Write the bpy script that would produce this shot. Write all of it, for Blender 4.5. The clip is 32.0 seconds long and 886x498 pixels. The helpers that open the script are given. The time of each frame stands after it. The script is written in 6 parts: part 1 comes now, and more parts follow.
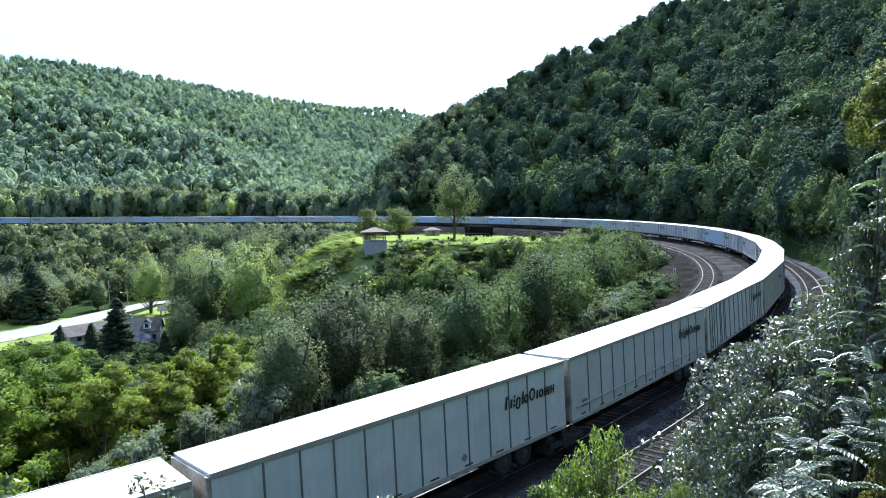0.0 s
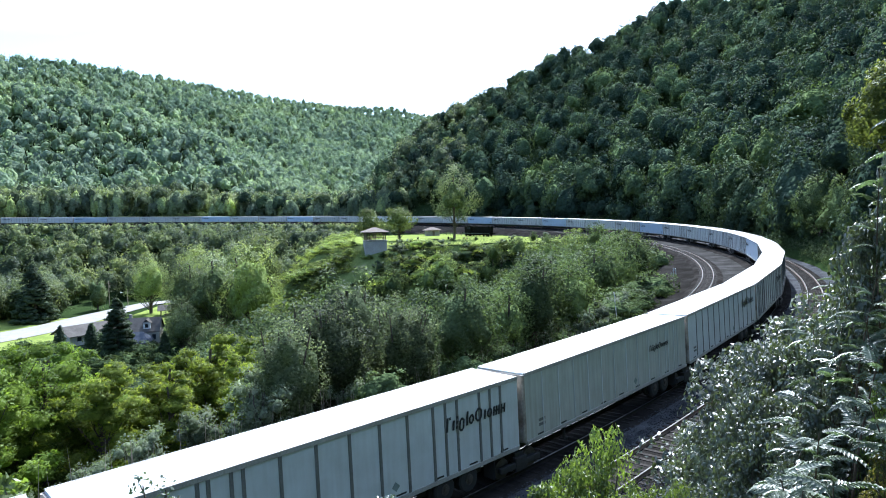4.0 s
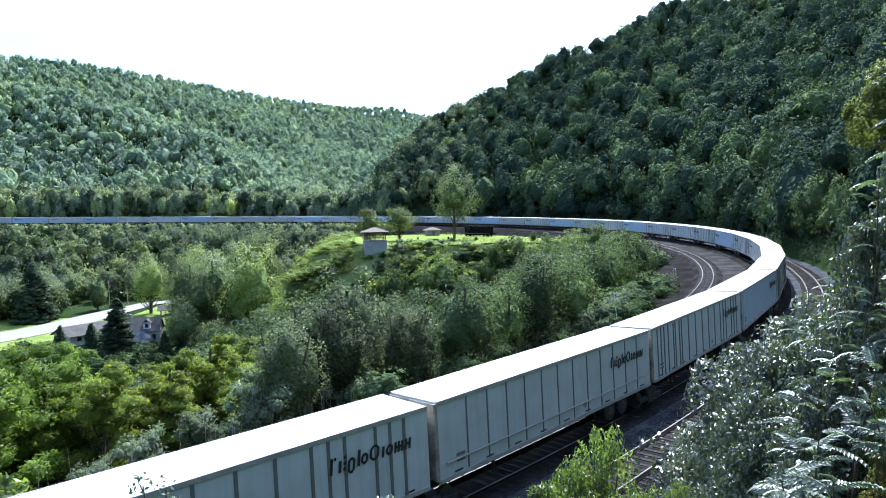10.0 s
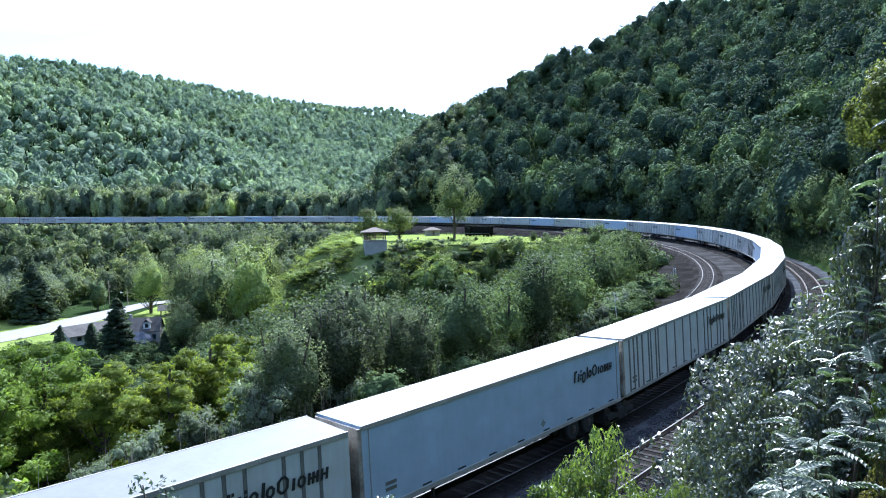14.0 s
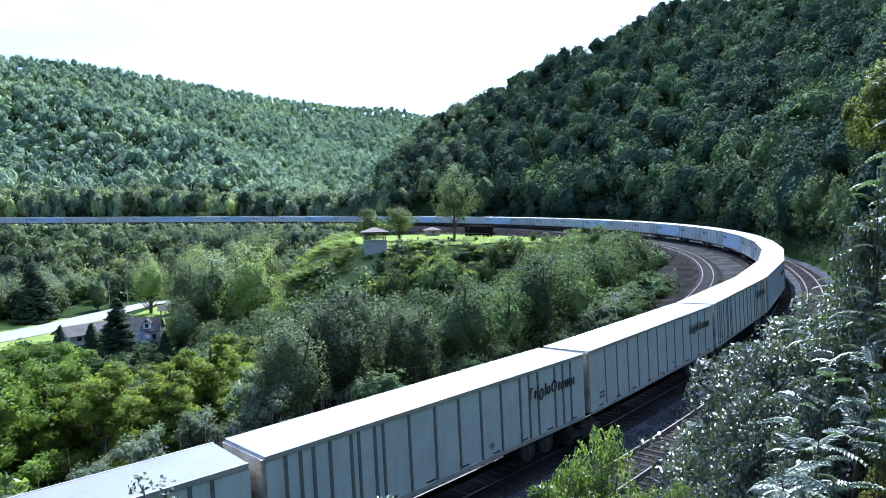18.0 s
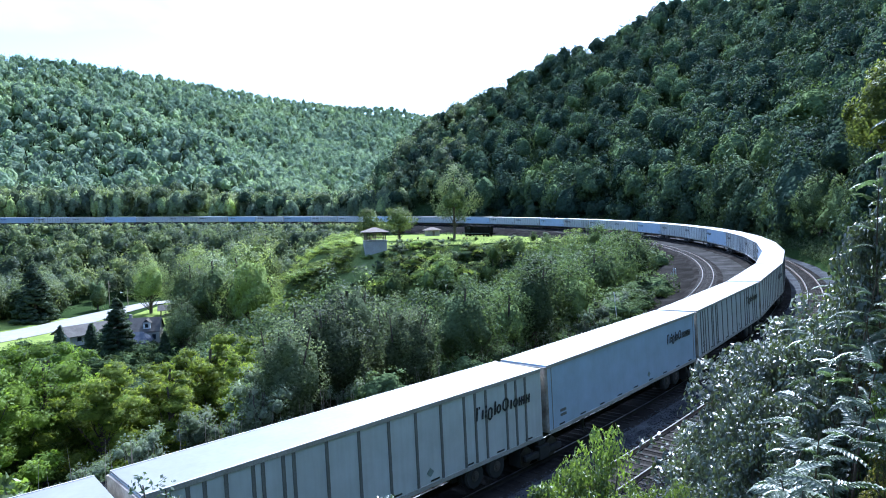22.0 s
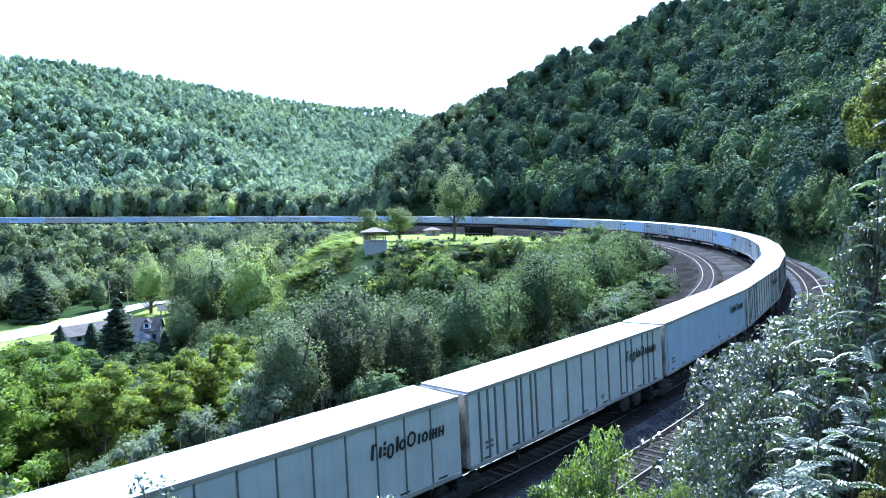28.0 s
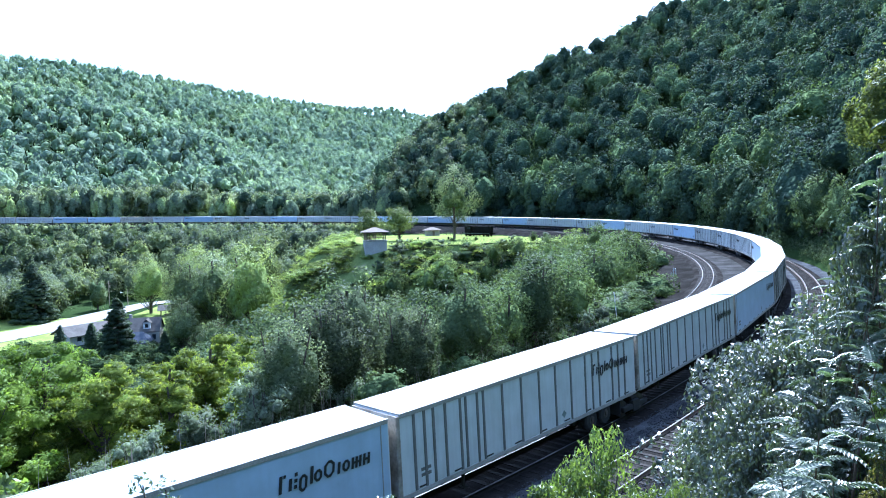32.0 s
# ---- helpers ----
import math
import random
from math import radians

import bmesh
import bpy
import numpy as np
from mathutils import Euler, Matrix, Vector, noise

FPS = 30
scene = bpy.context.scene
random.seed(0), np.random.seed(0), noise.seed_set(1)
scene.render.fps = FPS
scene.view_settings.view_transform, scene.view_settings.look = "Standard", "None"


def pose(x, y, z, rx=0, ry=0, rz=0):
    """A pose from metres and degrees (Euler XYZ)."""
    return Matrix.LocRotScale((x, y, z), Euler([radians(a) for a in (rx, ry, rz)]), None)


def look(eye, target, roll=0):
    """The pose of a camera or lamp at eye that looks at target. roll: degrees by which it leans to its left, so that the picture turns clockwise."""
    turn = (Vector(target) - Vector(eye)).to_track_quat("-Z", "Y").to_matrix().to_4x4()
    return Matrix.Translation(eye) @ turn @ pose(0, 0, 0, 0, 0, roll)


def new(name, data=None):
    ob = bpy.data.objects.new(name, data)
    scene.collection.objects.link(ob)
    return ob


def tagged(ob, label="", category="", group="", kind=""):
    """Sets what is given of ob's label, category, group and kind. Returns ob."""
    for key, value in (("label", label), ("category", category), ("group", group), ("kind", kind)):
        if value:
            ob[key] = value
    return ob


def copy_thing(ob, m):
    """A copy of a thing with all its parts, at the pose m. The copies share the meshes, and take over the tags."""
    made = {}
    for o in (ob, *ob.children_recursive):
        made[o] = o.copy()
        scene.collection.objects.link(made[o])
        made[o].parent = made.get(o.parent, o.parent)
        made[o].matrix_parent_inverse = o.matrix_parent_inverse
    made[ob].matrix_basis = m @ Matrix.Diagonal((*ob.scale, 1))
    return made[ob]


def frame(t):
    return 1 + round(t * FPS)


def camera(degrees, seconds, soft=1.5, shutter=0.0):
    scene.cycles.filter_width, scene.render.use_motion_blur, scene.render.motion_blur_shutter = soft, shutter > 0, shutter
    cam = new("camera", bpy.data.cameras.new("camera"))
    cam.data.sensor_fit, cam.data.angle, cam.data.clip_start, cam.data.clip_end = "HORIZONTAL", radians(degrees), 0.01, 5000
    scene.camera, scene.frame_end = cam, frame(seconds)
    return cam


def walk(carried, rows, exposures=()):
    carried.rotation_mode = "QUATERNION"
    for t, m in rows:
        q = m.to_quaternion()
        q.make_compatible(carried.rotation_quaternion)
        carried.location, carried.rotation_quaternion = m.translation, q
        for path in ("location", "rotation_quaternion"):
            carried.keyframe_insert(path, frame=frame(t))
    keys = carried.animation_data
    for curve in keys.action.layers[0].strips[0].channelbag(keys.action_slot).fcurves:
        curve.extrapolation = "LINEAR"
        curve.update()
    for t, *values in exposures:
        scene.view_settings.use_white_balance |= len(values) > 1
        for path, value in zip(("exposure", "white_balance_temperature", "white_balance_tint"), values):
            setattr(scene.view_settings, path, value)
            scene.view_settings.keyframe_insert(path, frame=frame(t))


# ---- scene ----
# ---------------------------------------------------------------- camera
CAM_Z = 11.185
FOV = 2 * math.degrees(math.atan(784 / 1134.36))
cam = camera(FOV, 32.0, 1.0)
TILT, ROLL = 0.057036, -1.105
EYE = look((0, 0, CAM_Z), (0, 100 * math.cos(TILT), CAM_Z - 100 * math.sin(TILT)), ROLL)
walk(cam, [(0.0, EYE), (32.0, EYE)],
     exposures=[(0.0, 1.43, 5350, 11), (6.0, 1.41, 5300, 11), (13.0, 1.47, 5120, 13), (19.0, 1.42, 4930, 13), (24.0, 1.56, 4830, 13), (28.0, 1.97, 4760, 13), (32.0, 1.9, 4720, 13)])

# ---------------------------------------------------------------- daylight
SUN_AZ, SUN_EL = 11.0, 46.0      # degrees right of the view direction (+y), and above the horizon


def make_world():
    world = bpy.data.worlds.new("sky")
    scene.world = world
    world.use_nodes = True
    nt = world.node_tree
    nt.nodes.clear()
    out = nt.nodes.new("ShaderNodeOutputWorld")
    bg = nt.nodes.new("ShaderNodeBackground")
    sky = nt.nodes.new("ShaderNodeTexSky")
    sky.sky_type = "NISHITA"
    sky.sun_disc = False
    sky.sun_elevation, sky.sun_rotation = radians(SUN_EL), radians(SUN_AZ)
    sky.air_density, sky.dust_density, sky.altitude = 1.0, 1.0, 400
    # thin white haze, thickest towards the sun
    coord = nt.nodes.new("ShaderNodeTexCoord")
    toward = nt.nodes.new("ShaderNodeVectorMath")
    toward.operation = "DOT_PRODUCT"
    a, e = radians(SUN_AZ), radians(SUN_EL)
    toward.inputs[1].default_value = (math.sin(a) * math.cos(e), math.cos(a) * math.cos(e), math.sin(e))
    haze = nt.nodes.new("ShaderNodeMapRange")
    haze.inputs["From Min"].default_value, haze.inputs["From Max"].default_value = 0.76, 0.9
    haze.inputs["To Min"].default_value, haze.inputs["To Max"].default_value = 0.0, 0.85
    mapping = nt.nodes.new("ShaderNodeMapping")
    mapping.inputs["Scale"].default_value = (1.2, 1.2, 3.0)
    cloud = nt.nodes.new("ShaderNodeTexNoise")
    cloud.inputs["Scale"].default_value, cloud.inputs["Detail"].default_value = 2.2, 6
    veil = nt.nodes.new("ShaderNodeMapRange")
    veil.inputs["From Min"].default_value, veil.inputs["From Max"].default_value = 0.45, 0.7
    veil.inputs["To Min"].default_value, veil.inputs["To Max"].default_value = 0.0, 0.22
    both = nt.nodes.new("ShaderNodeMath")
    both.operation, both.use_clamp = "ADD", True
    mix = nt.nodes.new("ShaderNodeMix")
    mix.data_type = "RGBA"
    mix.inputs[7].default_value = (11.0, 11.3, 11.6, 1)
    nt.links.new(coord.outputs["Generated"], toward.inputs[0])
    nt.links.new(toward.outputs["Value"], haze.inputs["Value"])
    nt.links.new(coord.outputs["Generated"], mapping.inputs["Vector"])
    nt.links.new(mapping.outputs["Vector"], cloud.inputs["Vector"])
    nt.links.new(cloud.outputs["Fac"], veil.inputs["Value"])
    nt.links.new(haze.outputs["Result"], both.inputs[0])
    nt.links.new(veil.outputs["Result"], both.inputs[1])
    nt.links.new(both.outputs[0], mix.inputs[0])
    nt.links.new(sky.outputs["Color"], mix.inputs[6])
    nt.links.new(mix.outputs[2], bg.inputs["Color"])
    bg.inputs["Strength"].default_value = 0.125
    nt.links.new(bg.outputs["Background"], out.inputs["Surface"])


make_world()
sun = new("sun", bpy.data.lights.new("sun", "SUN"))
sun.data.energy, sun.data.angle, sun.data.color = 5.0, radians(0.6), (1.0, 0.95, 0.86)
sa, se = radians(SUN_AZ), radians(SUN_EL)
SUN_DIR = Vector((math.sin(sa) * math.cos(se), math.cos(sa) * math.cos(se), math.sin(se)))
sun.matrix_world = look(tuple(SUN_DIR * 200), (0, 0, 0))

# ---------------------------------------------------------------- track line and land form
HEAD, RADIUS, GRADE, CANT, SPACING = 0.73369, 193.87, 0.015017, 0.04643, 4.1228
S = np.arange(-360.0, 960.01, 1.0)
_k = np.interp(S, [-38.5, 44.7, 585, 645], [0, 1 / RADIUS, 1 / RADIUS, 0])
_zero = int(round(-S[0]))
_th = np.concatenate([[0], np.cumsum((_k[1:] + _k[:-1]) / 2)])
_th = _th - _th[_zero] + HEAD
_x = np.concatenate([[0], np.cumsum((np.cos(_th[1:]) + np.cos(_th[:-1])) / 2)])
_y = np.concatenate([[0], np.cumsum((np.sin(_th[1:]) + np.sin(_th[:-1])) / 2)])
_x, _y = _x - _x[_zero] - 10.3757, _y - _y[_zero] + 14.7292


def on_track(s, lat, h):
    """Points beside the train's track: s metres along, lat metres to the outside of the bend, h above the rail head."""
    s = np.asarray(s, float)
    X, Y, T, K = (np.interp(s, S, a) for a in (_x, _y, _th, _k))
    a = CANT * K * RADIUS
    side, up = lat * np.cos(a) - h * np.sin(a), lat * np.sin(a) + h * np.cos(a)
    return np.stack([X + side * np.sin(T), Y - side * np.cos(T), GRADE * s + up], -1)


def smooth(e0, e1, v):
    u = np.clip((v - e0) / (e1 - e0), 0, 1)
    return u * u * (3 - 2 * u)


def nearest(x, y):
    """s and lateral distance (positive outside the bend) of points of the plan."""
    x, y = np.asarray(x, float).ravel(), np.asarray(y, float).ravel()
    idx = np.arange(0, len(S), 4)
    s_out, lat_out = np.empty(len(x)), np.empty(len(x))
    for a in range(0, len(x), 20000):
        b = slice(a, a + 20000)
        d2 = (x[b, None] - _x[idx]) ** 2 + (y[b, None] - _y[idx]) ** 2
        i = idx[np.argmin(d2, 1)]
        dx, dy = x[b] - _x[i], y[b] - _y[i]
        s_out[b] = S[i] + dx * np.cos(_th[i]) + dy * np.sin(_th[i])
        off = dx * np.sin(_th[i]) - dy * np.cos(_th[i])
        lat_out[b] = np.sign(off) * np.maximum(np.abs(off), np.sqrt(d2.min(1)) * 0.995 - 2.0)
    return s_out, lat_out


VALLEY = -24.0


def wobble(x, y, size, amp):
    return amp * (np.sin(x / size + 1.3 * np.sin(y / size * 0.7)) + np.sin(y / size * 1.1 + 1.7 * np.sin(x / size * 0.6 + 2))) * 0.5


def park_edge(x, y):
    """Under one on the level park, growing outwards; its valley side is cut off straight."""
    return np.maximum(np.sqrt(((x - 4) / np.where(x < 4, 64, 56)) ** 2 + ((y - 238) / np.where(y < 238, 42, 46)) ** 2), 1.0 + (-0.115 * y - 9 - x) / 42)


def land(x, y):
    """Height of the ground."""
    x, y = np.asarray(x, float).ravel(), np.asarray(y, float).ravel()
    s, lat = nearest(x, y)
    tilt = CANT * RADIUS * np.interp(s, S, _k)
    zt = GRADE * np.clip(s, -330, 700) - 0.85 + tilt * np.clip(lat, -15, 9)
    r, az = np.hypot(x, y), np.arctan2(x, y)
    inner = -lat
    # the slope inside the bend, down to the valley floor
    z_in = zt - 0.42 * np.maximum(inner - 12.5, 0)
    z_in = np.maximum(z_in, VALLEY + wobble(x, y, 40, 0.6))
    # the level park inside the bend
    e = park_edge(x, y)
    park = 1.5 + (VALLEY - 1.5) * smooth(1.0, 1.85, e)
    z_in = np.where(inner > 8, np.maximum(z_in, np.minimum(park, zt)), z_in)
    # the cut bank and the hill outside the bend
    up = np.maximum(lat - 8.2, 0)
    bank = np.where(up < 9.5, up * 1.02, 9.7 + (up - 9.5) * 0.64)
    near_cam = np.exp(-((r / 14.0) ** 2))
    bank = bank * (1 - near_cam) + np.minimum(bank, 9.7 + 0.12 * np.maximum(up - 9.5, 0)) * near_cam
    slope_far = zt + bank + wobble(x, y, 23, 1.2) * smooth(10, 60, up)
    # crest of the near hill, by bearing
    px = np.tan(np.clip(az, -1.2, 1.2)) * 1134
    crest = np.interp(px, [-300, -200, -142, -90, -39, 30, 100, 170, 229, 308, 347, 387, 611, 1500], [0.0, 0.0, 0.002, 0.04, 0.082, 0.11, 0.138, 0.178, 0.204, 0.227, 0.252, 0.288, 0.36, 0.44])
    dist = np.interp(px, [-330, -110, 100, 400, 800], [560, 540, 480, 440, 400])
    top = CAM_Z + crest * dist
    top = np.where((az < -1.2) | (az > 1.3), 150.0, top)
    hill = np.minimum(slope_far, top + 4 * np.sin(az * 9))
    # the far ridge across the valley
    rise = np.interp(px, [-1600, -765, -667, -520, -374, -276, -177, -88, -9, 300], [0.194, 0.197, 0.20, 0.191, 0.176, 0.164, 0.156, 0.153, 0.140, 0.12])
    d_ridge = np.interp(px, [-1600, -784, -300, 0], [900, 950, 1250, 1600])
    d_foot = np.interp(px, [-1600, -784, -400, -100, 50], [430, 430, 440, 560, 700])
    t = np.clip((r - d_foot) / (d_ridge - d_foot), 0, 1)
    ridge = 4 + (CAM_Z + rise * d_ridge - 4) * (0.72 * t + 0.28 * t * t) + wobble(x, y, 70, 7) * t * (1 - t) * 4
    lower = np.interp(px, [-1600, -784, -350, -200], [0.5, 0.46, 0.2, 0.05])
    ridge = ridge + np.interp(px, [-784, -400, -250], [34, 26, 0]) * np.exp(-(((t - lower) / 0.13) ** 2)) - 14 * np.exp(-(((t - lower - 0.24) / 0.12) ** 2)) * smooth(-250, -420, px)
    ridge = np.where(r > d_ridge, ridge - 0.10 * (r - d_ridge), ridge)
    out = np.where(az < 0.25, np.maximum(hill, np.where(px < 60, np.minimum(ridge, slope_far + 30), -99)), hill)
    return np.where(lat > 8, out, z_in)


# ---------------------------------------------------------------- materials
def mat_base(name):
    m = bpy.data.materials.new(name)
    m.use_nodes = True
    nt = m.node_tree
    return m, nt, nt.nodes["Principled BSDF"]


def noise_ramp(nt, scale, colours, detail=5.0, coord="Object", stops=(0.3, 0.7), rough=0.6):
    tc = nt.nodes.new("ShaderNodeTexCoord")
    n = nt.nodes.new("ShaderNodeTexNoise")
    n.inputs["Scale"].default_value, n.inputs["Detail"].default_value, n.inputs["Roughness"].default_value = scale, detail, rough
    r = nt.nodes.new("ShaderNodeValToRGB")
    el = r.color_ramp.elements
    el[0].position, el[1].position = stops
    el[0].color, el[1].color = (*colours[0], 1), (*colours[-1], 1)
    for i, c in enumerate(colours[1:-1]):
        e = el.new(stops[0] + (stops[1] - stops[0]) * (i + 1) / (len(colours) - 1))
        e.color = (*c, 1)
    nt.links.new(tc.outputs[coord], n.inputs["Vector"])
    nt.links.new(n.outputs["Fac"], r.inputs["Fac"])
    return n, r


def add_mix(nt, fac, a, b, mode="MIX"):
    mx = nt.nodes.new("ShaderNodeMix")
    mx.data_type, mx.blend_type = "RGBA", mode
    for sock, v in ((mx.inputs[0], fac), (mx.inputs[6], a), (mx.inputs[7], b)):
        if isinstance(v, (int, float)):
            sock.default_value = v
        elif isinstance(v, tuple):
            sock.default_value = (*v, 1)
        else:
            nt.links.new(v, sock)
    return mx.outputs[2]


def add_bump(nt, bsdf, height, strength=0.3, dist=0.02):
    b = nt.nodes.new("ShaderNodeBump")
    b.inputs["Strength"].default_value, b.inputs["Distance"].default_value = strength, dist
    nt.links.new(height, b.inputs["Height"])
    nt.links.new(b.outputs["Normal"], bsdf.inputs["Normal"])


def mat_rough(name, colours, scale=3.0, fine=40.0, roughness=0.85, bump=0.3, dist=0.02, metallic=0.0, coord="Object"):
    """A weathered surface: large stains and fine grain."""
    m, nt, bs = mat_base(name)
    n1, r1 = noise_ramp(nt, scale, colours, coord=coord)
    n2, r2 = noise_ramp(nt, fine, [(0.72, 0.72, 0.72), (1.15, 1.15, 1.15)], coord=coord)
    col = add_mix(nt, 1.0, r1.outputs["Color"], r2.outputs["Color"], "MULTIPLY")
    nt.links.new(col, bs.inputs["Base Color"])
    bs.inputs["Roughness"].default_value, bs.inputs["Metallic"].default_value = roughness, metallic
    if roughness > 0.8:
        bs.inputs["Specular IOR Level"].default_value = 0.0 if roughness > 0.88 else 0.1
    add_bump(nt, bs, n2.outputs["Fac"], bump, dist)
    return m


def mat_leaf(name, dark, light, roughness=0.45, through_light=0.4, tint=(1.3, 1.35, 0.5), gloss=0.5, patches=(0.16, 0.35), size=0.0, cover=0.5, crowns=0.0, relief=0.25, vary=0.25):
    """Leaves: colour differs from leaf to leaf and from plant to plant, and light shines through them. With a size, each
    spray is made of round leaves of about that many metres with gaps between."""
    m, nt, bs = mat_base(name)
    geo = nt.nodes.new("ShaderNodeNewGeometry")
    info = nt.nodes.new("ShaderNodeObjectInfo")
    r = nt.nodes.new("ShaderNodeValToRGB")
    r.color_ramp.elements[0].color, r.color_ramp.elements[1].color = (*dark, 1), (*light, 1)
    nt.links.new(geo.outputs["Random Per Island"], r.inputs["Fac"])
    k = patches[1]
    n, rn = noise_ramp(nt, patches[0], [(1 - k, 1 - k * 0.9, 1 - k * 0.8), (1.0, 1.0, 1.0), (1 + k * 0.8, 1 + k * 0.6, 1 - k * 0.2)], 2.0)
    col = add_mix(nt, 1.0, r.outputs["Color"], rn.outputs["Color"], "MULTIPLY")
    hue = nt.nodes.new("ShaderNodeHueSaturation")
    mp = nt.nodes.new("ShaderNodeMapRange")
    mp.inputs["To Min"].default_value, mp.inputs["To Max"].default_value = 0.62, 1.32
    nt.links.new(info.outputs["Random"], mp.inputs["Value"])
    nt.links.new(mp.outputs["Result"], hue.inputs["Value"])
    if crowns:
        at = nt.nodes.new("ShaderNodeAttribute")
        at.attribute_name = "tone"
        kind = nt.nodes.new("ShaderNodeValToRGB")
        el = kind.color_ramp.elements
        el[0].position, el[1].position = 0.0, 1.0
        el[0].color = (1 - 0.5 * crowns, 1 - 0.44 * crowns, 1 - 0.4 * crowns, 1)
        el[1].color = (1 + 0.62 * crowns, 1 + 0.62 * crowns, 1 + 0.15 * crowns, 1)
        e = el.new(0.5)
        e.color = (0.95, 0.98, 1.0, 1)
        nt.links.new(at.outputs["Fac"], kind.inputs["Fac"])
        col = add_mix(nt, 1.0, col, kind.outputs["Color"], "MULTIPLY")
    if size:
        tc = nt.nodes.new("ShaderNodeTexCoord")
        vor = nt.nodes.new("ShaderNodeTexVoronoi")
        vor.inputs["Scale"].default_value = 0.8 / size
        nt.links.new(tc.outputs["Object"], vor.inputs["Vector"])
        tone = nt.nodes.new("ShaderNodeSeparateColor")
        nt.links.new(vor.outputs["Color"], tone.inputs["Color"])
        each = nt.nodes.new("ShaderNodeMapRange")
        each.inputs["To Min"].default_value, each.inputs["To Max"].default_value = 1 - vary, 1 + vary
        nt.links.new(tone.outputs["Red"], each.inputs["Value"])
        grey = nt.nodes.new("ShaderNodeCombineColor")
        for c in ("Red", "Green", "Blue"):
            nt.links.new(each.outputs["Result"], grey.inputs[c])
        col = add_mix(nt, 1.0, col, grey.outputs["Color"], "MULTIPLY")
    nt.links.new(col, hue.inputs["Color"])
    nt.links.new(hue.outputs["Color"], bs.inputs["Base Color"])
    bs.inputs["Roughness"].default_value = roughness
    bs.inputs["Specular IOR Level"].default_value = gloss
    tr = nt.nodes.new("ShaderNodeBsdfTranslucent")
    tcol = add_mix(nt, 1.0, hue.outputs["Color"], tint, "MULTIPLY")
    nt.links.new(tcol, tr.inputs["Color"])
    mix = nt.nodes.new("ShaderNodeMixShader")
    mix.inputs["Fac"].default_value = through_light
    nt.links.new(bs.outputs["BSDF"], mix.inputs[1])
    nt.links.new(tr.outputs["BSDF"], mix.inputs[2])
    final = mix.outputs["Shader"]
    if size:
        bump = nt.nodes.new("ShaderNodeBump")
        bump.inputs["Strength"].default_value, bump.inputs["Distance"].default_value = relief, size * 1.2
        high = nt.nodes.new("ShaderNodeMath")
        high.operation, high.inputs[0].default_value = "SUBTRACT", 1.0
        nt.links.new(vor.outputs["Distance"], high.inputs[1])
        nt.links.new(high.outputs[0], bump.inputs["Height"])
        nt.links.new(bump.outputs["Normal"], bs.inputs["Normal"])
        nt.links.new(bump.outputs["Normal"], tr.inputs["Normal"])
    if size and cover is not None:
        gap = nt.nodes.new("ShaderNodeMath")
        gap.operation, gap.inputs[1].default_value = "GREATER_THAN", cover
        nt.links.new(vor.outputs["Distance"], gap.inputs[0])
        clear = nt.nodes.new("ShaderNodeBsdfTransparent")
        cut = nt.nodes.new("ShaderNodeMixShader")
        nt.links.new(gap.outputs[0], cut.inputs["Fac"])
        nt.links.new(final, cut.inputs[1])
        nt.links.new(clear.outputs["BSDF"], cut.inputs[2])
        final = cut.outputs["Shader"]
    nt.links.new(final, nt.nodes["Material Output"].inputs["Surface"])
    return m


INNER = {}


def leafage(name, *a, **kw):
    """Leaves with gaps between them, and the close mass of the same leaves inside a crown."""
    m = mat_leaf(name, *a, **kw)
    INNER[m.name] = mat_leaf(name + "_mass", *a, **{**kw, "cover": None, "gloss": 0.0, "relief": 0.7 * kw.get("relief", 0.25)})
    return m


def mat_plain(name, colour, roughness=0.6, metallic=0.0):
    m, nt, bs = mat_base(name)
    n, r = noise_ramp(nt, 6.0, [tuple(c * 0.82 for c in colour), colour, tuple(min(1, c * 1.1) for c in colour)])
    nt.links.new(r.outputs["Color"], bs.inputs["Base Color"])
    bs.inputs["Roughness"].default_value, bs.inputs["Metallic"].default_value = roughness, metallic
    return m


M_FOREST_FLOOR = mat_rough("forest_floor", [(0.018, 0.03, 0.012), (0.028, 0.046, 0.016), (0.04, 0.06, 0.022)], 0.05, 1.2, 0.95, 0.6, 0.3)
M_GRASS = mat_rough("mown_grass", [(0.14, 0.185, 0.045), (0.195, 0.24, 0.06), (0.24, 0.275, 0.08)], 0.15, 4.0, 0.9, 0.5, 0.05)
M_ROUGH_GRASS = mat_rough("rough_grass", [(0.13, 0.165, 0.05), (0.17, 0.205, 0.065), (0.21, 0.24, 0.085)], 0.2, 3.0, 0.95, 0.8, 0.15)
M_BALLAST = mat_rough("ballast_stone", [(0.036, 0.038, 0.042), (0.06, 0.063, 0.068), (0.1, 0.104, 0.11)], 0.5, 14.0, 0.9, 0.9, 0.06)
# Oiled brown track bed, darkened further for the shade under the train.
M_BALLAST_DARK = mat_rough("oiled_shaded_ballast", [(0.014, 0.0125, 0.0112), (0.025, 0.0228, 0.0208), (0.044, 0.041, 0.0375)], 0.35, 14.0, 0.9, 0.9, 0.06)
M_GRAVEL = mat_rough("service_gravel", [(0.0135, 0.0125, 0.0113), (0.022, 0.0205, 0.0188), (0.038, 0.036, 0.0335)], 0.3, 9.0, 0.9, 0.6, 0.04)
M_GRAVEL_PALE = mat_rough("pale_service_gravel", [(0.025, 0.0238, 0.0222), (0.042, 0.0405, 0.038), (0.07, 0.068, 0.065)], 0.3, 9.0, 0.9, 0.6, 0.04)
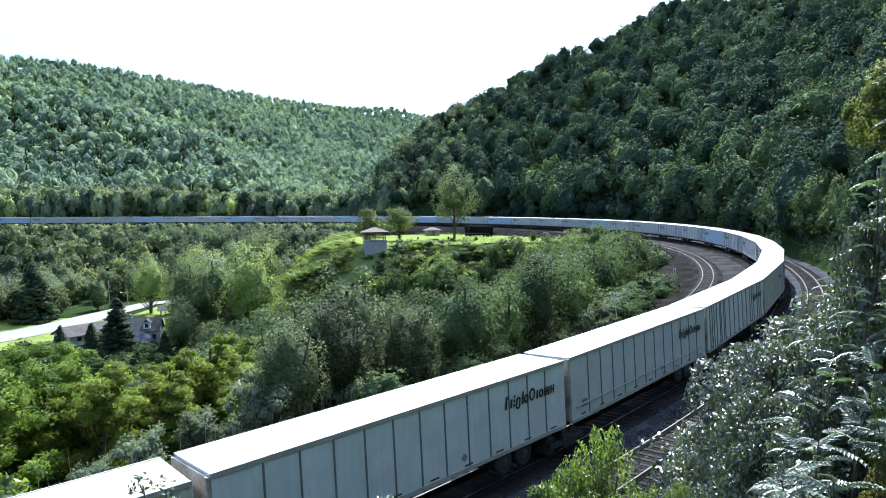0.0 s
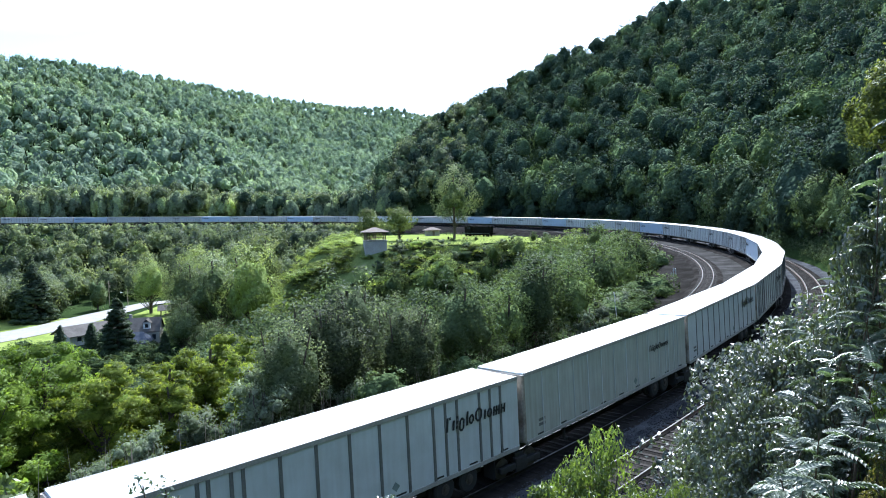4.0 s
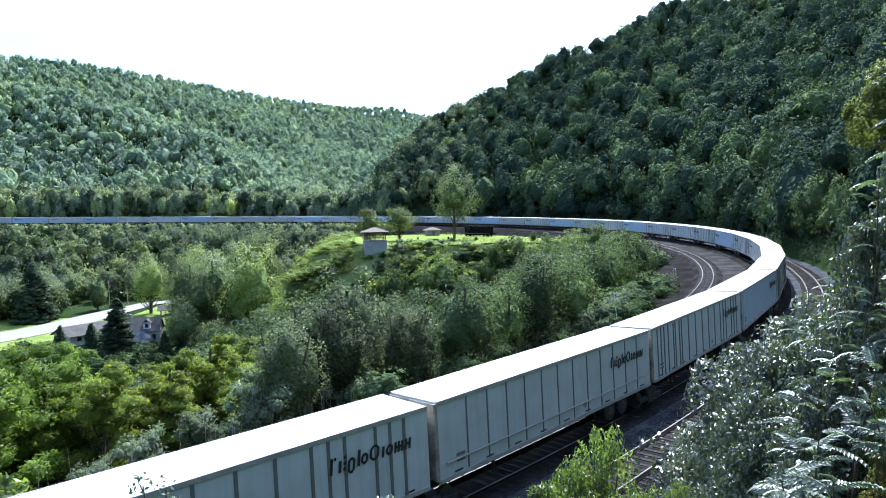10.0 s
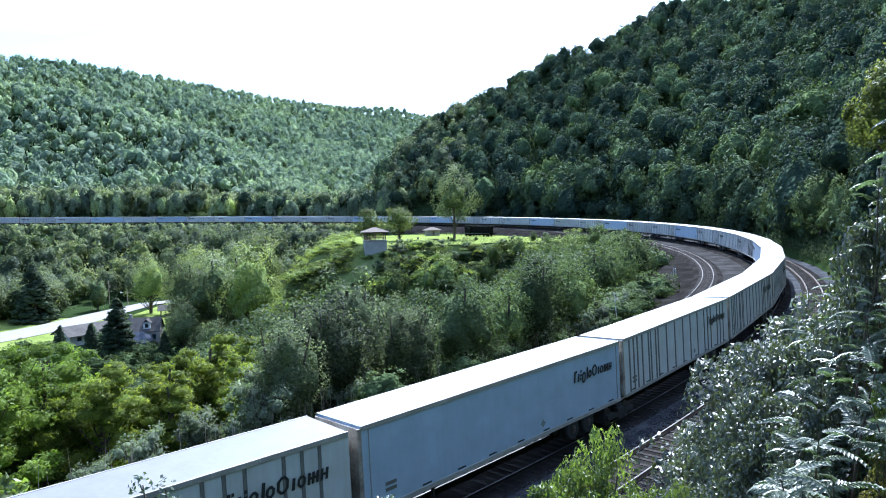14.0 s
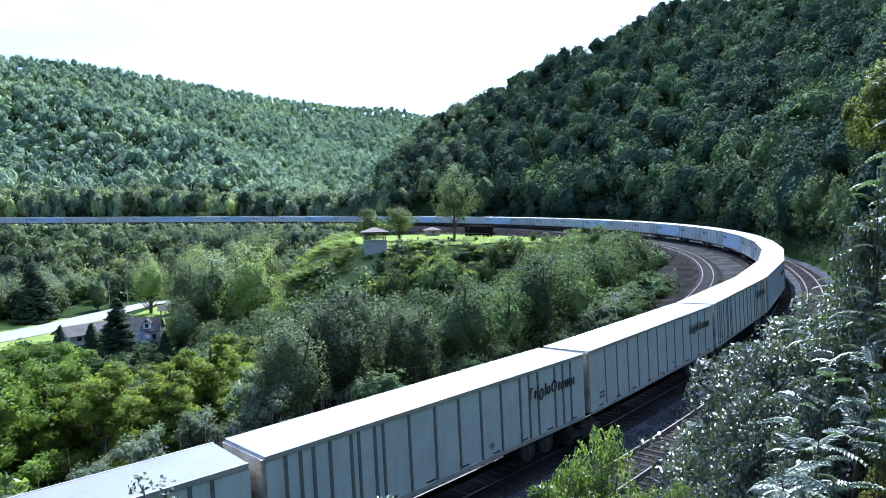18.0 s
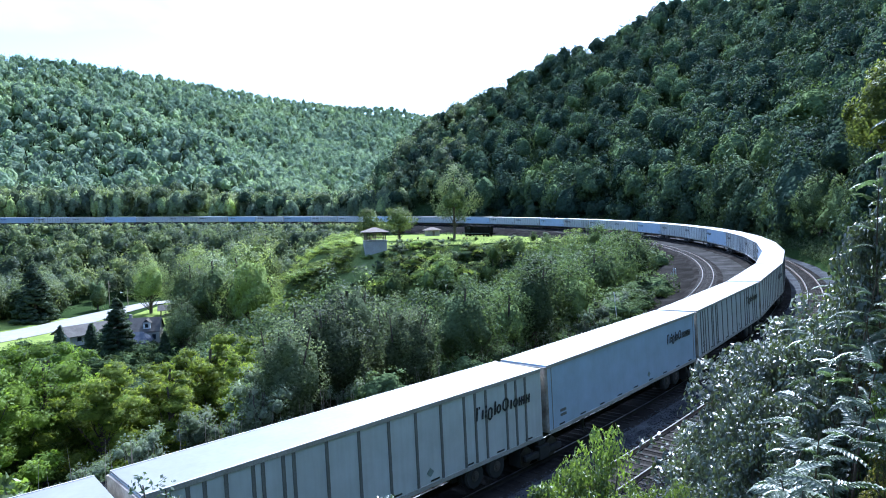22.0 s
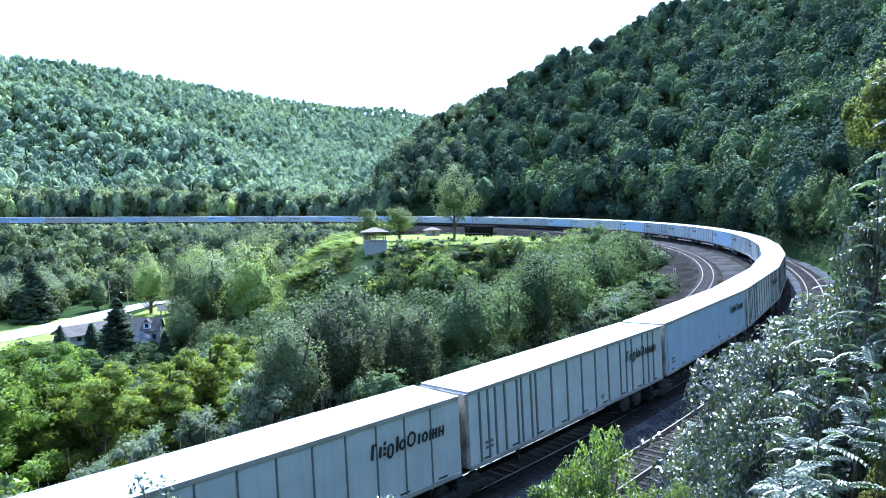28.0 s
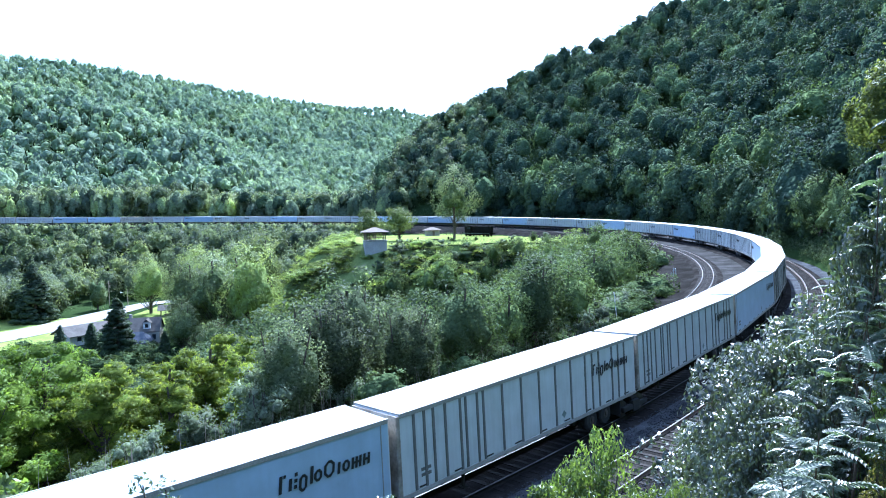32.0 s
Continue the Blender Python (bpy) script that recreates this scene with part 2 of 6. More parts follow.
M_RAIL_TOP = mat_rough("polished_rail_steel", [(0.07, 0.068, 0.066), (0.12, 0.118, 0.115)], 1.0, 30.0, 0.55, 0.05, 0.002, 1.0)
M_RAIL = mat_rough("rusty_rail_steel", [(0.10, 0.06, 0.04), (0.16, 0.10, 0.07)], 2.0, 40.0, 0.8, 0.3, 0.004)
M_TIE = mat_rough("creosoted_timber", [(0.015, 0.0125, 0.011), (0.025, 0.021, 0.018), (0.04, 0.034, 0.029)], 2.0, 30.0, 0.85, 0.5, 0.01)
# Near-black rail and tie copies: the train's shade is in their colour.
M_RAIL_SHADED = mat_rough("train_shaded_rail", [(0.012, 0.01, 0.009), (0.026, 0.022, 0.019)], 2.0, 40.0, 0.85, 0.3, 0.004)
M_TIE_SHADED = mat_rough("train_shaded_tie", [(0.011, 0.0095, 0.008), (0.02, 0.017, 0.0145)], 2.0, 30.0, 0.85, 0.5, 0.01)
M_ROAD = mat_rough("worn_asphalt", [(0.19, 0.178, 0.165), (0.25, 0.237, 0.22)], 0.3, 6.0, 0.8, 0.3, 0.01)
M_BARK = mat_rough("bark", [(0.05, 0.04, 0.03), (0.10, 0.085, 0.065), (0.15, 0.13, 0.10)], 3.0, 20.0, 0.95, 0.8, 0.03)
M_LEAF_DARK = leafage("leaf_dark_green", (0.062, 0.09, 0.044), (0.098, 0.132, 0.062), 0.6, 0.36, tint=(1.2, 1.22, 0.8), gloss=0.03, size=0.2, relief=0.9)
M_LEAF_MID = leafage("leaf_mid_green", (0.074, 0.108, 0.046), (0.112, 0.152, 0.066), 0.6, 0.36, tint=(1.2, 1.22, 0.75), gloss=0.03, size=0.2, relief=0.9)
M_LEAF_ASH = leafage("leaf_light_green", (0.094, 0.136, 0.05), (0.138, 0.186, 0.072), 0.6, 0.36, tint=(1.2, 1.22, 0.7), gloss=0.03, size=0.2, relief=0.9)
M_LEAF_BRIGHT = leafage("leaf_bright_green", (0.15, 0.205, 0.036), (0.262, 0.32, 0.068), 0.5, 0.55, tint=(1.35, 1.3, 0.5), gloss=0.1, size=0.085, cover=0.46)
M_LEAF_VIVID = leafage("leaf_vivid_green", (0.102, 0.155, 0.026), (0.182, 0.248, 0.048), 0.5, 0.5, tint=(1.25, 1.3, 0.55), gloss=0.08, size=0.085, cover=0.46)
M_LEAF_LOCUST = leafage("leaf_locust", (0.17, 0.215, 0.06), (0.27, 0.315, 0.1), 0.5, 0.5, tint=(1.3, 1.25, 0.6), gloss=0.1, size=0.12, cover=0.95, relief=0.6)
M_LEAF_SILVER = leafage("leaf_silvery_green", (0.11, 0.135, 0.085), (0.19, 0.215, 0.145), 0.5, 0.45, tint=(1.15, 1.3, 0.65), gloss=0.1, size=0.085, vary=0.35)
M_LEAF_OLIVE = leafage("leaf_olive_green", (0.096, 0.122, 0.072), (0.18, 0.21, 0.127), 0.5, 0.6, tint=(1.25, 1.3, 0.81), gloss=0.08, size=0.11, vary=0.35, relief=0.9)
M_LEAF_PARK = leafage("leaf_park_tree", (0.142, 0.188, 0.082), (0.187, 0.236, 0.108), 0.55, 0.42, tint=(1.2, 1.2, 0.85), gloss=0.25, size=0.45, relief=0.9)
M_LEAF_LAWN = leafage("leaf_lawn_tree", (0.178, 0.23, 0.084), (0.236, 0.292, 0.106), 0.55, 0.48, tint=(1.2, 1.2, 0.7), gloss=0.25, size=0.45, relief=0.9)
M_LEAF_CONIFER = leafage("needles", (0.042, 0.062, 0.036), (0.07, 0.094, 0.054), 0.6, 0.22, gloss=0.08, size=0.16, cover=0.6)
# Distance haze is in these three leaf colours: bluer, far and valley also paler.
M_LEAF_FAR = leafage("leaf_far_woods_hazed", (0.205, 0.256, 0.18), (0.232, 0.29, 0.198), 0.75, 0.44, tint=(1.15, 1.25, 0.85), gloss=0.02, patches=(0.012, 0.25), size=1.6, cover=0.72, crowns=0.5, relief=0.9, vary=0.14)
M_LEAF_VALLEY = leafage("leaf_valley_woods_hazed", (0.2, 0.238, 0.14), (0.245, 0.284, 0.168), 0.55, 0.46, tint=(1.2, 1.25, 0.75), gloss=0.14, patches=(0.03, 0.3), size=0.7, cover=0.6, crowns=1.0, relief=1.0, vary=0.22)
M_LEAF_HILL = leafage("leaf_hill_woods_hazed", (0.076, 0.111, 0.074), (0.093, 0.132, 0.084), 0.8, 0.22, tint=(1.2, 1.25, 0.65), gloss=0.03, patches=(0.03, 0.3), size=0.8, cover=0.58, crowns=1.0, relief=1.0, vary=0.22)
M_SUMAC = mat_leaf("leaf_sumac", (0.06, 0.085, 0.052), (0.12, 0.15, 0.096), 0.43, 0.34, tint=(1.1, 1.3, 0.6), gloss=0.75)
M_GLOSSY = mat_leaf("leaf_small_glossy", (0.055, 0.07, 0.04), (0.115, 0.135, 0.08), 0.42, 0.3, tint=(1.15, 1.25, 0.6), gloss=0.9)
M_SCRUB = mat_leaf("leaf_scrub", (0.09, 0.132, 0.032), (0.165, 0.215, 0.06), 0.4, 0.45, gloss=0.4)
M_DRY_SCRUB = mat_leaf("leaf_dry_scrub", (0.1, 0.088, 0.03), (0.19, 0.17, 0.055), 0.5, 0.45, gloss=0.2)
M_BRUSH = leafage("leaf_brush", (0.212, 0.27, 0.115), (0.31, 0.37, 0.175), 0.5, 0.64, gloss=0.2, size=0.25, relief=0.9)
M_STALK = mat_plain("dry_stalk", (0.32, 0.27, 0.19), 0.8)


# ---------------------------------------------------------------- building helpers
def link_mesh(name, mesh, material, parent=None, label=""):
    ob = new(name, mesh)
    if material is not None and not mesh.materials:
        mesh.materials.append(material)
    if parent is not None:
        ob.parent = parent
    if label:
        ob["label"] = label
    return ob


def part(name, bm, material, parent=None, label=""):
    mesh = bpy.data.meshes.new(name)
    bm.to_mesh(mesh)
    bm.free()
    return link_mesh(name, mesh, material, parent, label)


def mesh_arrays(name, verts, quads=None, tris=None, smooth_shade=False, normals=None):
    """A mesh out of arrays of corners and faces."""
    mesh = bpy.data.meshes.new(name)
    verts = np.asarray(verts, np.float32).reshape(-1, 3)
    loops, starts, n = [], [], 0
    for faces, k in ((quads, 4), (tris, 3)):
        if faces is not None and len(faces):
            faces = np.asarray(faces, np.int32).reshape(-1, k)
            loops.append(faces.ravel())
            starts.append(n + np.arange(len(faces), dtype=np.int32) * k)
            n += faces.size
    loops, starts = np.concatenate(loops), np.concatenate(starts)
    mesh.vertices.add(len(verts))
    mesh.vertices.foreach_set("co", verts.ravel())
    mesh.loops.add(len(loops))
    mesh.loops.foreach_set("vertex_index", loops.astype(np.int32))
    mesh.polygons.add(len(starts))
    mesh.polygons.foreach_set("loop_start", starts.astype(np.int32))
    if smooth_shade or normals is not None:
        mesh.polygons.foreach_set("use_smooth", np.ones(len(starts), bool))
    mesh.update(calc_edges=True)
    if normals is not None:
        mesh.normals_split_custom_set_from_vertices(np.asarray(normals, np.float32))
    return mesh


def box(bm, x0, x1, y0, y1, z0, z1, bevel=0.0):
    g = bmesh.ops.create_cube(bm, size=1.0, matrix=Matrix.Translation(((x0 + x1) / 2, (y0 + y1) / 2, (z0 + z1) / 2)) @ Matrix.Diagonal((x1 - x0, y1 - y0, z1 - z0, 1)))
    if bevel:
        edges = list({e for v in g["verts"] for e in v.link_edges})
        bmesh.ops.bevel(bm, geom=edges, offset=bevel, segments=2, affect="EDGES", profile=0.6)


def box_bm(*a, bevel=0.0):
    bm = bmesh.new()
    box(bm, *a, bevel=bevel)
    return bm


def cyl(bm, p0, p1, r0, r1=None, n=12):
    p0, p1 = Vector(p0), Vector(p1)
    d = p1 - p0
    m = Matrix.Translation((p0 + p1) / 2) @ d.to_track_quat("Z", "Y").to_matrix().to_4x4()
    bmesh.ops.create_cone(bm, cap_ends=True, segments=n, radius1=r0, radius2=r0 if r1 is None else r1, depth=d.length, matrix=m)


def tube(path, radii, n=7):
    """Corners and quads of a tapered tube along a path."""
    path = np.asarray(path, float)
    d = np.gradient(path, axis=0)
    d /= np.linalg.norm(d, axis=1)[:, None] + 1e-9
    ref = np.where(np.abs(d[:, 2:3]) > 0.9, np.array([[1.0, 0, 0]]), np.array([[0, 0, 1.0]]))
    u = np.cross(d, ref)
    u /= np.linalg.norm(u, axis=1)[:, None] + 1e-9
    w = np.cross(d, u)
    a = np.linspace(0, 2 * np.pi, n, endpoint=False)
    ring = path[:, None, :] + (u[:, None, :] * np.cos(a)[None, :, None] + w[:, None, :] * np.sin(a)[None, :, None]) * np.asarray(radii, float)[:, None, None]
    i, j = np.meshgrid(np.arange(len(path) - 1), np.arange(n), indexing="ij")
    q = np.stack([i * n + j, i * n + (j + 1) % n, (i + 1) * n + (j + 1) % n, (i + 1) * n + j], -1).reshape(-1, 4)
    return ring.reshape(-1, 3), q


def merge(chunks):
    vs, qs, n = [], [], 0
    for v, q in chunks:
        vs.append(v)
        qs.append(q + n)
        n += len(v)
    return np.concatenate(vs), np.concatenate(qs)


def unit(v):
    return v / (np.linalg.norm(v, axis=-1, keepdims=True) + 1e-9)


def leaves_at(rng, pts, normals, length, width, spread=0.8, droop=0.0, soft=None, firm=(0.55, 0.7)):
    """One rhombic leaf, bent along its rib, at each point. Returns corners, faces and shading normals."""
    n = len(pts)
    base = unit(normals)
    nor = unit(base + rng.normal(0, spread, (n, 3)))
    nor = np.where((nor * base).sum(1, keepdims=True) < 0, -nor, nor)
    t = unit(np.cross(nor, rng.normal(0, 1, (n, 3))))
    t[:, 2] -= droop
    t = unit(t)
    b = unit(np.cross(nor, t))
    L = (length * rng.uniform(0.7, 1.25, n))[:, None]
    W = (width * rng.uniform(0.7, 1.25, n))[:, None]
    v = np.stack([pts - t * L * 0.5, pts - b * W * 0.5 - nor * W * 0.15, pts + t * L * 0.5, pts + b * W * 0.5 - nor * W * 0.15], 1)
    sn = unit(firm[0] * unit(normals if soft is None else soft) + firm[1] * nor)
    return v.reshape(-1, 3), np.arange(4 * n).reshape(-1, 4), np.repeat(sn, 4, 0)


def ball(level):
    bm = bmesh.new()
    bmesh.ops.create_icosphere(bm, subdivisions=level, radius=1.0)
    bm.verts.ensure_lookup_table()
    v = np.array([p.co[:] for p in bm.verts])
    f = np.array([[p.index for p in t.verts] for t in bm.faces])
    bm.free()
    return v, f


BALL1, BALL2, BALL3 = ball(1), ball(2), ball(3)


def clump_leaves(rng, centres, radii, per, length, width, spread=0.7, flat=0.75, droop=0.0, middle=None):
    """Leaves in the outer shell of clumps."""
    chunks = []
    for c, r in zip(centres, radii):
        d = unit(rng.normal(0, 1, (per, 3)))
        d[:, 2] = np.where(d[:, 2] < -0.35, -d[:, 2], d[:, 2])
        rad = r * rng.uniform(0.45, 1.08, (per, 1)) ** 0.6
        p = c + d * rad * np.array([1, 1, flat])
        soft = d + np.array([0, 0, 0.25])
        if middle is not None:
            soft = soft + 0.6 * unit(p - middle)
        chunks.append(leaves_at(rng, p, d + np.array([0, 0, 0.35]), length, width, spread, droop, soft))
    v, q = merge([c[:2] for c in chunks])
    return v, q, np.concatenate([c[2] for c in chunks])


def dome(rng, lumps, low=-0.8):
    """Lumps of foliage on a rounded, slightly pointed crown of radius one, and how far the crown reaches each way."""
    i = np.arange(lumps) + 0.5
    z = 1 - (1 - low) * i / lumps
    a = i * 2.39996 + rng.uniform(0, 6.28)
    d = unit(np.stack([np.cos(a) * np.sqrt(1 - z * z), np.sin(a) * np.sqrt(1 - z * z), z], -1) + rng.normal(0, 0.13, (lumps, 3)))
    lobe = 1 + 0.13 * np.sin(3 * a + rng.uniform(0, 6)) + 0.1 * np.sin(5 * z + rng.uniform(0, 6))
    c = d * (rng.uniform(0.56, 0.8, lumps) * lobe)[:, None]
    c[:, :2] *= (1 - rng.uniform(0.05, 0.4) * np.clip(c[:, 2:3], 0, 1))
    return c, rng.uniform(0.2, 0.36, lumps) * np.interp(lumps, [14, 50], [1.25, 0.85])


def dome_body(rng, shell, c, R, least=0.42, rough=0.05):
    """The close mass of a crown: corners and shading normals of a shell drawn over its lumps."""
    cd = shell @ c.T
    disc = cd ** 2 - (c ** 2).sum(1)[None] + R[None] ** 2
    reach = np.where(disc > 0, cd + np.sqrt(np.maximum(disc, 0)), least).max(1)
    body = shell * (np.maximum(reach, least) * rng.uniform(0.93 - rough, 0.93 + rough, len(shell)))[:, None]
    lump = np.argmin(((body[:, None] - c[None]) ** 2).sum(2), 1)
    return body, unit(0.8 * unit(body - c[lump]) + 0.5 * shell)


def dome_leaves(rng, c, R, per, depth=(0.62, 1.2)):
    """Places and outward directions of leaves on the outer sides of the lumps."""
    k = np.repeat(np.arange(len(c)), per)
    d = unit(rng.normal(0, 1, (len(k), 3)) + 1.0 * unit(c[k]))
    return c[k] + d * (R[k] * rng.uniform(*depth, len(k)))[:, None], unit(d + 0.5 * unit(c[k]))


def tree_meshes(name, seed, height, crown_r, base=0.25, clumps=40, per=90, leaf=(0.4, 0.26), shape="round", flat=0.95, droop=0.0, stems=1, spread=0.7, limbs=60, core=0.66, limbed=False, bark=1.0, domed=False, shell=None, depth=(0.72, 1.12)):
    """Meshes of a trunk with limbs and of a crown of leaves in clumps."""
    rng = np.random.default_rng(seed)
    cz0 = height * base
    u = np.linspace(0, 1, clumps)
    rng.shuffle(u)
    if shape == "cone":
        prof = (1 - u) ** 0.8 * 0.95 + 0.05
    elif shape == "tall":
        prof = np.sin(np.pi * np.clip(u * 0.86 + 0.1, 0, 1)) ** 0.6
    elif shape == "bush":
        prof = np.sqrt(np.clip(1 - (u * 0.95) ** 2, 0, 1))
    else:
        prof = np.sin(np.pi * np.clip(u * 0.78 + 0.18, 0, 1)) ** 0.55
    ang = rng.uniform(0, 2 * np.pi, clumps)
    lob = 1 + 0.22 * np.sin(ang * 3 + seed) + rng.normal(0, 0.08, clumps)
    if limbed:
        # sprays of clumps along rising limbs
        cen, size = [], []
        n = max(clumps // 7, 5)
        for i in range(n):
            low = max(0.3, base + 0.16)
            top = low + (1 - low) * (i + rng.uniform(0.2, 0.8)) / n
            out = crown_r * math.sin(math.pi * min(0.2 + 0.74 * top, 1)) ** 0.7 * rng.uniform(0.35, 1.05)
            turn = i * 2.4 + rng.uniform(-0.5, 0.5)
            foot = max(top - rng.uniform(0.3, 0.5), base * 0.8)
            for k in range(clumps // n):
                f = (k + rng.uniform(0.2, 1.0)) / (clumps // n)
                r = out * f ** 0.75
                a = turn + rng.normal(0, 0.3)
                cen.append((r * math.cos(a) + rng.normal(0, 0.09) * crown_r, r * math.sin(a) + rng.normal(0, 0.09) * crown_r, height * (foot + (top - foot) * (0.15 + 0.85 * f))))
                size.append(crown_r * rng.uniform(0.19, 0.34) * (1.1 - 0.35 * f))
        cen, size = np.array(cen), np.array(size)
        clumps = len(cen)
        order = rng.permutation(clumps)
        cen, size = cen[order], size[order]
    elif domed:
        c, R = dome(rng, clumps)
        zc = cz0 + (height - cz0) * 0.45
        up = np.where(c[:, 2:3] > 0, height - zc, zc - cz0)
        cen = c * np.concatenate([np.full((clumps, 2), crown_r), up], 1) + np.array([0, 0, zc])
    elif shape == "cone":
        rr = crown_r * prof * rng.uniform(0.3, 1.0, clumps) ** 0.6
        cen = np.stack([rr * np.cos(ang), rr * np.sin(ang), height * (0.03 + 0.95 * u) - 0.16 * rr], -1)
        size = crown_r * (0.09 + 0.24 * prof) * rng.uniform(0.75, 1.2, clumps)
    else:
        rr = crown_r * prof * lob * np.sqrt(rng.uniform(0.12, 1, clumps))
        cen = np.stack([rr * np.cos(ang), rr * np.sin(ang), cz0 + (height - cz0) * (0.06 + 0.9 * u)], -1)
        size = crown_r * rng.uniform(0.24, 0.42, clumps) * (0.5 + 0.5 * prof)
    if domed:
        def place(pts):
            return pts * np.concatenate([np.full((len(pts), 2), crown_r), np.where(pts[:, 2:3] > 0, height - zc, zc - cz0)], 1) + np.array([0, 0, zc])
        pts, way = dome_leaves(rng, c, R, per, depth)
        v, q, sn = leaves_at(rng, place(pts), way + np.array([0, 0, 0.25]), leaf[0], leaf[1], spread, droop, way, (0.95, 0.25))
        bv, bf = shell or BALL3
        mass, cn = dome_body(rng, bv, c, R, 0.42, 0.1)
        mass, tris = place(mass * core), bf + len(v)
    else:
        v, q, sn = clump_leaves(rng, cen, size, per, leaf[0], leaf[1], spread, flat, droop, np.array([0, 0, height * 0.45]))
        # the dense inside of each clump
        bv, bf = BALL1
        mass = cen[:, None, :] + bv[None] * (size * core)[:, None, None] * np.array([1, 1, flat]) * rng.uniform(0.8, 1.2, (clumps, len(bv), 1))
        tris = (bf[None] + (np.arange(clumps) * len(bv))[:, None, None] + len(v)).reshape(-1, 3)
        cn = unit(np.repeat(bv[None], clumps, 0) + 0.6 * unit(mass - np.array([0, 0, height * 0.45])))
    crown = mesh_arrays(name + "_crown", np.concatenate([v, mass.reshape(-1, 3)]), q, tris, normals=np.concatenate([sn, cn.reshape(-1, 3)]))
    crown.polygons.foreach_set("material_index", np.repeat([0, 1], [len(q), len(tris)]).astype(np.int32))
    chunks = []
    for st in range(stems):
        lean = rng.normal(0, 0.05 + 0.06 * (stems > 1), 2) * height
        zz = np.linspace(-0.6, height * 0.86, 9)
        f = np.clip(zz / height, 0, 1)
        path = np.stack([lean[0] * f + 0.12 * np.sin(f * 7 + seed), lean[1] * f + 0.12 * np.cos(f * 6 + seed), zz], -1)
        chunks.append(tube(path, bark * height * 0.02 / math.sqrt(stems) * (1.25 - f * 1.15) + 0.01, 8))
        for c in cen[st::stems][:limbs // stems]:
            fc = c[2] / height
            h0 = max(0.05 * height, c[2] - 0.9 * math.hypot(c[0] - lean[0] * fc, c[1] - lean[1] * fc) - 0.1 * height)
            f0 = h0 / height
            a = np.array([lean[0] * f0, lean[1] * f0, h0])
            tt = np.linspace(0, 1, 5)[:, None]
            limb = a + (c - a) * tt + np.array([0, 0, -0.06 * height]) * np.sin(tt * np.pi) * 0.5
            chunks.append(tube(limb, (bark * height * 0.006) * (1.15 - tt[:, 0]), 4))
    v, q = merge(chunks)
    trunk = mesh_arrays(name + "_trunk", v, q, smooth_shade=True)
    return trunk, crown


PLANTS = {}


def hash_of(text):
    return sum((i + 3) * ord(c) for i, c in enumerate(text)) % 997


def plant_kind(key, leaf_mat, kinds, **kw):
    """A few shapes of one kind of plant, each fine and coarse, scaled on planting."""
    PLANTS[key] = []
    for i, k in enumerate(kinds):
        a = {**kw, **k}
        b = dict(a, clumps=int(a["clumps"] * (0.8 if a.get("domed") else 0.6)), per=max(int(a["per"] * (0.75 if a.get("domed") else 0.5)), 8), leaf=(a["leaf"][0] * 1.3, a["leaf"][1] * 1.3), stems=min(a.get("stems", 1), 2), limbs=10, shell=BALL2)
        c = dict(a, clumps=int(a["clumps"] * (0.7 if a.get("domed") else 0.5)), per=max(int(a["per"] * (0.6 if a.get("domed") else 0.4)), 8), leaf=(a["leaf"][0] * 1.6, a["leaf"][1] * 1.6), stems=1, limbs=4, shell=BALL2)
        pair = [tree_meshes(key, 10 * i + hash_of(key), **p) for p in (a, b, c)]
        for trunk, crown in pair:
            trunk.materials.append(M_BARK)
            crown.materials.append(leaf_mat)
            crown.materials.append(INNER.get(leaf_mat.name, leaf_mat))
        PLANTS[key].append((pair, a["height"]))


def plant(key, name, x, y, height, rng, label, category, group="", width=1.0, z=None, form=None, coarse=54.0):
    pair, h = PLANTS[key][int(rng.integers(len(PLANTS[key]))) if form is None else form]
    trunk, crown = pair[0 if math.hypot(x, y) <= coarse else 1 if math.hypot(x, y) < 105 else 2]
    root = new(name)
    z = float(land(x, y)[0]) - 0.05 if z is None else z
    root.matrix_world = pose(x, y, z, rng.normal(0, 2), rng.normal(0, 2), rng.uniform(0, 360))
    f = height / h
    root.scale = (f * width, f * width, f)
    link_mesh("trunk", trunk, None, root)
    link_mesh("crown", crown, None, root)
    return tagged(root, label, category, group)


# ---------------------------------------------------------------- ground
def make_ground():
    az = np.radians(np.concatenate([np.arange(-46, 46, 0.5), np.arange(46, 314, 3.0)]))
    r = [0.0, 1.2]
    while r[-1] < 4600:
        r.append(r[-1] + max(0.5, r[-1] * 0.034))
    r = np.array(r)
    R, A = np.meshgrid(r, az, indexing="ij")
    x, y = (R * np.sin(A)).ravel(), (R * np.cos(A)).ravel()
    z = land(x, y)
    n = len(az)
    i, j = np.meshgrid(np.arange(len(r) - 1), np.arange(n), indexing="ij")
    q = np.stack([i * n + j, i * n + (j + 1) % n, (i + 1) * n + (j + 1) % n, (i + 1) * n + j], -1).reshape(-1, 4)[:, ::-1]
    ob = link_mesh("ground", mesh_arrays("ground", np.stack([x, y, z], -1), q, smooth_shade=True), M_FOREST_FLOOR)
    return tagged(ob, "dark green forest floor covering hills and valley", "ground", kind="structure")


make_ground()


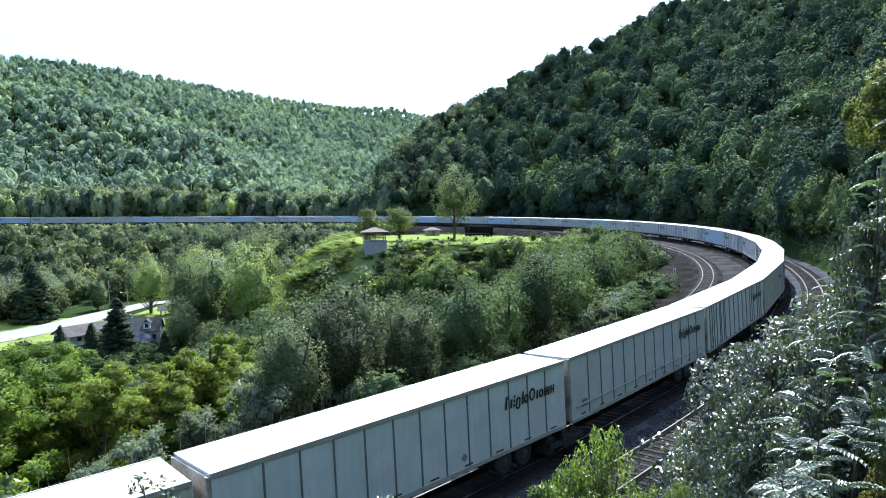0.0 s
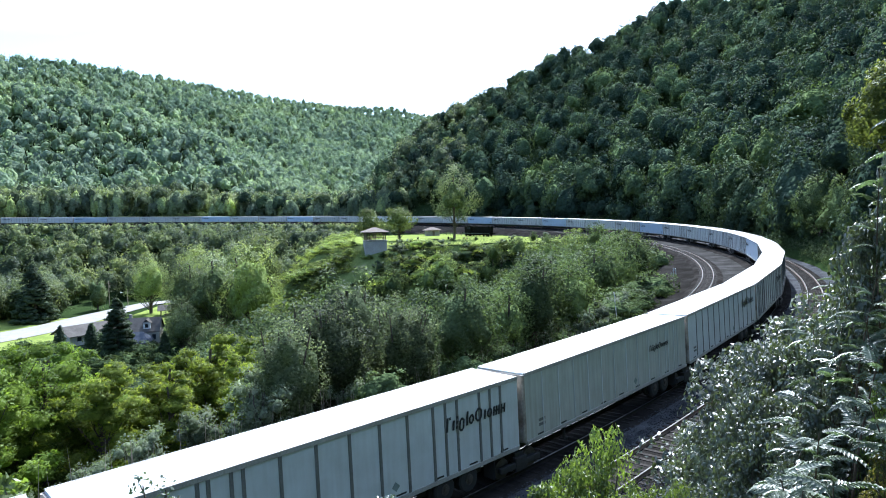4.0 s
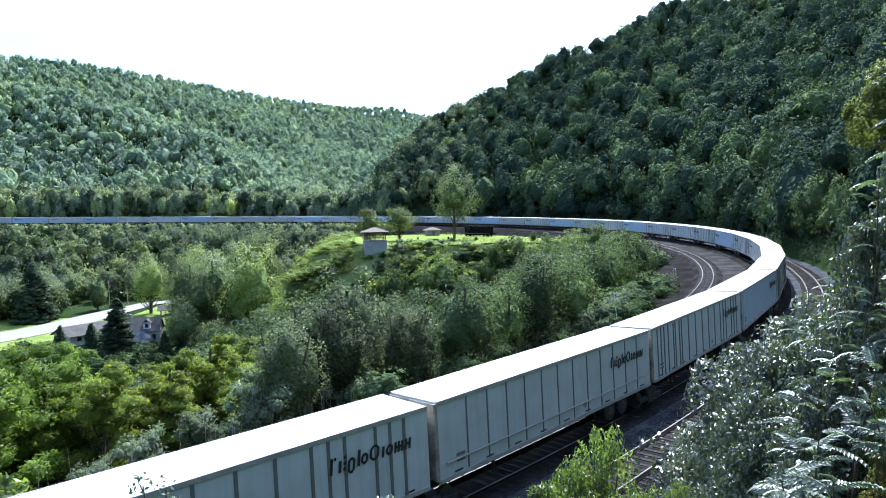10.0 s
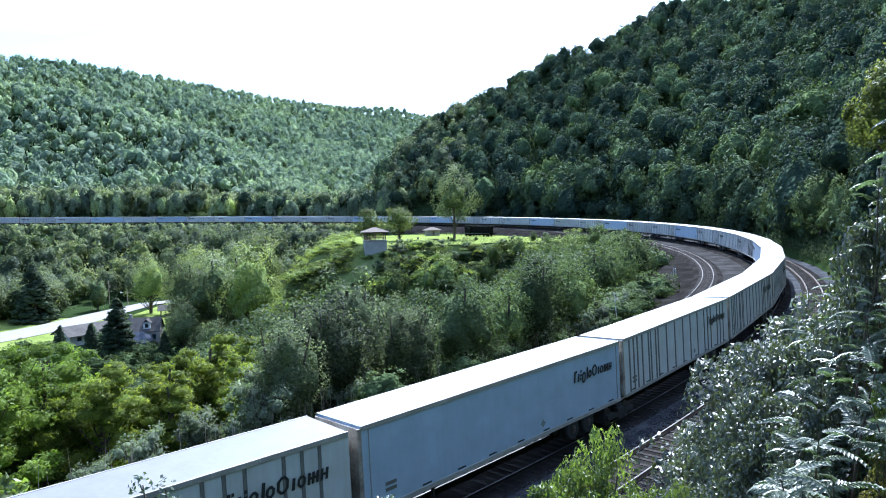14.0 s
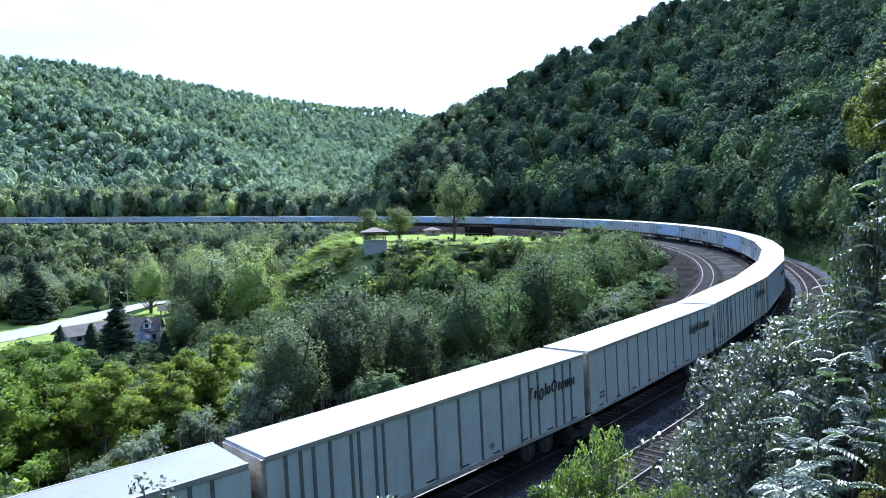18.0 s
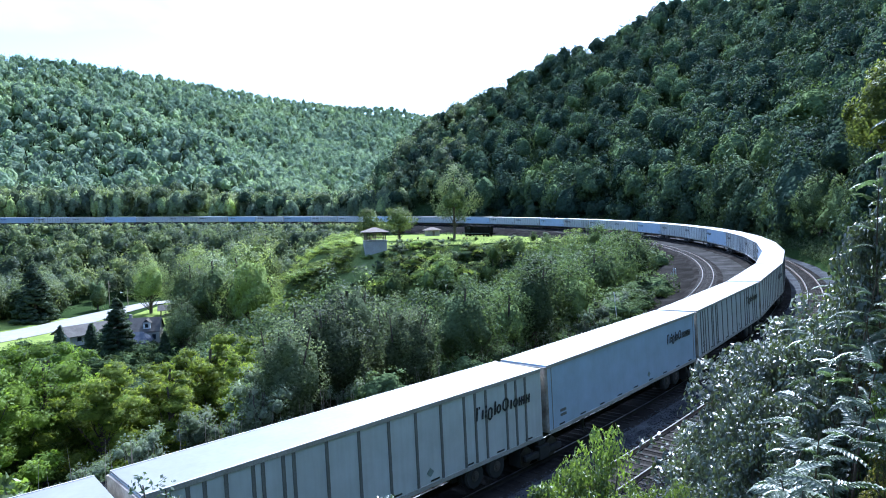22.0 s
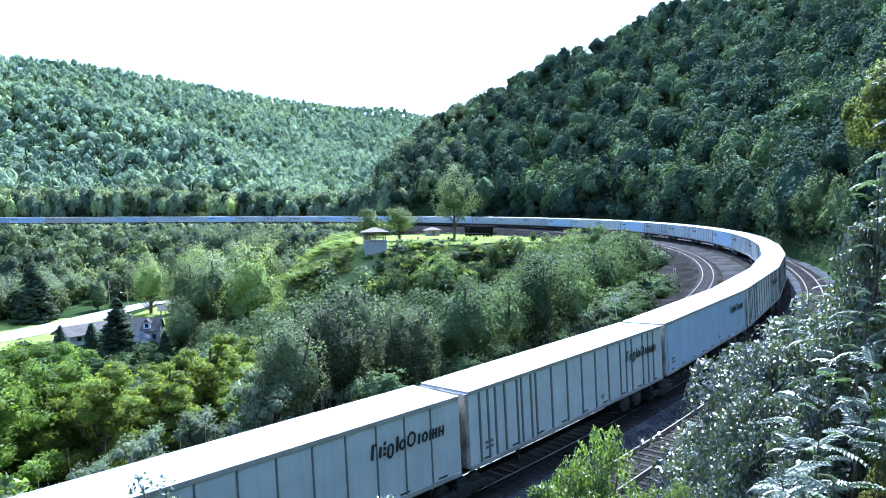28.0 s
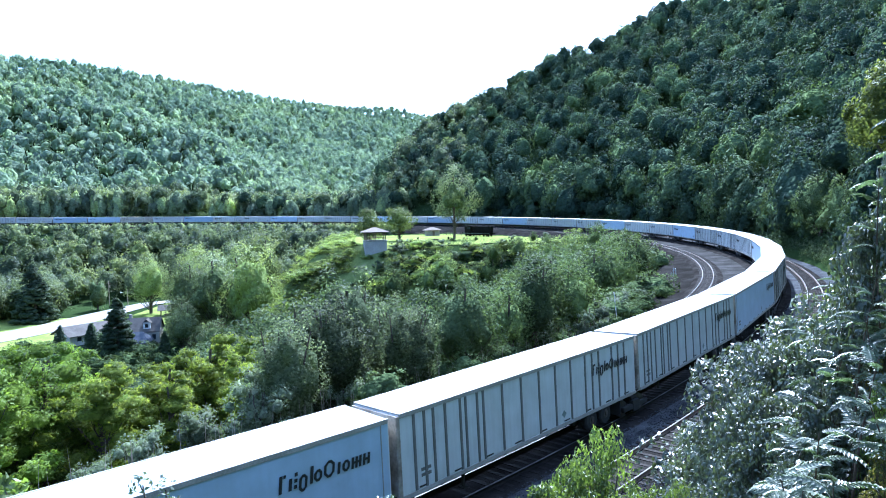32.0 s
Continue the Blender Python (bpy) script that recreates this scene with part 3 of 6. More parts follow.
def drape(name, outline, material, label, category, lift=0.12, step=2.0, kind="structure"):
    """A patch laid on the ground inside an outline function of x and y."""
    x0, x1, y0, y1, inside = outline
    gx, gy = np.arange(x0, x1 + step, step), np.arange(y0, y1 + step, step)
    X, Y = np.meshgrid(gx, gy, indexing="ij")
    z = land(X, Y).reshape(X.shape) + lift
    v = np.stack([X, Y, z], -1).reshape(-1, 3)
    n = len(gy)
    i, j = np.meshgrid(np.arange(len(gx) - 1), np.arange(n - 1), indexing="ij")
    q = np.stack([i * n + j, (i + 1) * n + j, (i + 1) * n + j + 1, i * n + j + 1], -1).reshape(-1, 4)
    c = v[q].mean(1)
    q = q[inside(c[:, 0], c[:, 1])]
    return tagged(link_mesh(name, mesh_arrays(name, v, q, smooth_shade=True), material), label, category, kind=kind)


def ribbon(name, lats, hs, material, label, category, s0=-340, s1=940, step=2.0, kind="structure"):
    s = np.arange(s0, s1 + 0.1, step)
    v = np.stack([on_track(s, l, h) for l, h in zip(lats, hs)], 1)
    n = len(lats)
    i, j = np.meshgrid(np.arange(len(s) - 1), np.arange(n - 1), indexing="ij")
    q = np.stack([i * n + j, i * n + j + 1, (i + 1) * n + j + 1, (i + 1) * n + j], -1).reshape(-1, 4)[:, ::-1]
    return tagged(link_mesh(name, mesh_arrays(name, v, q), material), label, category, kind=kind)


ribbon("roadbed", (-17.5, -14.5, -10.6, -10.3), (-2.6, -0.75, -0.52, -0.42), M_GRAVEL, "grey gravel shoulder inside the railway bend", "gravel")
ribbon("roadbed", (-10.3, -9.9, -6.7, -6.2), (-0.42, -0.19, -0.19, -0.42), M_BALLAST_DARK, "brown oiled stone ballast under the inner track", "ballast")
ribbon("roadbed", (-6.2, -5.0, -3.6, -2.4), (-0.42, -0.47, -0.45, -0.42), M_GRAVEL_PALE, "pale gravel strip between the tracks", "gravel")
# Bed below the train, its shade painted in with the dark ballast.
ribbon("roadbed", (-2.4, -1.8, 1.5, 1.75), (-0.42, -0.17, -0.17, -0.18), M_BALLAST_DARK, "stone ballast under the train, blackened for its shade", "ballast")
ribbon("roadbed", (1.75, 2.1, 2.5, 3.0), (-0.18, -0.24, -0.2, -0.19), M_BALLAST, "blue-grey stone ballast between two tracks", "ballast")
ribbon("roadbed", (3.0, 3.2, 5.5, 5.9), (-0.19, -0.19, -0.19, -0.3), M_BALLAST_DARK, "dark brown stone ballast under the outer track", "ballast")
ribbon("roadbed", (5.9, 6.3, 7.4, 8.6, 9.6), (-0.3, -0.45, -0.7, -0.75, -0.6), M_BALLAST, "grey stone ballast shoulder and ditch", "ballast")


def make_track(name, lat0, near, label, rail_mat=M_RAIL, tie_mat=M_TIE):
    root = tagged(new(name), label, "railway track", "tracks round the bend", kind="structure")
    prof = [(-0.07, -0.18), (-0.07, -0.165), (-0.012, -0.15), (-0.012, -0.045), (-0.045, -0.035), (-0.045, 0.0), (0.045, 0.0), (0.045, -0.035), (0.012, -0.045), (0.012, -0.15), (0.07, -0.165), (0.07, -0.18)]
    s = np.arange(-340, 940.1, 2.5)
    for side in (-0.755, 0.755):
        v = np.stack([on_track(s, lat0 + side + a, b) for a, b in prof], 1)
        n = len(prof)
        i, j = np.meshgrid(np.arange(len(s) - 1), np.arange(n), indexing="ij")
        q = np.stack([i * n + j, i * n + (j + 1) % n, (i + 1) * n + (j + 1) % n, (i + 1) * n + j], -1).reshape(-1, 4)[:, ::-1]
        mesh = mesh_arrays("rail", v, q)
        ob = link_mesh("rail", mesh, rail_mat, root, "steel rail with a polished running surface")
        mesh.materials.append(M_RAIL_TOP)
        mesh.polygons.foreach_set("material_index", np.where(j.ravel() == 5, 1, 0).astype(np.int32))
    rng = np.random.default_rng(int(100 + lat0 * 7))
    bm = box_bm(-0.115, 0.115, -1.3, 1.3, -0.33, -0.165, bevel=0.012)
    tie = bpy.data.meshes.new("tie")
    bm.to_mesh(tie)
    bm.free()
    tie.materials.append(tie_mat)
    ss = np.arange(-330, 930, 0.56)
    far = []
    corner = np.array([(a, b, c) for a in (-0.115, 0.115) for b in (-1.3, 1.3) for c in (-0.33, -0.165)])
    cube = np.array([(0, 1, 3, 2), (4, 6, 7, 5), (0, 4, 5, 1), (2, 3, 7, 6), (1, 5, 7, 3)])
    for k in ss:
        th = float(np.interp(k, S, _th)) + rng.normal(0, 0.01)
        p = on_track(k, lat0, rng.normal(0, 0.006))
        a = CANT * float(np.interp(k, S, _k)) * RADIUS
        m = Matrix.Translation(p) @ Matrix.Rotation(th, 4, "Z") @ Matrix.Rotation(-a, 4, "X")
        if near[0] <= k <= near[1]:
            link_mesh("tie", tie, None, root).matrix_local = m
        else:
            R3 = np.array(m.to_3x3())
            far.append((corner @ R3.T + p, cube))
    v, q = merge(far)
    tagged(link_mesh("ties", mesh_arrays("ties", v, q), tie_mat, root), kind="stuff")


# ---------------------------------------------------------------- the train
LENGTH, PITCH, SPEED, FIRST = 16.15, 16.6057, 9.137, 4.18
HALF_W, Z_LOW, Z_TOP = 1.26, 1.19, 4.19


def mat_panel(name, tone, stain, streak=0.5):
    """Painted trailer side: rain streaks down the sheet, road dirt in patches."""
    m, nt, bs = mat_base(name)
    tc = nt.nodes.new("ShaderNodeTexCoord")
    mp = nt.nodes.new("ShaderNodeMapping")
    mp.inputs["Scale"].default_value = (5.0, 5.0, 0.35)
    n = nt.nodes.new("ShaderNodeTexNoise")
    n.inputs["Scale"].default_value, n.inputs["Detail"].default_value = 1.3, 6
    info = nt.nodes.new("ShaderNodeObjectInfo")
    add = nt.nodes.new("ShaderNodeVectorMath")
    add.operation = "ADD"
    sc = nt.nodes.new("ShaderNodeMath")
    sc.operation, sc.inputs[1].default_value = "MULTIPLY", 40.0
    nt.links.new(info.outputs["Random"], sc.inputs[0])
    nt.links.new(tc.outputs["Object"], add.inputs[0])
    nt.links.new(sc.outputs[0], add.inputs[1])
    nt.links.new(add.outputs[0], mp.inputs["Vector"])
    nt.links.new(mp.outputs["Vector"], n.inputs["Vector"])
    r = nt.nodes.new("ShaderNodeValToRGB")
    r.color_ramp.elements[0].position, r.color_ramp.elements[1].position = 0.38, 0.68
    r.color_ramp.elements[0].color, r.color_ramp.elements[1].color = (*tone, 1), (*stain, 1)
    nt.links.new(n.outputs["Fac"], r.inputs["Fac"])
    n2, r2 = noise_ramp(nt, 0.9, [(0.82, 0.82, 0.8), (1.0, 1.0, 1.0)])
    col = add_mix(nt, 1.0, add_mix(nt, streak, tone, r.outputs["Color"]), r2.outputs["Color"], "MULTIPLY")
    hue = nt.nodes.new("ShaderNodeHueSaturation")
    rg = nt.nodes.new("ShaderNodeMapRange")
    rg.inputs["To Min"].default_value, rg.inputs["To Max"].default_value = 0.86, 1.08
    nt.links.new(info.outputs["Random"], rg.inputs["Value"])
    nt.links.new(rg.outputs["Result"], hue.inputs["Value"])
    nt.links.new(col, hue.inputs["Color"])
    nt.links.new(hue.outputs["Color"], bs.inputs["Base Color"])
    bs.inputs["Roughness"].default_value = 0.42
    n3, r3 = noise_ramp(nt, 1.7, [(0, 0, 0), (1, 1, 1)], 2.0)
    add_bump(nt, bs, n3.outputs["Fac"], 0.15, 0.02)
    return m


M_SIDE = mat_panel("white_painted_side", (0.56, 0.58, 0.575), (0.4, 0.385, 0.35), 0.28)
M_SIDE_BLUE = mat_panel("blue_white_smooth_side", (0.43, 0.53, 0.66), (0.35, 0.42, 0.50), 0.2)
M_SIDE_TAN = mat_panel("weathered_tan_side", (0.55, 0.52, 0.44), (0.33, 0.28, 0.20), 0.7)
M_SIDE_OLIVE = mat_panel("stained_olive_panel", (0.46, 0.47, 0.41), (0.28, 0.27, 0.22), 0.5)
M_ROOF = mat_panel("white_roof", (0.80, 0.80, 0.79), (0.66, 0.64, 0.60))
M_POST = mat_rough("dull_grey_post", [(0.10, 0.10, 0.095), (0.17, 0.165, 0.15)], 1.0, 20.0, 0.6, 0.1, 0.002)
M_POST_RUST = mat_rough("rusty_post", [(0.16, 0.12, 0.085), (0.26, 0.2, 0.15)], 1.0, 20.0, 0.7, 0.1, 0.002)
M_EDGE = mat_rough("grimy_aluminium_edge", [(0.25, 0.235, 0.21), (0.40, 0.38, 0.35)], 0.8, 20.0, 0.5, 0.1, 0.002)
M_LOGO = mat_plain("dark_lettering_paint", (0.012, 0.014, 0.02), 0.5)
M_UNDER = mat_rough("grimy_black_steel", [(0.012, 0.012, 0.012), (0.03, 0.028, 0.025)], 1.5, 20.0, 0.75, 0.2, 0.004)
M_TYRE = mat_plain("black_rubber", (0.018, 0.018, 0.018), 0.8)
M_WHEEL = mat_rough("grimy_wheel_steel", [(0.06, 0.05, 0.045), (0.12, 0.11, 0.10)], 3.0, 20.0, 0.5, 0.1, 0.003, 0.6)
M_PLACARD = mat_plain("faded_placard", (0.18, 0.22, 0.2), 0.6)


def shared(name, bm, material):
    mesh = bpy.data.meshes.new(name)
    bm.to_mesh(mesh)
    bm.free()
    mesh.materials.append(material)
    return mesh


def logo_mesh():
    """A row of slanted strokes and hollow blocks standing for the maker's painted sign, on the plane x, z."""
    bm = bmesh.new()
    x = 0.0
    for kind, w, low, high in (("bar", 0.30, 0.0, 0.52), ("bar", 0.16, 0.0, 0.36), ("dots", 0.10, 0.0, 0.5), ("block", 0.28, -0.14, 0.36), ("bar", 0.10, 0.0, 0.52), ("block", 0.28, 0.0, 0.36),
                               ("block", 0.38, 0.0, 0.52), ("bar", 0.16, 0.0, 0.36), ("block", 0.28, 0.0, 0.36), ("pair", 0.38, 0.0, 0.36), ("pair", 0.27, 0.0, 0.36)):
        if kind == "dots":
            for z in (0.02, 0.2, 0.38):
                box(bm, x, x + w, -0.004, 0.004, z, z + 0.11)
        elif kind == "block":
            rounded_ring(bm, x, x + w, low, high, 0.085)
        elif kind == "pair":
            n = 3 if w > 0.3 else 2
            for i in range(n):
                u = x + (w - 0.09) * i / (n - 1)
                box(bm, u, u + 0.09, -0.004, 0.004, low, high)
            box(bm, x + 0.09, x + w - 0.09, -0.003, 0.003, (low + high) / 2 - 0.04, (low + high) / 2 + 0.04)
        else:
            box(bm, x + 0.3 * w, x + 0.3 * w + 0.1, -0.004, 0.004, low, high)
            if w > 0.2:
                box(bm, x + 0.3 * w + 0.13, x + w, -0.004, 0.004, high - 0.1, high)
        x += w + 0.065
    bmesh.ops.transform(bm, matrix=Matrix(((1, 0, 0.12, 0), (0, 1, 0, 0), (0, 0, 1, 0), (0, 0, 0, 1))), verts=bm.verts)
    return bm, x


def rounded_ring(bm, x0, x1, z0, z1, t):
    """A hollow block with cut corners and strokes t wide."""
    rows = []
    for inset in (0.0, t):
        a, b, c, d = x0 + inset, x1 - inset, z0 + inset, z1 - inset
        k = 0.34 * min(b - a, d - c)
        rows.append([(a + k, c), (b - k, c), (b, c + k), (b, d - k), (b - k, d), (a + k, d), (a, d - k), (a, c + k)])
    ring = [[[bm.verts.new((px, y, pz)) for px, pz in row] for row in rows] for y in (-0.004, 0.004)]
    for i in range(8):
        j = (i + 1) % 8
        (fo, fi), (bo, bi) = ring
        bm.faces.new((fo[i], fo[j], fi[j], fi[i]))
        bm.faces.new((bo[j], bo[i], bi[i], bi[j]))
        bm.faces.new((fo[j], fo[i], bo[i], bo[j]))
        bm.faces.new((fi[i], fi[j], bi[j], bi[i]))


TRAILER = {}


M_ROOF_STAINED = mat_rough("rust_stained_roof", [(0.2, 0.15, 0.095), (0.32, 0.25, 0.17), (0.42, 0.35, 0.26)], 0.8, 6.0, 0.7, 0.3, 0.01)


# Beige and blue roofs; cloud shade is put into their low tones.
M_ROOF_GREY = mat_panel("cloud_dimmed_beige_roof", (0.2, 0.195, 0.185), (0.165, 0.156, 0.145))
M_ROOF_BLUE = mat_panel("cloud_dimmed_blue_roof", (0.3, 0.34, 0.38), (0.25, 0.28, 0.31))
M_FRONT = mat_rough("rusty_trailer_front", [(0.12, 0.09, 0.065), (0.27, 0.23, 0.18), (0.4, 0.37, 0.32)], 1.2, 9.0, 0.7, 0.3, 0.006)


def trailer_meshes():
    L2, W = LENGTH / 2, HALF_W
    T = TRAILER
    for key, mat in (("white", M_SIDE), ("blue", M_SIDE_BLUE), ("tan", M_SIDE_TAN), ("olive", M_SIDE_OLIVE)):
        T["body_" + key] = shared("body", box_bm(-L2, L2, -W + 0.03, W - 0.03, Z_LOW + 0.04, Z_TOP - 0.05, bevel=0.03), mat)
    bm = bmesh.new()
    box(bm, -L2 + 0.01, L2 - 0.01, -W + 0.06, W - 0.06, Z_TOP - 0.048, Z_TOP - 0.002, bevel=0.012)
    T["roof"] = shared("roof", bm, M_ROOF)
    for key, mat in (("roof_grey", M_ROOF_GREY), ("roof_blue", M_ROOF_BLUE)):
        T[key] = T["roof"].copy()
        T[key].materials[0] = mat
    T["roof_stained"] = T["roof"].copy()
    T["roof_stained"].materials[0] = M_ROOF_STAINED
    T["top_rail"] = shared("top_rail", box_bm(-L2, L2, -0.035, 0.035, Z_TOP - 0.15, Z_TOP + 0.012, bevel=0.012), M_EDGE)
    bm = box_bm(-L2, L2, -0.035, 0.035, Z_LOW, Z_LOW + 0.16, bevel=0.01)
    T["bottom_rail"] = shared("bottom_rail", bm, M_EDGE)
    T["reflector"] = shared("reflector", box_bm(-0.22, 0.22, -0.006, 0.006, Z_LOW + 0.2, Z_LOW + 0.26), M_UNDER)
    for key, w, mat in (("thin", 0.028, M_POST), ("wide", 0.055, M_POST), ("rust", 0.05, M_POST_RUST), ("faint", 0.012, M_EDGE), ("pale", 0.03, M_SIDE)):
        T["post_" + key] = shared("post", box_bm(-w, w, -0.02, 0.02, Z_LOW + 0.16, Z_TOP - 0.15), mat)
    bm = box_bm(-0.05, 0.05, -W + 0.05, W - 0.05, Z_LOW + 0.1, Z_TOP - 0.08, bevel=0.04)
    for y in (-W + 0.1, W - 0.1):
        cyl(bm, (0, y, Z_LOW + 0.1), (0, y, Z_TOP - 0.08), 0.09, n=10)
    T["front_panel"] = shared("front_panel", bm, M_FRONT)
    bm = box_bm(-0.03, 0.03, 0.02, W - 0.05, Z_LOW + 0.1, Z_TOP - 0.1, bevel=0.01)
    for y in (0.35, 0.75):
        cyl(bm, (0.05, y, Z_LOW + 0.15), (0.05, y, Z_TOP - 0.2), 0.02, n=6)
    T["rear_door"] = shared("rear_door", bm, M_SIDE)
    bm, width = logo_mesh()
    T["logo"] = shared("logo", bm, M_LOGO)
    T["logo_width"] = width
    bm = bmesh.new()
    bmesh.ops.create_cube(bm, size=1.0, matrix=Matrix.Rotation(radians(45), 4, "Y") @ Matrix.Diagonal((0.24, 0.012, 0.24, 1)))
    T["placard"] = shared("placard", bm, M_PLACARD)
    T["marks"] = shared("marking", box_bm(0.0, 0.48, -0.004, 0.004, 0.0, 0.12), M_POST)
    bm = bmesh.new()
    box(bm, -L2 + 0.2, L2 - 0.1, -0.55, -0.40, 0.82, Z_LOW + 0.04)
    box(bm, -L2 + 0.2, L2 - 0.1, 0.40, 0.55, 0.82, Z_LOW + 0.04)
    for i in range(22):
        x = -L2 + 0.5 + i * 0.72
        box(bm, x - 0.05, x + 0.05, -W + 0.07, W - 0.07, Z_LOW - 0.08, Z_LOW + 0.03)
    box(bm, 3.2, 6.4, -0.62, 0.62, 0.62, 0.86, bevel=0.03)
    bar = bmesh.new()
    cyl(bm=bar, p0=(-L2 + 0.35, -W - 0.02, Z_LOW + 0.68), p1=(L2 - 0.75, -W - 0.02, Z_LOW + 0.68), r0=0.032, n=8)
    T["side_bar"] = shared("side_bar", bar, M_EDGE)
    T["underframe"] = shared("underframe", bm, M_UNDER)
    bm = bmesh.new()
    cyl(bm, (0, 0, 0.42), (0, 0, 1.2), 0.07, n=8)
    box(bm, -0.14, 0.14, -0.14, 0.14, 0.38, 0.43)
    cyl(bm, (0.05, 0, 0.85), (0.9, 0, 1.18), 0.03, n=6)
    T["landing_leg"] = shared("landing_leg", bm, M_UNDER)
    bm = bmesh.new()
    for y in (-0.16, 0.16):
        g = bmesh.ops.create_cone(bm, cap_ends=True, segments=14, radius1=0.50, radius2=0.50, depth=0.27, matrix=Matrix.Translation((0, y, 0)) @ Matrix.Rotation(radians(90), 4, "X"))
        rim = [e for e in {e for v in g["verts"] for e in v.link_edges} if len(e.link_faces) == 2 and any(len(f.verts) > 4 for f in e.link_faces)]
        bmesh.ops.bevel(bm, geom=rim, offset=0.06, segments=1, affect="EDGES")
    T["tyre"] = shared("tyre", bm, M_TYRE)
    bm = bmesh.new()
    bmesh.ops.create_cone(bm, cap_ends=True, segments=16, radius1=0.27, radius2=0.2, depth=0.62, matrix=Matrix.Rotation(radians(90), 4, "X"))
    cyl(bm, (0, -0.34, 0), (0, 0.34, 0), 0.1, n=10)
    T["hub"] = shared("hub", bm, M_WHEEL)
    bm = box_bm(-1.25, 1.25, -0.1, 0.1, 0.36, 0.62, bevel=0.05)
    box(bm, -0.35, 0.35, -0.13, 0.13, 0.22, 0.8, bevel=0.04)
    T["side_frame"] = shared("side_frame", bm, M_UNDER)
    T["bolster"] = shared("bolster", box_bm(-0.25, 0.25, -1.0, 1.0, 0.55, 0.95, bevel=0.05), M_UNDER)
    bm = bmesh.new()
    for y in (-0.76, 0.76):
        cyl(bm, (0, y - 0.06, 0), (0, y + 0.06, 0), 0.42, n=14)
        s_in = -1 if y > 0 else 1
        cyl(bm, (0, y + s_in * 0.05, 0), (0, y + s_in * 0.09, 0), 0.455, n=14)
    cyl(bm, (0, -1.0, 0), (0, 1.0, 0), 0.08, n=10)
    T["wheelset"] = shared("wheelset", bm, M_WHEEL)
    T["flap"] = shared("mud_flap", box_bm(-0.012, 0.012, -0.3, 0.3, 0.35, 1.15), M_TYRE)


def post_plan(kind):
    """Where the upright posts of a trailer side stand, and their kind."""
    a = -LENGTH / 2
    even = [(a + 1.2 * i + 0.35, "thin") for i in range(1, 13)]
    if kind == "even":
        return even
    if kind == "dense":
        return [(a + d, "wide") for d in (0.65, 1.15, 1.6, 2.2, 3.0, 3.3, 3.95, 4.3, 5.45, 6.67, 7.9, 9.1, 10.3, 11.5, 12.1, 12.7, 13.9, 14.5, 15.1)]
    if kind == "rusty":
        rows = [(a + 0.45 + 0.5 * i, "rust") for i in range(7)]
        rows += [(a + 4.5 + 1.0 * i, "wide") for i in range(7)]
        return rows + [(a + 11.4 + 0.7 * i, "rust") for i in range(7)]
    if kind == "weathered":
        return [(a + 1.25 * i, "pale") for i in range(1, 13)] + [(a + 13.4, "pale"), (a + 14.5, "pale")]
    return [(a + 0.3, "faint"), (a + LENGTH - 0.3, "faint")]


def trailer(kind, tone, label):
    T, L2, W = TRAILER, LENGTH / 2, HALF_W
    root = tagged(new("rail_trailer"), label, "rail trailer", "coupled trailers of the train")

    def put(name, key, x=0.0, y=0.0, z=0.0, rz=0.0, parent=None, label=""):
        ob = link_mesh(name, T[key], None, parent or root, label)
        ob.matrix_local = pose(x, y, z, 0, 0, rz)
        return ob

    put("body", "body_" + tone)
    put("roof", "roof_stained" if kind == "rusty" else "roof", label="rust-stained tan roof" if kind == "rusty" else "white painted roof")
    put("front_panel", "front_panel", -L2 - 0.03, label="grimy rust-streaked rounded front")
    for sgn in (0, 180):
        put("rear_door", "rear_door", L2 + 0.01, 0.0 if sgn == 0 else 0.0, 0, 0).scale = (1, 1 if sgn == 0 else -1, 1)
    for side in (-1, 1):
        put("top_rail", "top_rail", 0, side * (W - 0.03))
        put("bottom_rail", "bottom_rail", 0, side * (W - 0.03))
        for x, key in post_plan(kind):
            put("post", "post_" + key, x, side * (W - 0.022))
        lx = L2 - 0.75 - T["logo_width"] if side < 0 else L2 - 0.75
        if kind == "weathered":
            lx = (L2 - 2.4) - (0.72 * T["logo_width"] if side < 0 else 0.0)
        sign = put("logo", "logo", lx, side * (W + 0.004), 2.95, 0 if side < 0 else 180, label="dark painted sign")
        sign.scale = (0.72, 1, 0.62) if kind == "weathered" else (1, 1, 1)
        put("placard", "placard", 1.6, side * (W - 0.02), Z_LOW + 0.55)
        for up in (0.55, 0.75):
            put("marking", "marks", -L2 + 0.9 if side < 0 else -L2 + 1.4, side * (W - 0.024), Z_LOW + up, 0 if side < 0 else 180)
        for i in range(9):
            put("reflector", "reflector", -L2 + 1.0 + i * 1.78, side * (W - 0.024))
        put("landing_leg", "landing_leg", -4.6, side * 0.75)
        put("mud_flap", "flap", 6.6, side * 0.88)
    put("underframe", "underframe")
    for x in (3.9, 5.15):
        for side in (-1, 1):
            tyre = put("road_wheel", "tyre", x, side * 0.9, 0.86)
            put("hub", "hub", parent=tyre)
    bogie = link_mesh("bogie", T["bolster"], None, root, "grimy cast steel rail bogie")
    bogie.matrix_local = pose(L2 + 0.22, 0, 0)
    for side in (-1, 1):
        put("side_frame", "side_frame", 0, side * 1.02, parent=bogie)
    for x in (-0.88, 0.88):
        put("wheelset", "wheelset", x, 0, 0.455, parent=bogie)
    return root


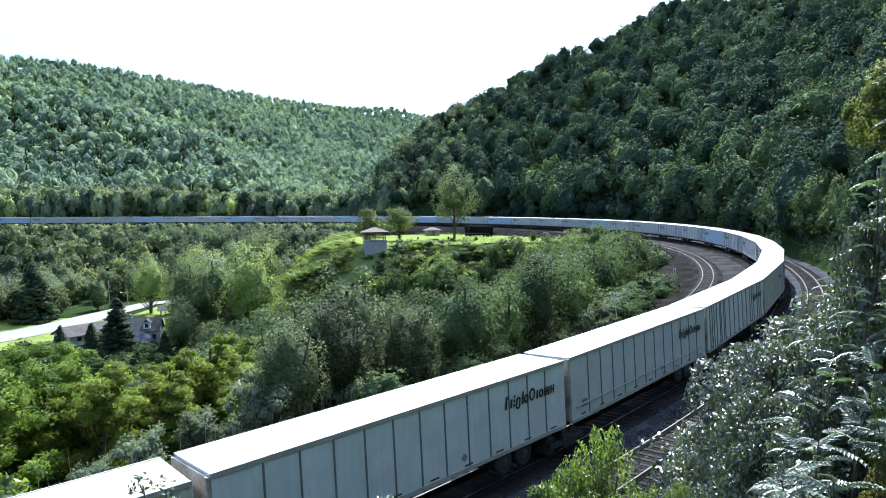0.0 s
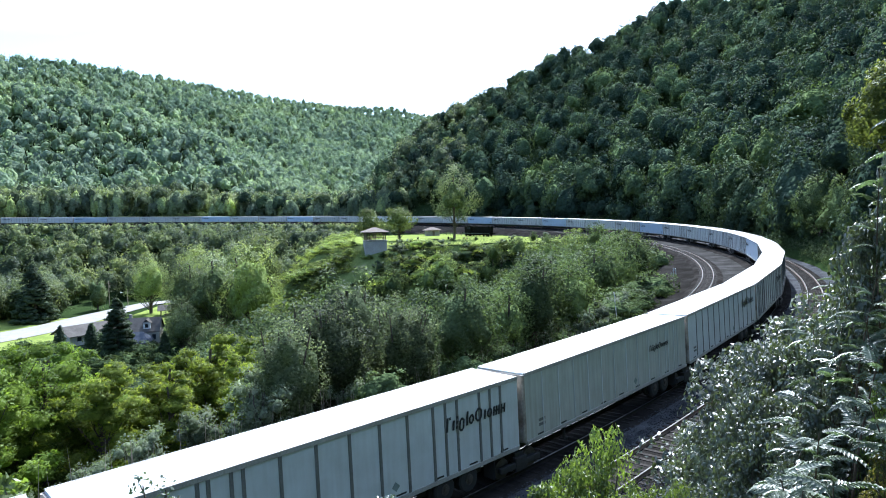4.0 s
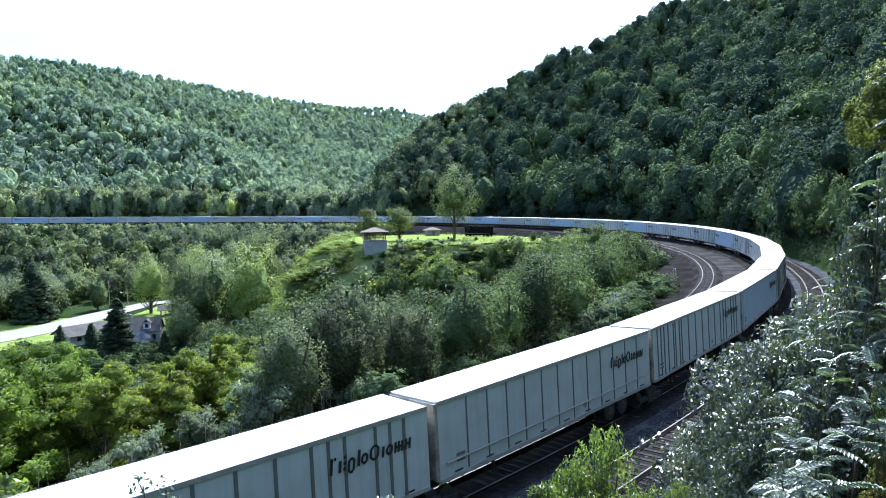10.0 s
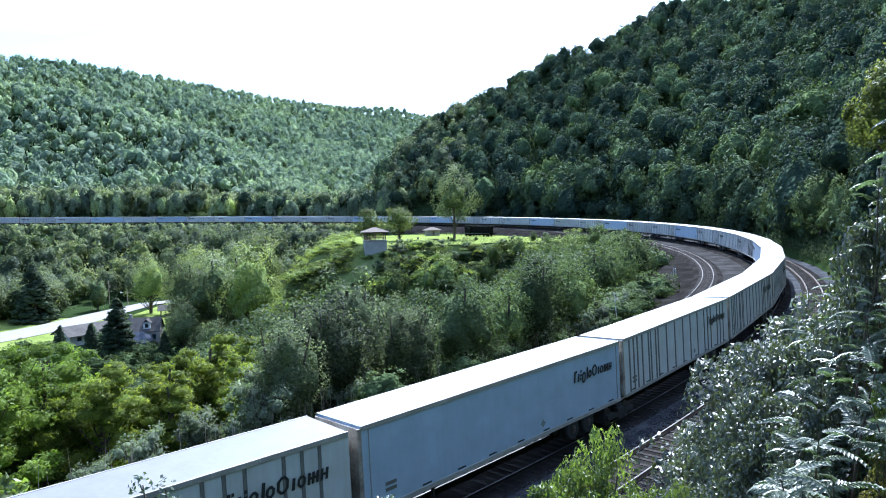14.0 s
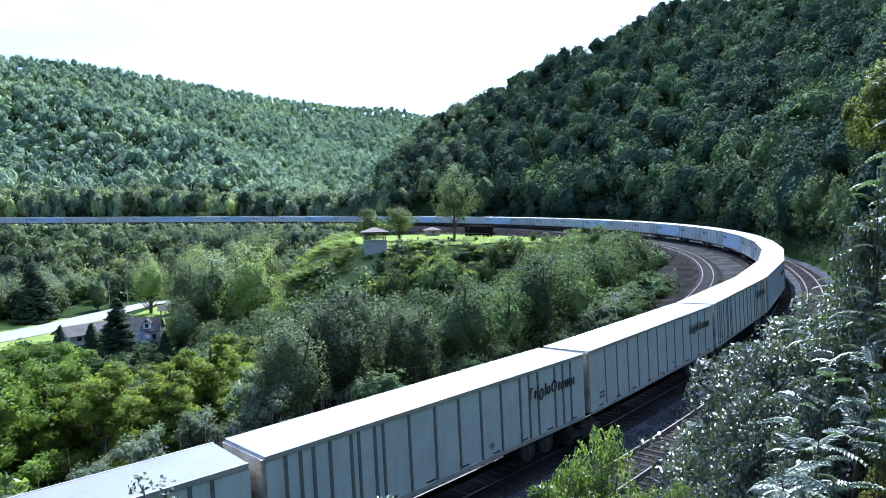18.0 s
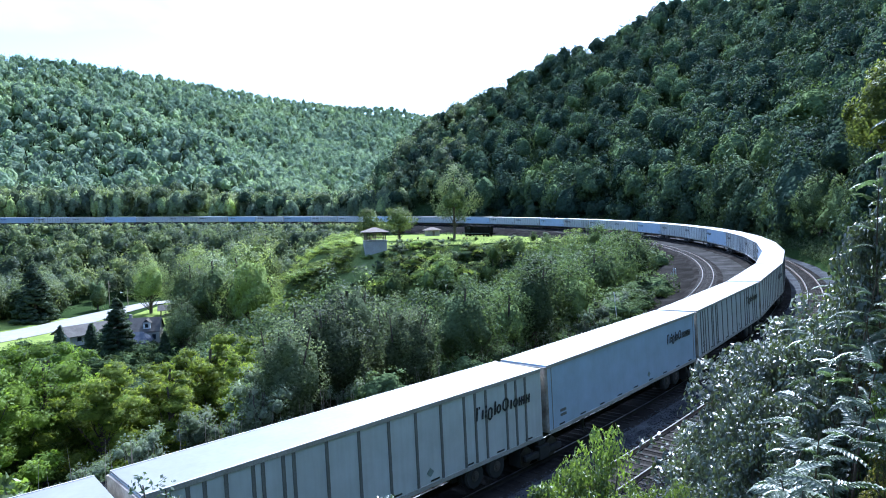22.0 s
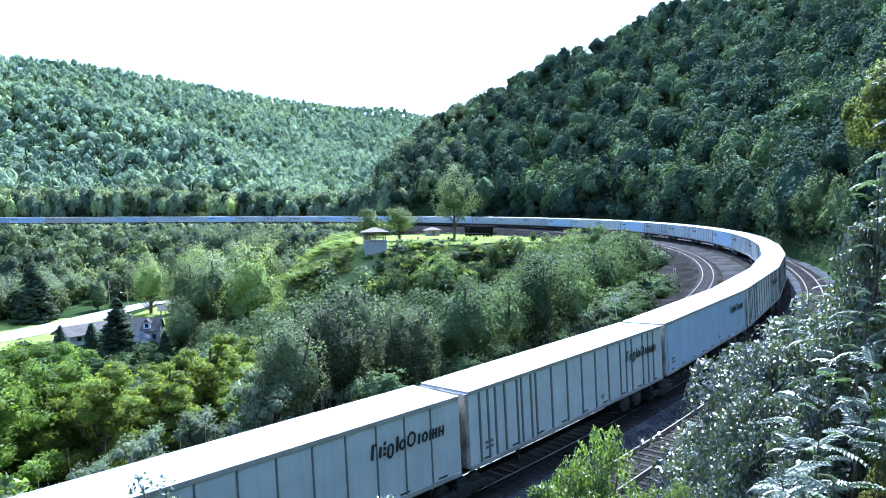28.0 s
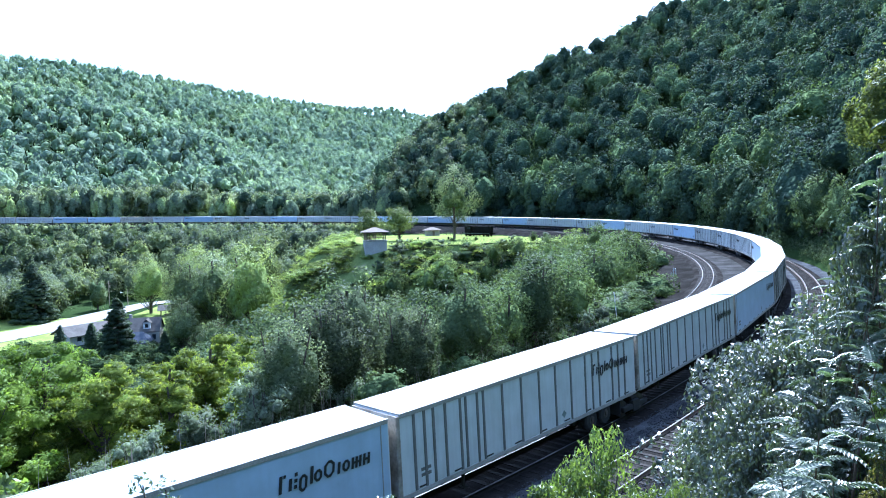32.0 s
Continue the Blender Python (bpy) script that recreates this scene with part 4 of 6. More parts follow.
def trailer_pose(s0):
    """The pose of a trailer whose front coupling stands at s0."""
    a, b = on_track(s0 + 1.2, 0, 0), on_track(s0 + PITCH - 1.2, 0, 0)
    ax = Vector(b - a).normalized()
    cant = CANT * float(np.interp(s0 + PITCH / 2, S, _k)) * RADIUS
    th = float(np.interp(s0 + PITCH / 2, S, _th))
    up = Vector((-math.sin(th) * math.sin(cant), math.cos(th) * math.sin(cant), math.cos(cant)))
    ay = up.cross(ax).normalized()
    up = ax.cross(ay)
    m = Matrix((ax, ay, up)).transposed().to_4x4()
    m.translation = Vector((a + b) / 2)
    return m


TRAINSET = []
LOOKS = {"even": ("white", "white ribbed rail trailer with evenly spaced dark posts"),
         "dense": ("white", "white rail trailer with close dark posts at both ends"),
         "weathered": ("olive", "stained grey-olive rail trailer with pale seams and small sign"),
         "rusty": ("tan", "weathered cream rail trailer with rusty side posts"),
         "smooth": ("blue", "pale blue-white smooth-sided rail trailer with dark sign")}


def make_train():
    trailer_meshes()
    order = "REEDWEDEDSDDEDSDEDSDDSDESEDDSEESDEESEDSESEDESEDSERSSEDSED"
    kinds = {"E": "even", "D": "dense", "S": "smooth", "W": "weathered", "R": "rusty"}
    first = {}
    for i, c in enumerate(order):
        k = i - 1
        kind = kinds[c]
        tone, label = LOOKS[kind]
        if kind in first:
            ob = copy_thing(first[kind], trailer_pose(FIRST + k * PITCH))
        else:
            ob = first[kind] = trailer(kind, tone, label)
            ob.matrix_world = trailer_pose(FIRST + k * PITCH)
        # later trailers get the roofs with cloud shade in the colour
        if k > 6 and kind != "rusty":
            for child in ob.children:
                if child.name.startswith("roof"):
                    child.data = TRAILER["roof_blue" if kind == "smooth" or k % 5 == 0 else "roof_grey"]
                    tagged(child, "blue-grey roof darkened for cloud shade" if kind == "smooth" or k % 5 == 0 else "beige roof darkened for cloud shade")
        if k in (1, 6):
            bar = link_mesh("side_bar", TRAILER["side_bar"], None, ob, "pale tube along the lower side")
            bar.matrix_local = pose(0, 0, 0)
        TRAINSET.append((k, ob))


make_train()


def motions():
    for k, ob in TRAINSET:
        rows = [(t, trailer_pose(FIRST + k * PITCH - SPEED * t)) for t in np.arange(0.0, 32.01, 1.0)]
        walk(ob, rows)


# ---------------------------------------------------------------- far woods
def crown_kit(seed, shell, quads, size, count=9, lumps=26, core=0.86, depth=(0.88, 1.08)):
    """Crowns of the woods, radius about one: a domed body of many lumps under loose sprays of leaves."""
    rng = np.random.default_rng(seed)
    kit = []
    bv, bf = shell
    for k in range(count):
        c, R = dome(rng, lumps, -0.7)
        body, bn = dome_body(rng, bv, c, R, 0.45, 0.03)
        body *= core
        pts, way = dome_leaves(rng, c, R, max(quads // lumps, 1), depth)
        v, q, sn = leaves_at(rng, pts, way, size, size * 0.75, 0.3, 0.0, way, (0.9, 0.3))
        kit.append((body, bn, v, sn))
    return kit, bf


def woods(name, xs, ys, radius, tall, kit, material, label, seed, stretch=1.0, tops=None):
    """One sheet of woods: a crown at each place."""
    rng = np.random.default_rng(seed)
    kit, bf = kit
    z = land(xs, ys)
    tv, tn, tf, qv, qn, t1, t2 = [], [], [], [], [], [], []
    count = 0
    for i in range(len(xs)):
        body, bn, v, sn = kit[rng.integers(len(kit))]
        big = 0.74 + 0.26 * math.sin(xs[i] * 0.07 + 2 * math.sin(ys[i] * 0.05)) ** 2 + min(rng.gamma(2.0, 0.125), 0.6)
        r, h = radius * big, tall * (0.6 + 0.4 * big) * rng.uniform(0.85, 1.15)
        a, st = rng.uniform(0, 6.283), stretch * rng.uniform(1.0, 1.55)
        if tops is not None:
            h = tops[i] - z[i]
        rot = np.array([[math.cos(a), math.sin(a), 0], [-math.sin(a), math.cos(a), 0], [0, 0, 1.0]])
        scale, at = np.array([r, r, r * st]), np.array([xs[i], ys[i], z[i] + h - r * st])
        tv.append(body @ rot * scale + at)
        tn.append(bn @ rot)
        tf.append(bf + count)
        count += len(body)
        qv.append(v @ rot * scale + at)
        qn.append(sn @ rot)
        tone = min(max(0.5 + rng.normal(0, 0.33), 0), 1)
        t1.append(np.full(len(body), tone))
        t2.append(np.full(len(v), tone))
    tv, qv = np.concatenate(tv), np.concatenate(qv)
    mesh = mesh_arrays(name, np.concatenate([tv, qv]), np.arange(len(qv)).reshape(-1, 4) + len(tv), np.concatenate(tf), normals=np.concatenate([*tn, *qn]))
    tone = mesh.attributes.new("tone", "FLOAT", "POINT")
    tone.data.foreach_set("value", np.concatenate([*t1, *t2]).astype(np.float32))
    ob = link_mesh(name, mesh, material)
    mesh.materials.append(INNER[material.name])
    mesh.polygons.foreach_set("material_index", np.repeat([0, 1], [len(qv) // 4, sum(len(f) for f in tf)]).astype(np.int32))
    return tagged(ob, label, "woods", kind="stuff")


def scatter(rng, az0, az1, r0, r1, spacing):
    """Places spread evenly in a sector, thinner far off."""
    xs, ys, r = [], [], r0
    while r < r1:
        st = spacing(r)
        n = max(int((az1 - az0) * r / st), 1)
        az = az0 + (np.arange(n) + rng.uniform(0.05, 0.95, n)) * (az1 - az0) / n
        rr = r + rng.uniform(-0.45, 0.45, n) * st
        xs.append(rr * np.sin(az))
        ys.append(rr * np.cos(az))
        r += st * 0.86
    return np.concatenate(xs), np.concatenate(ys)


def make_far_woods():
    rng = np.random.default_rng(5)
    # the near hill outside the bend
    x, y = scatter(rng, -0.42, 0.72, 70, 620, lambda r: 7.2 + 0.0065 * r)
    s, lat = nearest(x, y)
    az, r = np.arctan2(x, y), np.hypot(x, y)
    reach = np.interp(np.tan(az) * 1134, [-330, -110, 100, 400, 800], [640, 610, 560, 520, 360])
    keep = (lat > 11.5) & (s < 470) & (r < reach)
    x, y, r = x[keep], y[keep], r[keep]
    near = r < 190
    near &= rng.random(len(x)) < 0.9
    far = (r >= 190) & (rng.random(len(x)) < 0.9)
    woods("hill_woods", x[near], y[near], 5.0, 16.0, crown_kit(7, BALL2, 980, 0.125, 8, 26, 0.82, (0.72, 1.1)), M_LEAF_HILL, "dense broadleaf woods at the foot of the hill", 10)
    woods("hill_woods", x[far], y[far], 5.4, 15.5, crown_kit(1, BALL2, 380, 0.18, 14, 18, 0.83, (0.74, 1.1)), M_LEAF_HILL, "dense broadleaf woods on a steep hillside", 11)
    # smaller trees along the cut bank
    s, d = rng.uniform(62, 330, 210), rng.uniform(10.8, 22, 210)
    p = on_track(s, d, 0)
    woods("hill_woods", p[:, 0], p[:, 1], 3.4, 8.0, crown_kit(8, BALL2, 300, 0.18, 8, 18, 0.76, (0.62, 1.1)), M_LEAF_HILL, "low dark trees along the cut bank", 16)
    # the woods behind the far leg of the line and the ridge across the valley
    x, y = scatter(rng, -0.70, 0.06, 330, 1700, lambda r: 6.0 + 0.0085 * r)
    s, lat = nearest(x, y)
    az, r = np.arctan2(x, y), np.hypot(x, y)
    d_ridge = np.interp(np.tan(az) * 1134, [-1600, -784, -300, 0], [900, 950, 1250, 1600])
    keep = (lat > 11) & (s > 350) & (r < 610)
    x, y, r, d_ridge, px = x[keep], y[keep], r[keep], d_ridge[keep], (np.tan(az) * 1134)[keep]
    near = r < np.interp(px, [-784, -400, -100, 50], [480, 490, 560, 600])
    woods("line_woods", x[near], y[near], 4.6, 15.0, crown_kit(4, BALL2, 190, 0.22, 9, 14, 0.8, (0.65, 1.1)), M_LEAF_VALLEY, "tall broadleaf woods behind the far leg of the railway", 14)
    x, y = scatter(rng, -0.70, 0.06, 470, 1700, lambda r: 6.0 + 0.0052 * r)
    s, lat = nearest(x, y)
    az, r = np.arctan2(x, y), np.hypot(x, y)
    d_ridge = np.interp(np.tan(az) * 1134, [-1600, -784, -300, 0], [900, 950, 1250, 1600])
    keep = (lat > 11) & (s > 350) & (r < d_ridge + 30) & (r > np.interp(np.tan(az) * 1134, [-784, -400, -100, 50], [480, 490, 560, 600]))
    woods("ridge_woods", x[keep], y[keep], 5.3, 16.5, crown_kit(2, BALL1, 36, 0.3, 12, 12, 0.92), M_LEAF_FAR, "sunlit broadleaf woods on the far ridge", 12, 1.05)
    # the slope below the far leg, inside the bend
    x, y = scatter(rng, -0.72, -0.1, 150, 365, lambda r: 7.5)
    s, lat = nearest(x, y)
    px, r = x / y * 1134 + 784, np.hypot(x, y)
    e = np.sqrt(((x - 4) / 56) ** 2 + ((y - 238) / 46) ** 2)
    keep = (lat < -13) & (s > 300) & (e > 1.32) & ~((px < 330) & (px > 130) & (r < 302)) & ~((px <= 130) & (r < 262))
    x, y, px = x[keep], y[keep], px[keep]
    # the crowns stay below the far leg of the line, as seen from the bank
    over = (441 - np.interp(px, [0, 440, 560, 640, 700], [396, 400, 402, 410, 425])) / 1134 - TILT - (px - 784) / 1134 * 0.0193
    tops = np.minimum(land(x, y) + 12.5 * rng.uniform(0.8, 1.2, len(x)), CAM_Z + over * y - rng.uniform(0, 1.6, len(x)))
    keep = tops - land(x, y) > 3.0
    woods("valley_woods", x[keep], y[keep], 4.6, 12.0, crown_kit(3, BALL2, 300, 0.18, 9, 18, 0.78, (0.62, 1.1)), M_LEAF_VALLEY, "dark broadleaf woods on the valley slope", 13, 1.0, tops[keep])
    # brush and low trees along the embankment of the far leg
    s, d = rng.uniform(345, 720, 420), rng.uniform(12.0, 18, 420)
    p = on_track(s, -d, 0)
    woods("line_woods", p[:, 0], p[:, 1], 2.7, 6.5, crown_kit(6, BALL2, 100, 0.2, 9, 14, 0.92), M_LEAF_VALLEY, "low dark trees along the embankment of the far leg", 15, 1.3, p[:, 2] + rng.uniform(0.5, 2.6, 420))
    s, d = rng.uniform(370, 720, 240), rng.uniform(10.5, 19, 240)
    p = on_track(s, d, 0)
    woods("line_woods", p[:, 0], p[:, 1], 3.6, 12.0, crown_kit(9, BALL2, 100, 0.2, 9, 14, 0.92), M_LEAF_VALLEY, "tall dark trees close behind the far leg of the railway", 17, 1.5)


make_far_woods()

# ---------------------------------------------------------------- trees inside the bend
plant_kind("broadleaf", M_LEAF_DARK, [dict(crown_r=3.5), dict(crown_r=2.9), dict(crown_r=3.9)], height=10.0, clumps=30, per=165, leaf=(0.27, 0.19), base=0.05, domed=True, core=0.64, depth=(0.55, 1.1))
plant_kind("ash", M_LEAF_ASH, [dict(crown_r=2.9), dict(crown_r=3.2)], height=9.0, clumps=30, per=165, leaf=(0.25, 0.17), base=0.05, domed=True, core=0.6, depth=(0.5, 1.12))
plant_kind("sapling", M_LEAF_MID, [dict(crown_r=2.2), dict(crown_r=2.5)], height=7.0, clumps=28, per=150, leaf=(0.23, 0.16), base=0.03, domed=True, core=0.64, depth=(0.55, 1.1))
plant_kind("willowy", M_LEAF_OLIVE, [dict(crown_r=2.5), dict(crown_r=2.8), dict(crown_r=2.3)], height=9.0, clumps=44, per=130, leaf=(0.22, 0.13), base=0.0, stems=5, domed=True, core=0.8, bark=1.3, limbs=44)
plant_kind("shrub", M_LEAF_SILVER, [dict(crown_r=1.9), dict(crown_r=2.1)], height=3.4, clumps=42, per=52, leaf=(0.22, 0.13), base=0.0, stems=5, limbed=True, flat=1.3, core=0.5, limbs=15)
plant_kind("green_shrub", M_LEAF_MID, [dict(crown_r=2.0), dict(crown_r=2.4)], height=3.2, clumps=16, per=90, leaf=(0.2, 0.15), base=0.0, stems=4, domed=True, limbs=12, core=0.78)
plant_kind("locust", M_LEAF_BRIGHT, [dict(crown_r=3.3), dict(crown_r=3.0), dict(crown_r=3.7)], height=9.0, clumps=49, per=84, leaf=(0.4, 0.22), base=0.08, flat=0.62, droop=0.3, limbed=True)
plant_kind("walnut", M_LEAF_VIVID, [dict(crown_r=3.4), dict(crown_r=3.1)], height=9.0, clumps=56, per=110, leaf=(0.34, 0.18), base=0.08, flat=0.7, droop=0.3, limbed=True)
plant_kind("spruce", M_LEAF_CONIFER, [dict(crown_r=4.0, shape="cone")], height=15.0, clumps=230, per=42, leaf=(0.7, 0.26), base=0.0, flat=0.5, droop=0.6, limbs=20, core=0.8)
plant_kind("park_tree", M_LEAF_PARK, [dict(crown_r=7.2, height=22.0, base=0.16, clumps=26)], clumps=34, per=260, leaf=(0.52, 0.4), domed=True, bark=0.8, core=0.5, depth=(0.5, 1.15))
plant_kind("lawn_tree", M_LEAF_LAWN, [dict(crown_r=4.8, base=0.2), dict(crown_r=4.4, base=0.0)], height=10.0, clumps=24, per=260, leaf=(0.42, 0.32), domed=True, bark=1.3, core=0.55, depth=(0.5, 1.12))


plant_kind("slope_shrub", M_BRUSH, [dict(crown_r=2.0), dict(crown_r=2.4)], height=3.0, clumps=14, per=130, leaf=(0.19, 0.14), base=0.0, domed=True, core=0.6, shell=BALL2, stems=1, depth=(0.45, 1.15))
plant_kind("arborvitae", M_LEAF_PARK, [dict(crown_r=3.4)], height=12.0, clumps=26, per=90, leaf=(0.5, 0.3), base=0.0, domed=True, core=0.9, limbs=6)
plant_kind("valley_tree", M_LEAF_PARK, [dict(crown_r=7.0), dict(crown_r=6.2)], height=20.0, clumps=34, per=230, leaf=(0.42, 0.31), base=0.08, domed=True, core=0.66, depth=(0.55, 1.1))
plant_kind("valley_ash", M_LEAF_LAWN, [dict(crown_r=6.6), dict(crown_r=7.2)], height=20.0, clumps=32, per=230, leaf=(0.42, 0.31), base=0.1, domed=True, core=0.66, depth=(0.55, 1.1))


def bound(px, xs, ys):
    """Slope from the eye to the tree tops, by bearing."""
    return (441 - np.interp(px, xs, ys)) / 1134 - TILT - (px - 784) / 1134 * 0.0193


def near_tops(px):
    return bound(px, [455, 500, 530, 580, 640, 690, 720, 760, 820, 870, 900, 930, 1000, 1075, 1120, 1180, 1200], [585, 515, 480, 462, 474, 495, 520, 500, 478, 495, 475, 435, 418, 400, 412, 470, 530])


def far_tops(px):
    return bound(px, [470, 520, 560, 620, 700, 760, 820, 880, 930, 1000, 1075, 1120, 1180, 1210], [530, 505, 492, 482, 444, 446, 440, 424, 408, 402, 390, 404, 445, 500])


def inner_trees():
    rng = np.random.default_rng(21)
    for s in np.arange(0, 262, 5.4):
        for d in np.arange(15.6, 120, 5.8):
            ss, dd = s + rng.uniform(-2.3, 2.3), d + rng.uniform(-2.3, 2.3)
            x, y, _ = on_track(ss, -max(dd, 15.0), 0)
            if y < 20:
                continue
            px, r = x / y * 1134 + 784, math.hypot(x, y)
            if px < 470 or px > 1205 or r > 225:
                continue
            e = math.hypot((x - 4) / 56, (y - 238) / 46)
            if e < 0.96 or (px < 650 and r > 150) or (px < 640 and e < 1.3):
                continue
            z = float(land(x, y)[0])
            room = CAM_Z + float(near_tops(px) if r < 105 else far_tops(px)) * r - z
            h = min(rng.uniform(9.0, 16.0) if r < 75 else rng.uniform(7.0, 13.0), room * rng.uniform(0.8, 1.06))
            if h < 1.0:
                continue
            u = rng.random()
            if 88 < ss < 125 and dd < 18.5:
                continue
            if h < 4.2 or (dd < 17.0 and r > 70):
                h = max(min(h, 3.8), 1.2)
                if u < 0.4:
                    plant("shrub", "shrub", x, y, h, rng, "low silvery-green shrub on the slope inside the bend", "shrub", "shrubs inside the bend", 1.4)
                else:
                    plant("green_shrub", "shrub", x, y, h, rng, "low leafy green shrub on the slope inside the bend", "shrub", "shrubs inside the bend", 1.45)
            elif r > 125 and u < 0.7:
                plant("slope_shrub", "shrub", x, y, min(h, rng.uniform(3.0, 5.5)), rng, "rounded bright green shrub below the park", "shrub", "shrubs inside the bend", 1.25)
            elif r < 66 and px < 800 and u < 0.75:
                plant("willowy", "shrubby_tree", x, y, h, rng, "many-stemmed tree with small olive-green leaves", "tree", "trees inside the bend", 1.15)
            elif u > (0.78 if px < 790 else 0.58):
                plant("ash", "light_green_tree", x, y, h, rng, "leafy light green tree on the slope", "tree", "trees inside the bend", 1.1)
            elif u < 0.36:
                plant("sapling", "young_tree", x, y, h, rng, "young mid-green broadleaf tree on the slope", "tree", "trees inside the bend", 1.15)
            else:
                plant("broadleaf", "broadleaf_tree", x, y, h, rng, "dense dark green broadleaf tree on the slope", "tree", "trees inside the bend", 1.1)


inner_trees()


def shoulder_shrubs():
    """Low growth that has crept over the gravel inside the bend."""
    rng = np.random.default_rng(37)
    for s in np.arange(20, 88, 1.9):
        x, y, _ = on_track(s + rng.uniform(-0.8, 0.8), -12.2 - (2.6 if s > 55 else 3.8) * rng.random(), 0)
        silver = rng.random() < (0.1 if s > 55 else 0.6)
        plant("shrub" if silver else "green_shrub", "shrub", x, y, rng.uniform(1.0, 2.3) if s > 55 else rng.uniform(1.6, 3.4), rng, "low silvery shrub on the gravel shoulder" if silver else "low green shrub on the gravel shoulder", "shrub", "shrubs on the shoulder", 1.2)


shoulder_shrubs()


def left_trees():
    """Bright trees beside the line beyond the train, shrubs at their feet, and the trees on the slope behind."""
    rng = np.random.default_rng(33)
    for s in np.arange(-34, 34, 5.2):
        for d in (14.9, 18.0, *np.arange(24.0, 44, 4.6)):
            x, y, _ = on_track(s + rng.uniform(-1.6, 1.6), -d + rng.uniform(-1.2, 1.2), 0)
            if y < 12:
                continue
            px, r = x / y * 1134 + 784, math.hypot(x, y)
            if px < -120 or px > 490:
                continue
            z = float(land(x, y)[0])
            lim = bound(px, [-200, 0, 60, 110, 150, 200, 240, 290, 330, 370, 420, 450, 500], [590, 590, 596, 608, 622, 624, 630, 620, 596, 580, 596, 618, 600])
            h = (CAM_Z + float(lim) * r - z) * rng.uniform(0.92, 1.13)
            if d < 22.5 or h < 3.0:
                if d > 20:
                    continue
                low = bound(px, [-200, 0, 110, 150, 215, 280, 330, 390, 440, 500], [840, 805, 790, 745, 722, 755, 720, 682, 662, 655])
                h = min(max((CAM_Z + float(low) * r - z) * rng.uniform(0.85, 1.15), 1.2), 6.5)
                plant("shrub", "shrub", x, y, h, rng, "silvery-leaved shrub beside the railway", "shrub", "shrubs by the line", 1.15)
            elif px < 150:
                plant("walnut", "broadleaf_tree", x, y, min(h, 19), rng, "vivid green tree with feathered leaves beside the railway", "tree", "vivid green trees by the line", 1.15)
            else:
                plant("locust", "locust_tree", x, y, min(h, 19), rng, "bright yellow-green feathery-leaved tree", "tree", "bright trees by the line", 1.15)
    for s in np.arange(-20, 90, 9.0):
        for d in np.arange(44, 150, 9.0):
            x, y, _ = on_track(s + rng.uniform(-3, 3), -d + rng.uniform(-3, 3), 0)
            if y < 40:
                continue
            px, r = x / y * 1134 + 784, math.hypot(x, y)
            if px < -60 or px > 560 or r > 172:
                continue
            z = float(land(x, y)[0])
            lim = bound(px, [-100, 0, 100, 200, 290, 320, 420, 520, 560], [630, 628, 638, 644, 640, 605, 545, 490, 470])
            h = (CAM_Z + float(lim) * r - z) * rng.uniform(0.88, 1.0)
            if 1.0 < h <= 3:
                plant("green_shrub", "shrub", x, y, h * 1.1, rng, "low leafy shrub on the valley slope", "shrub", "shrubs on the valley slope", 2.2)
            elif h > 3:
                plant("broadleaf", "broadleaf_tree", x, y, min(h, 15), rng, "dark green broadleaf tree on the valley slope", "tree", "trees on the valley slope", 1.3)


left_trees()


# ---------------------------------------------------------------- undergrowth
def undergrowth(name, x, y, size, leaf, material, label, seed, per=34, flat=0.7):
    rng = np.random.default_rng(seed)
    z = land(x, y)
    c = np.stack([x, y, z + size * 0.25], -1)
    v, q, sn = clump_leaves(rng, c, size * rng.uniform(0.6, 1.3, len(x)), per, leaf, leaf * 0.6, 0.6, flat)
    return tagged(link_mesh(name, mesh_arrays(name, v, q, normals=sn), material), label, "undergrowth", kind="stuff")


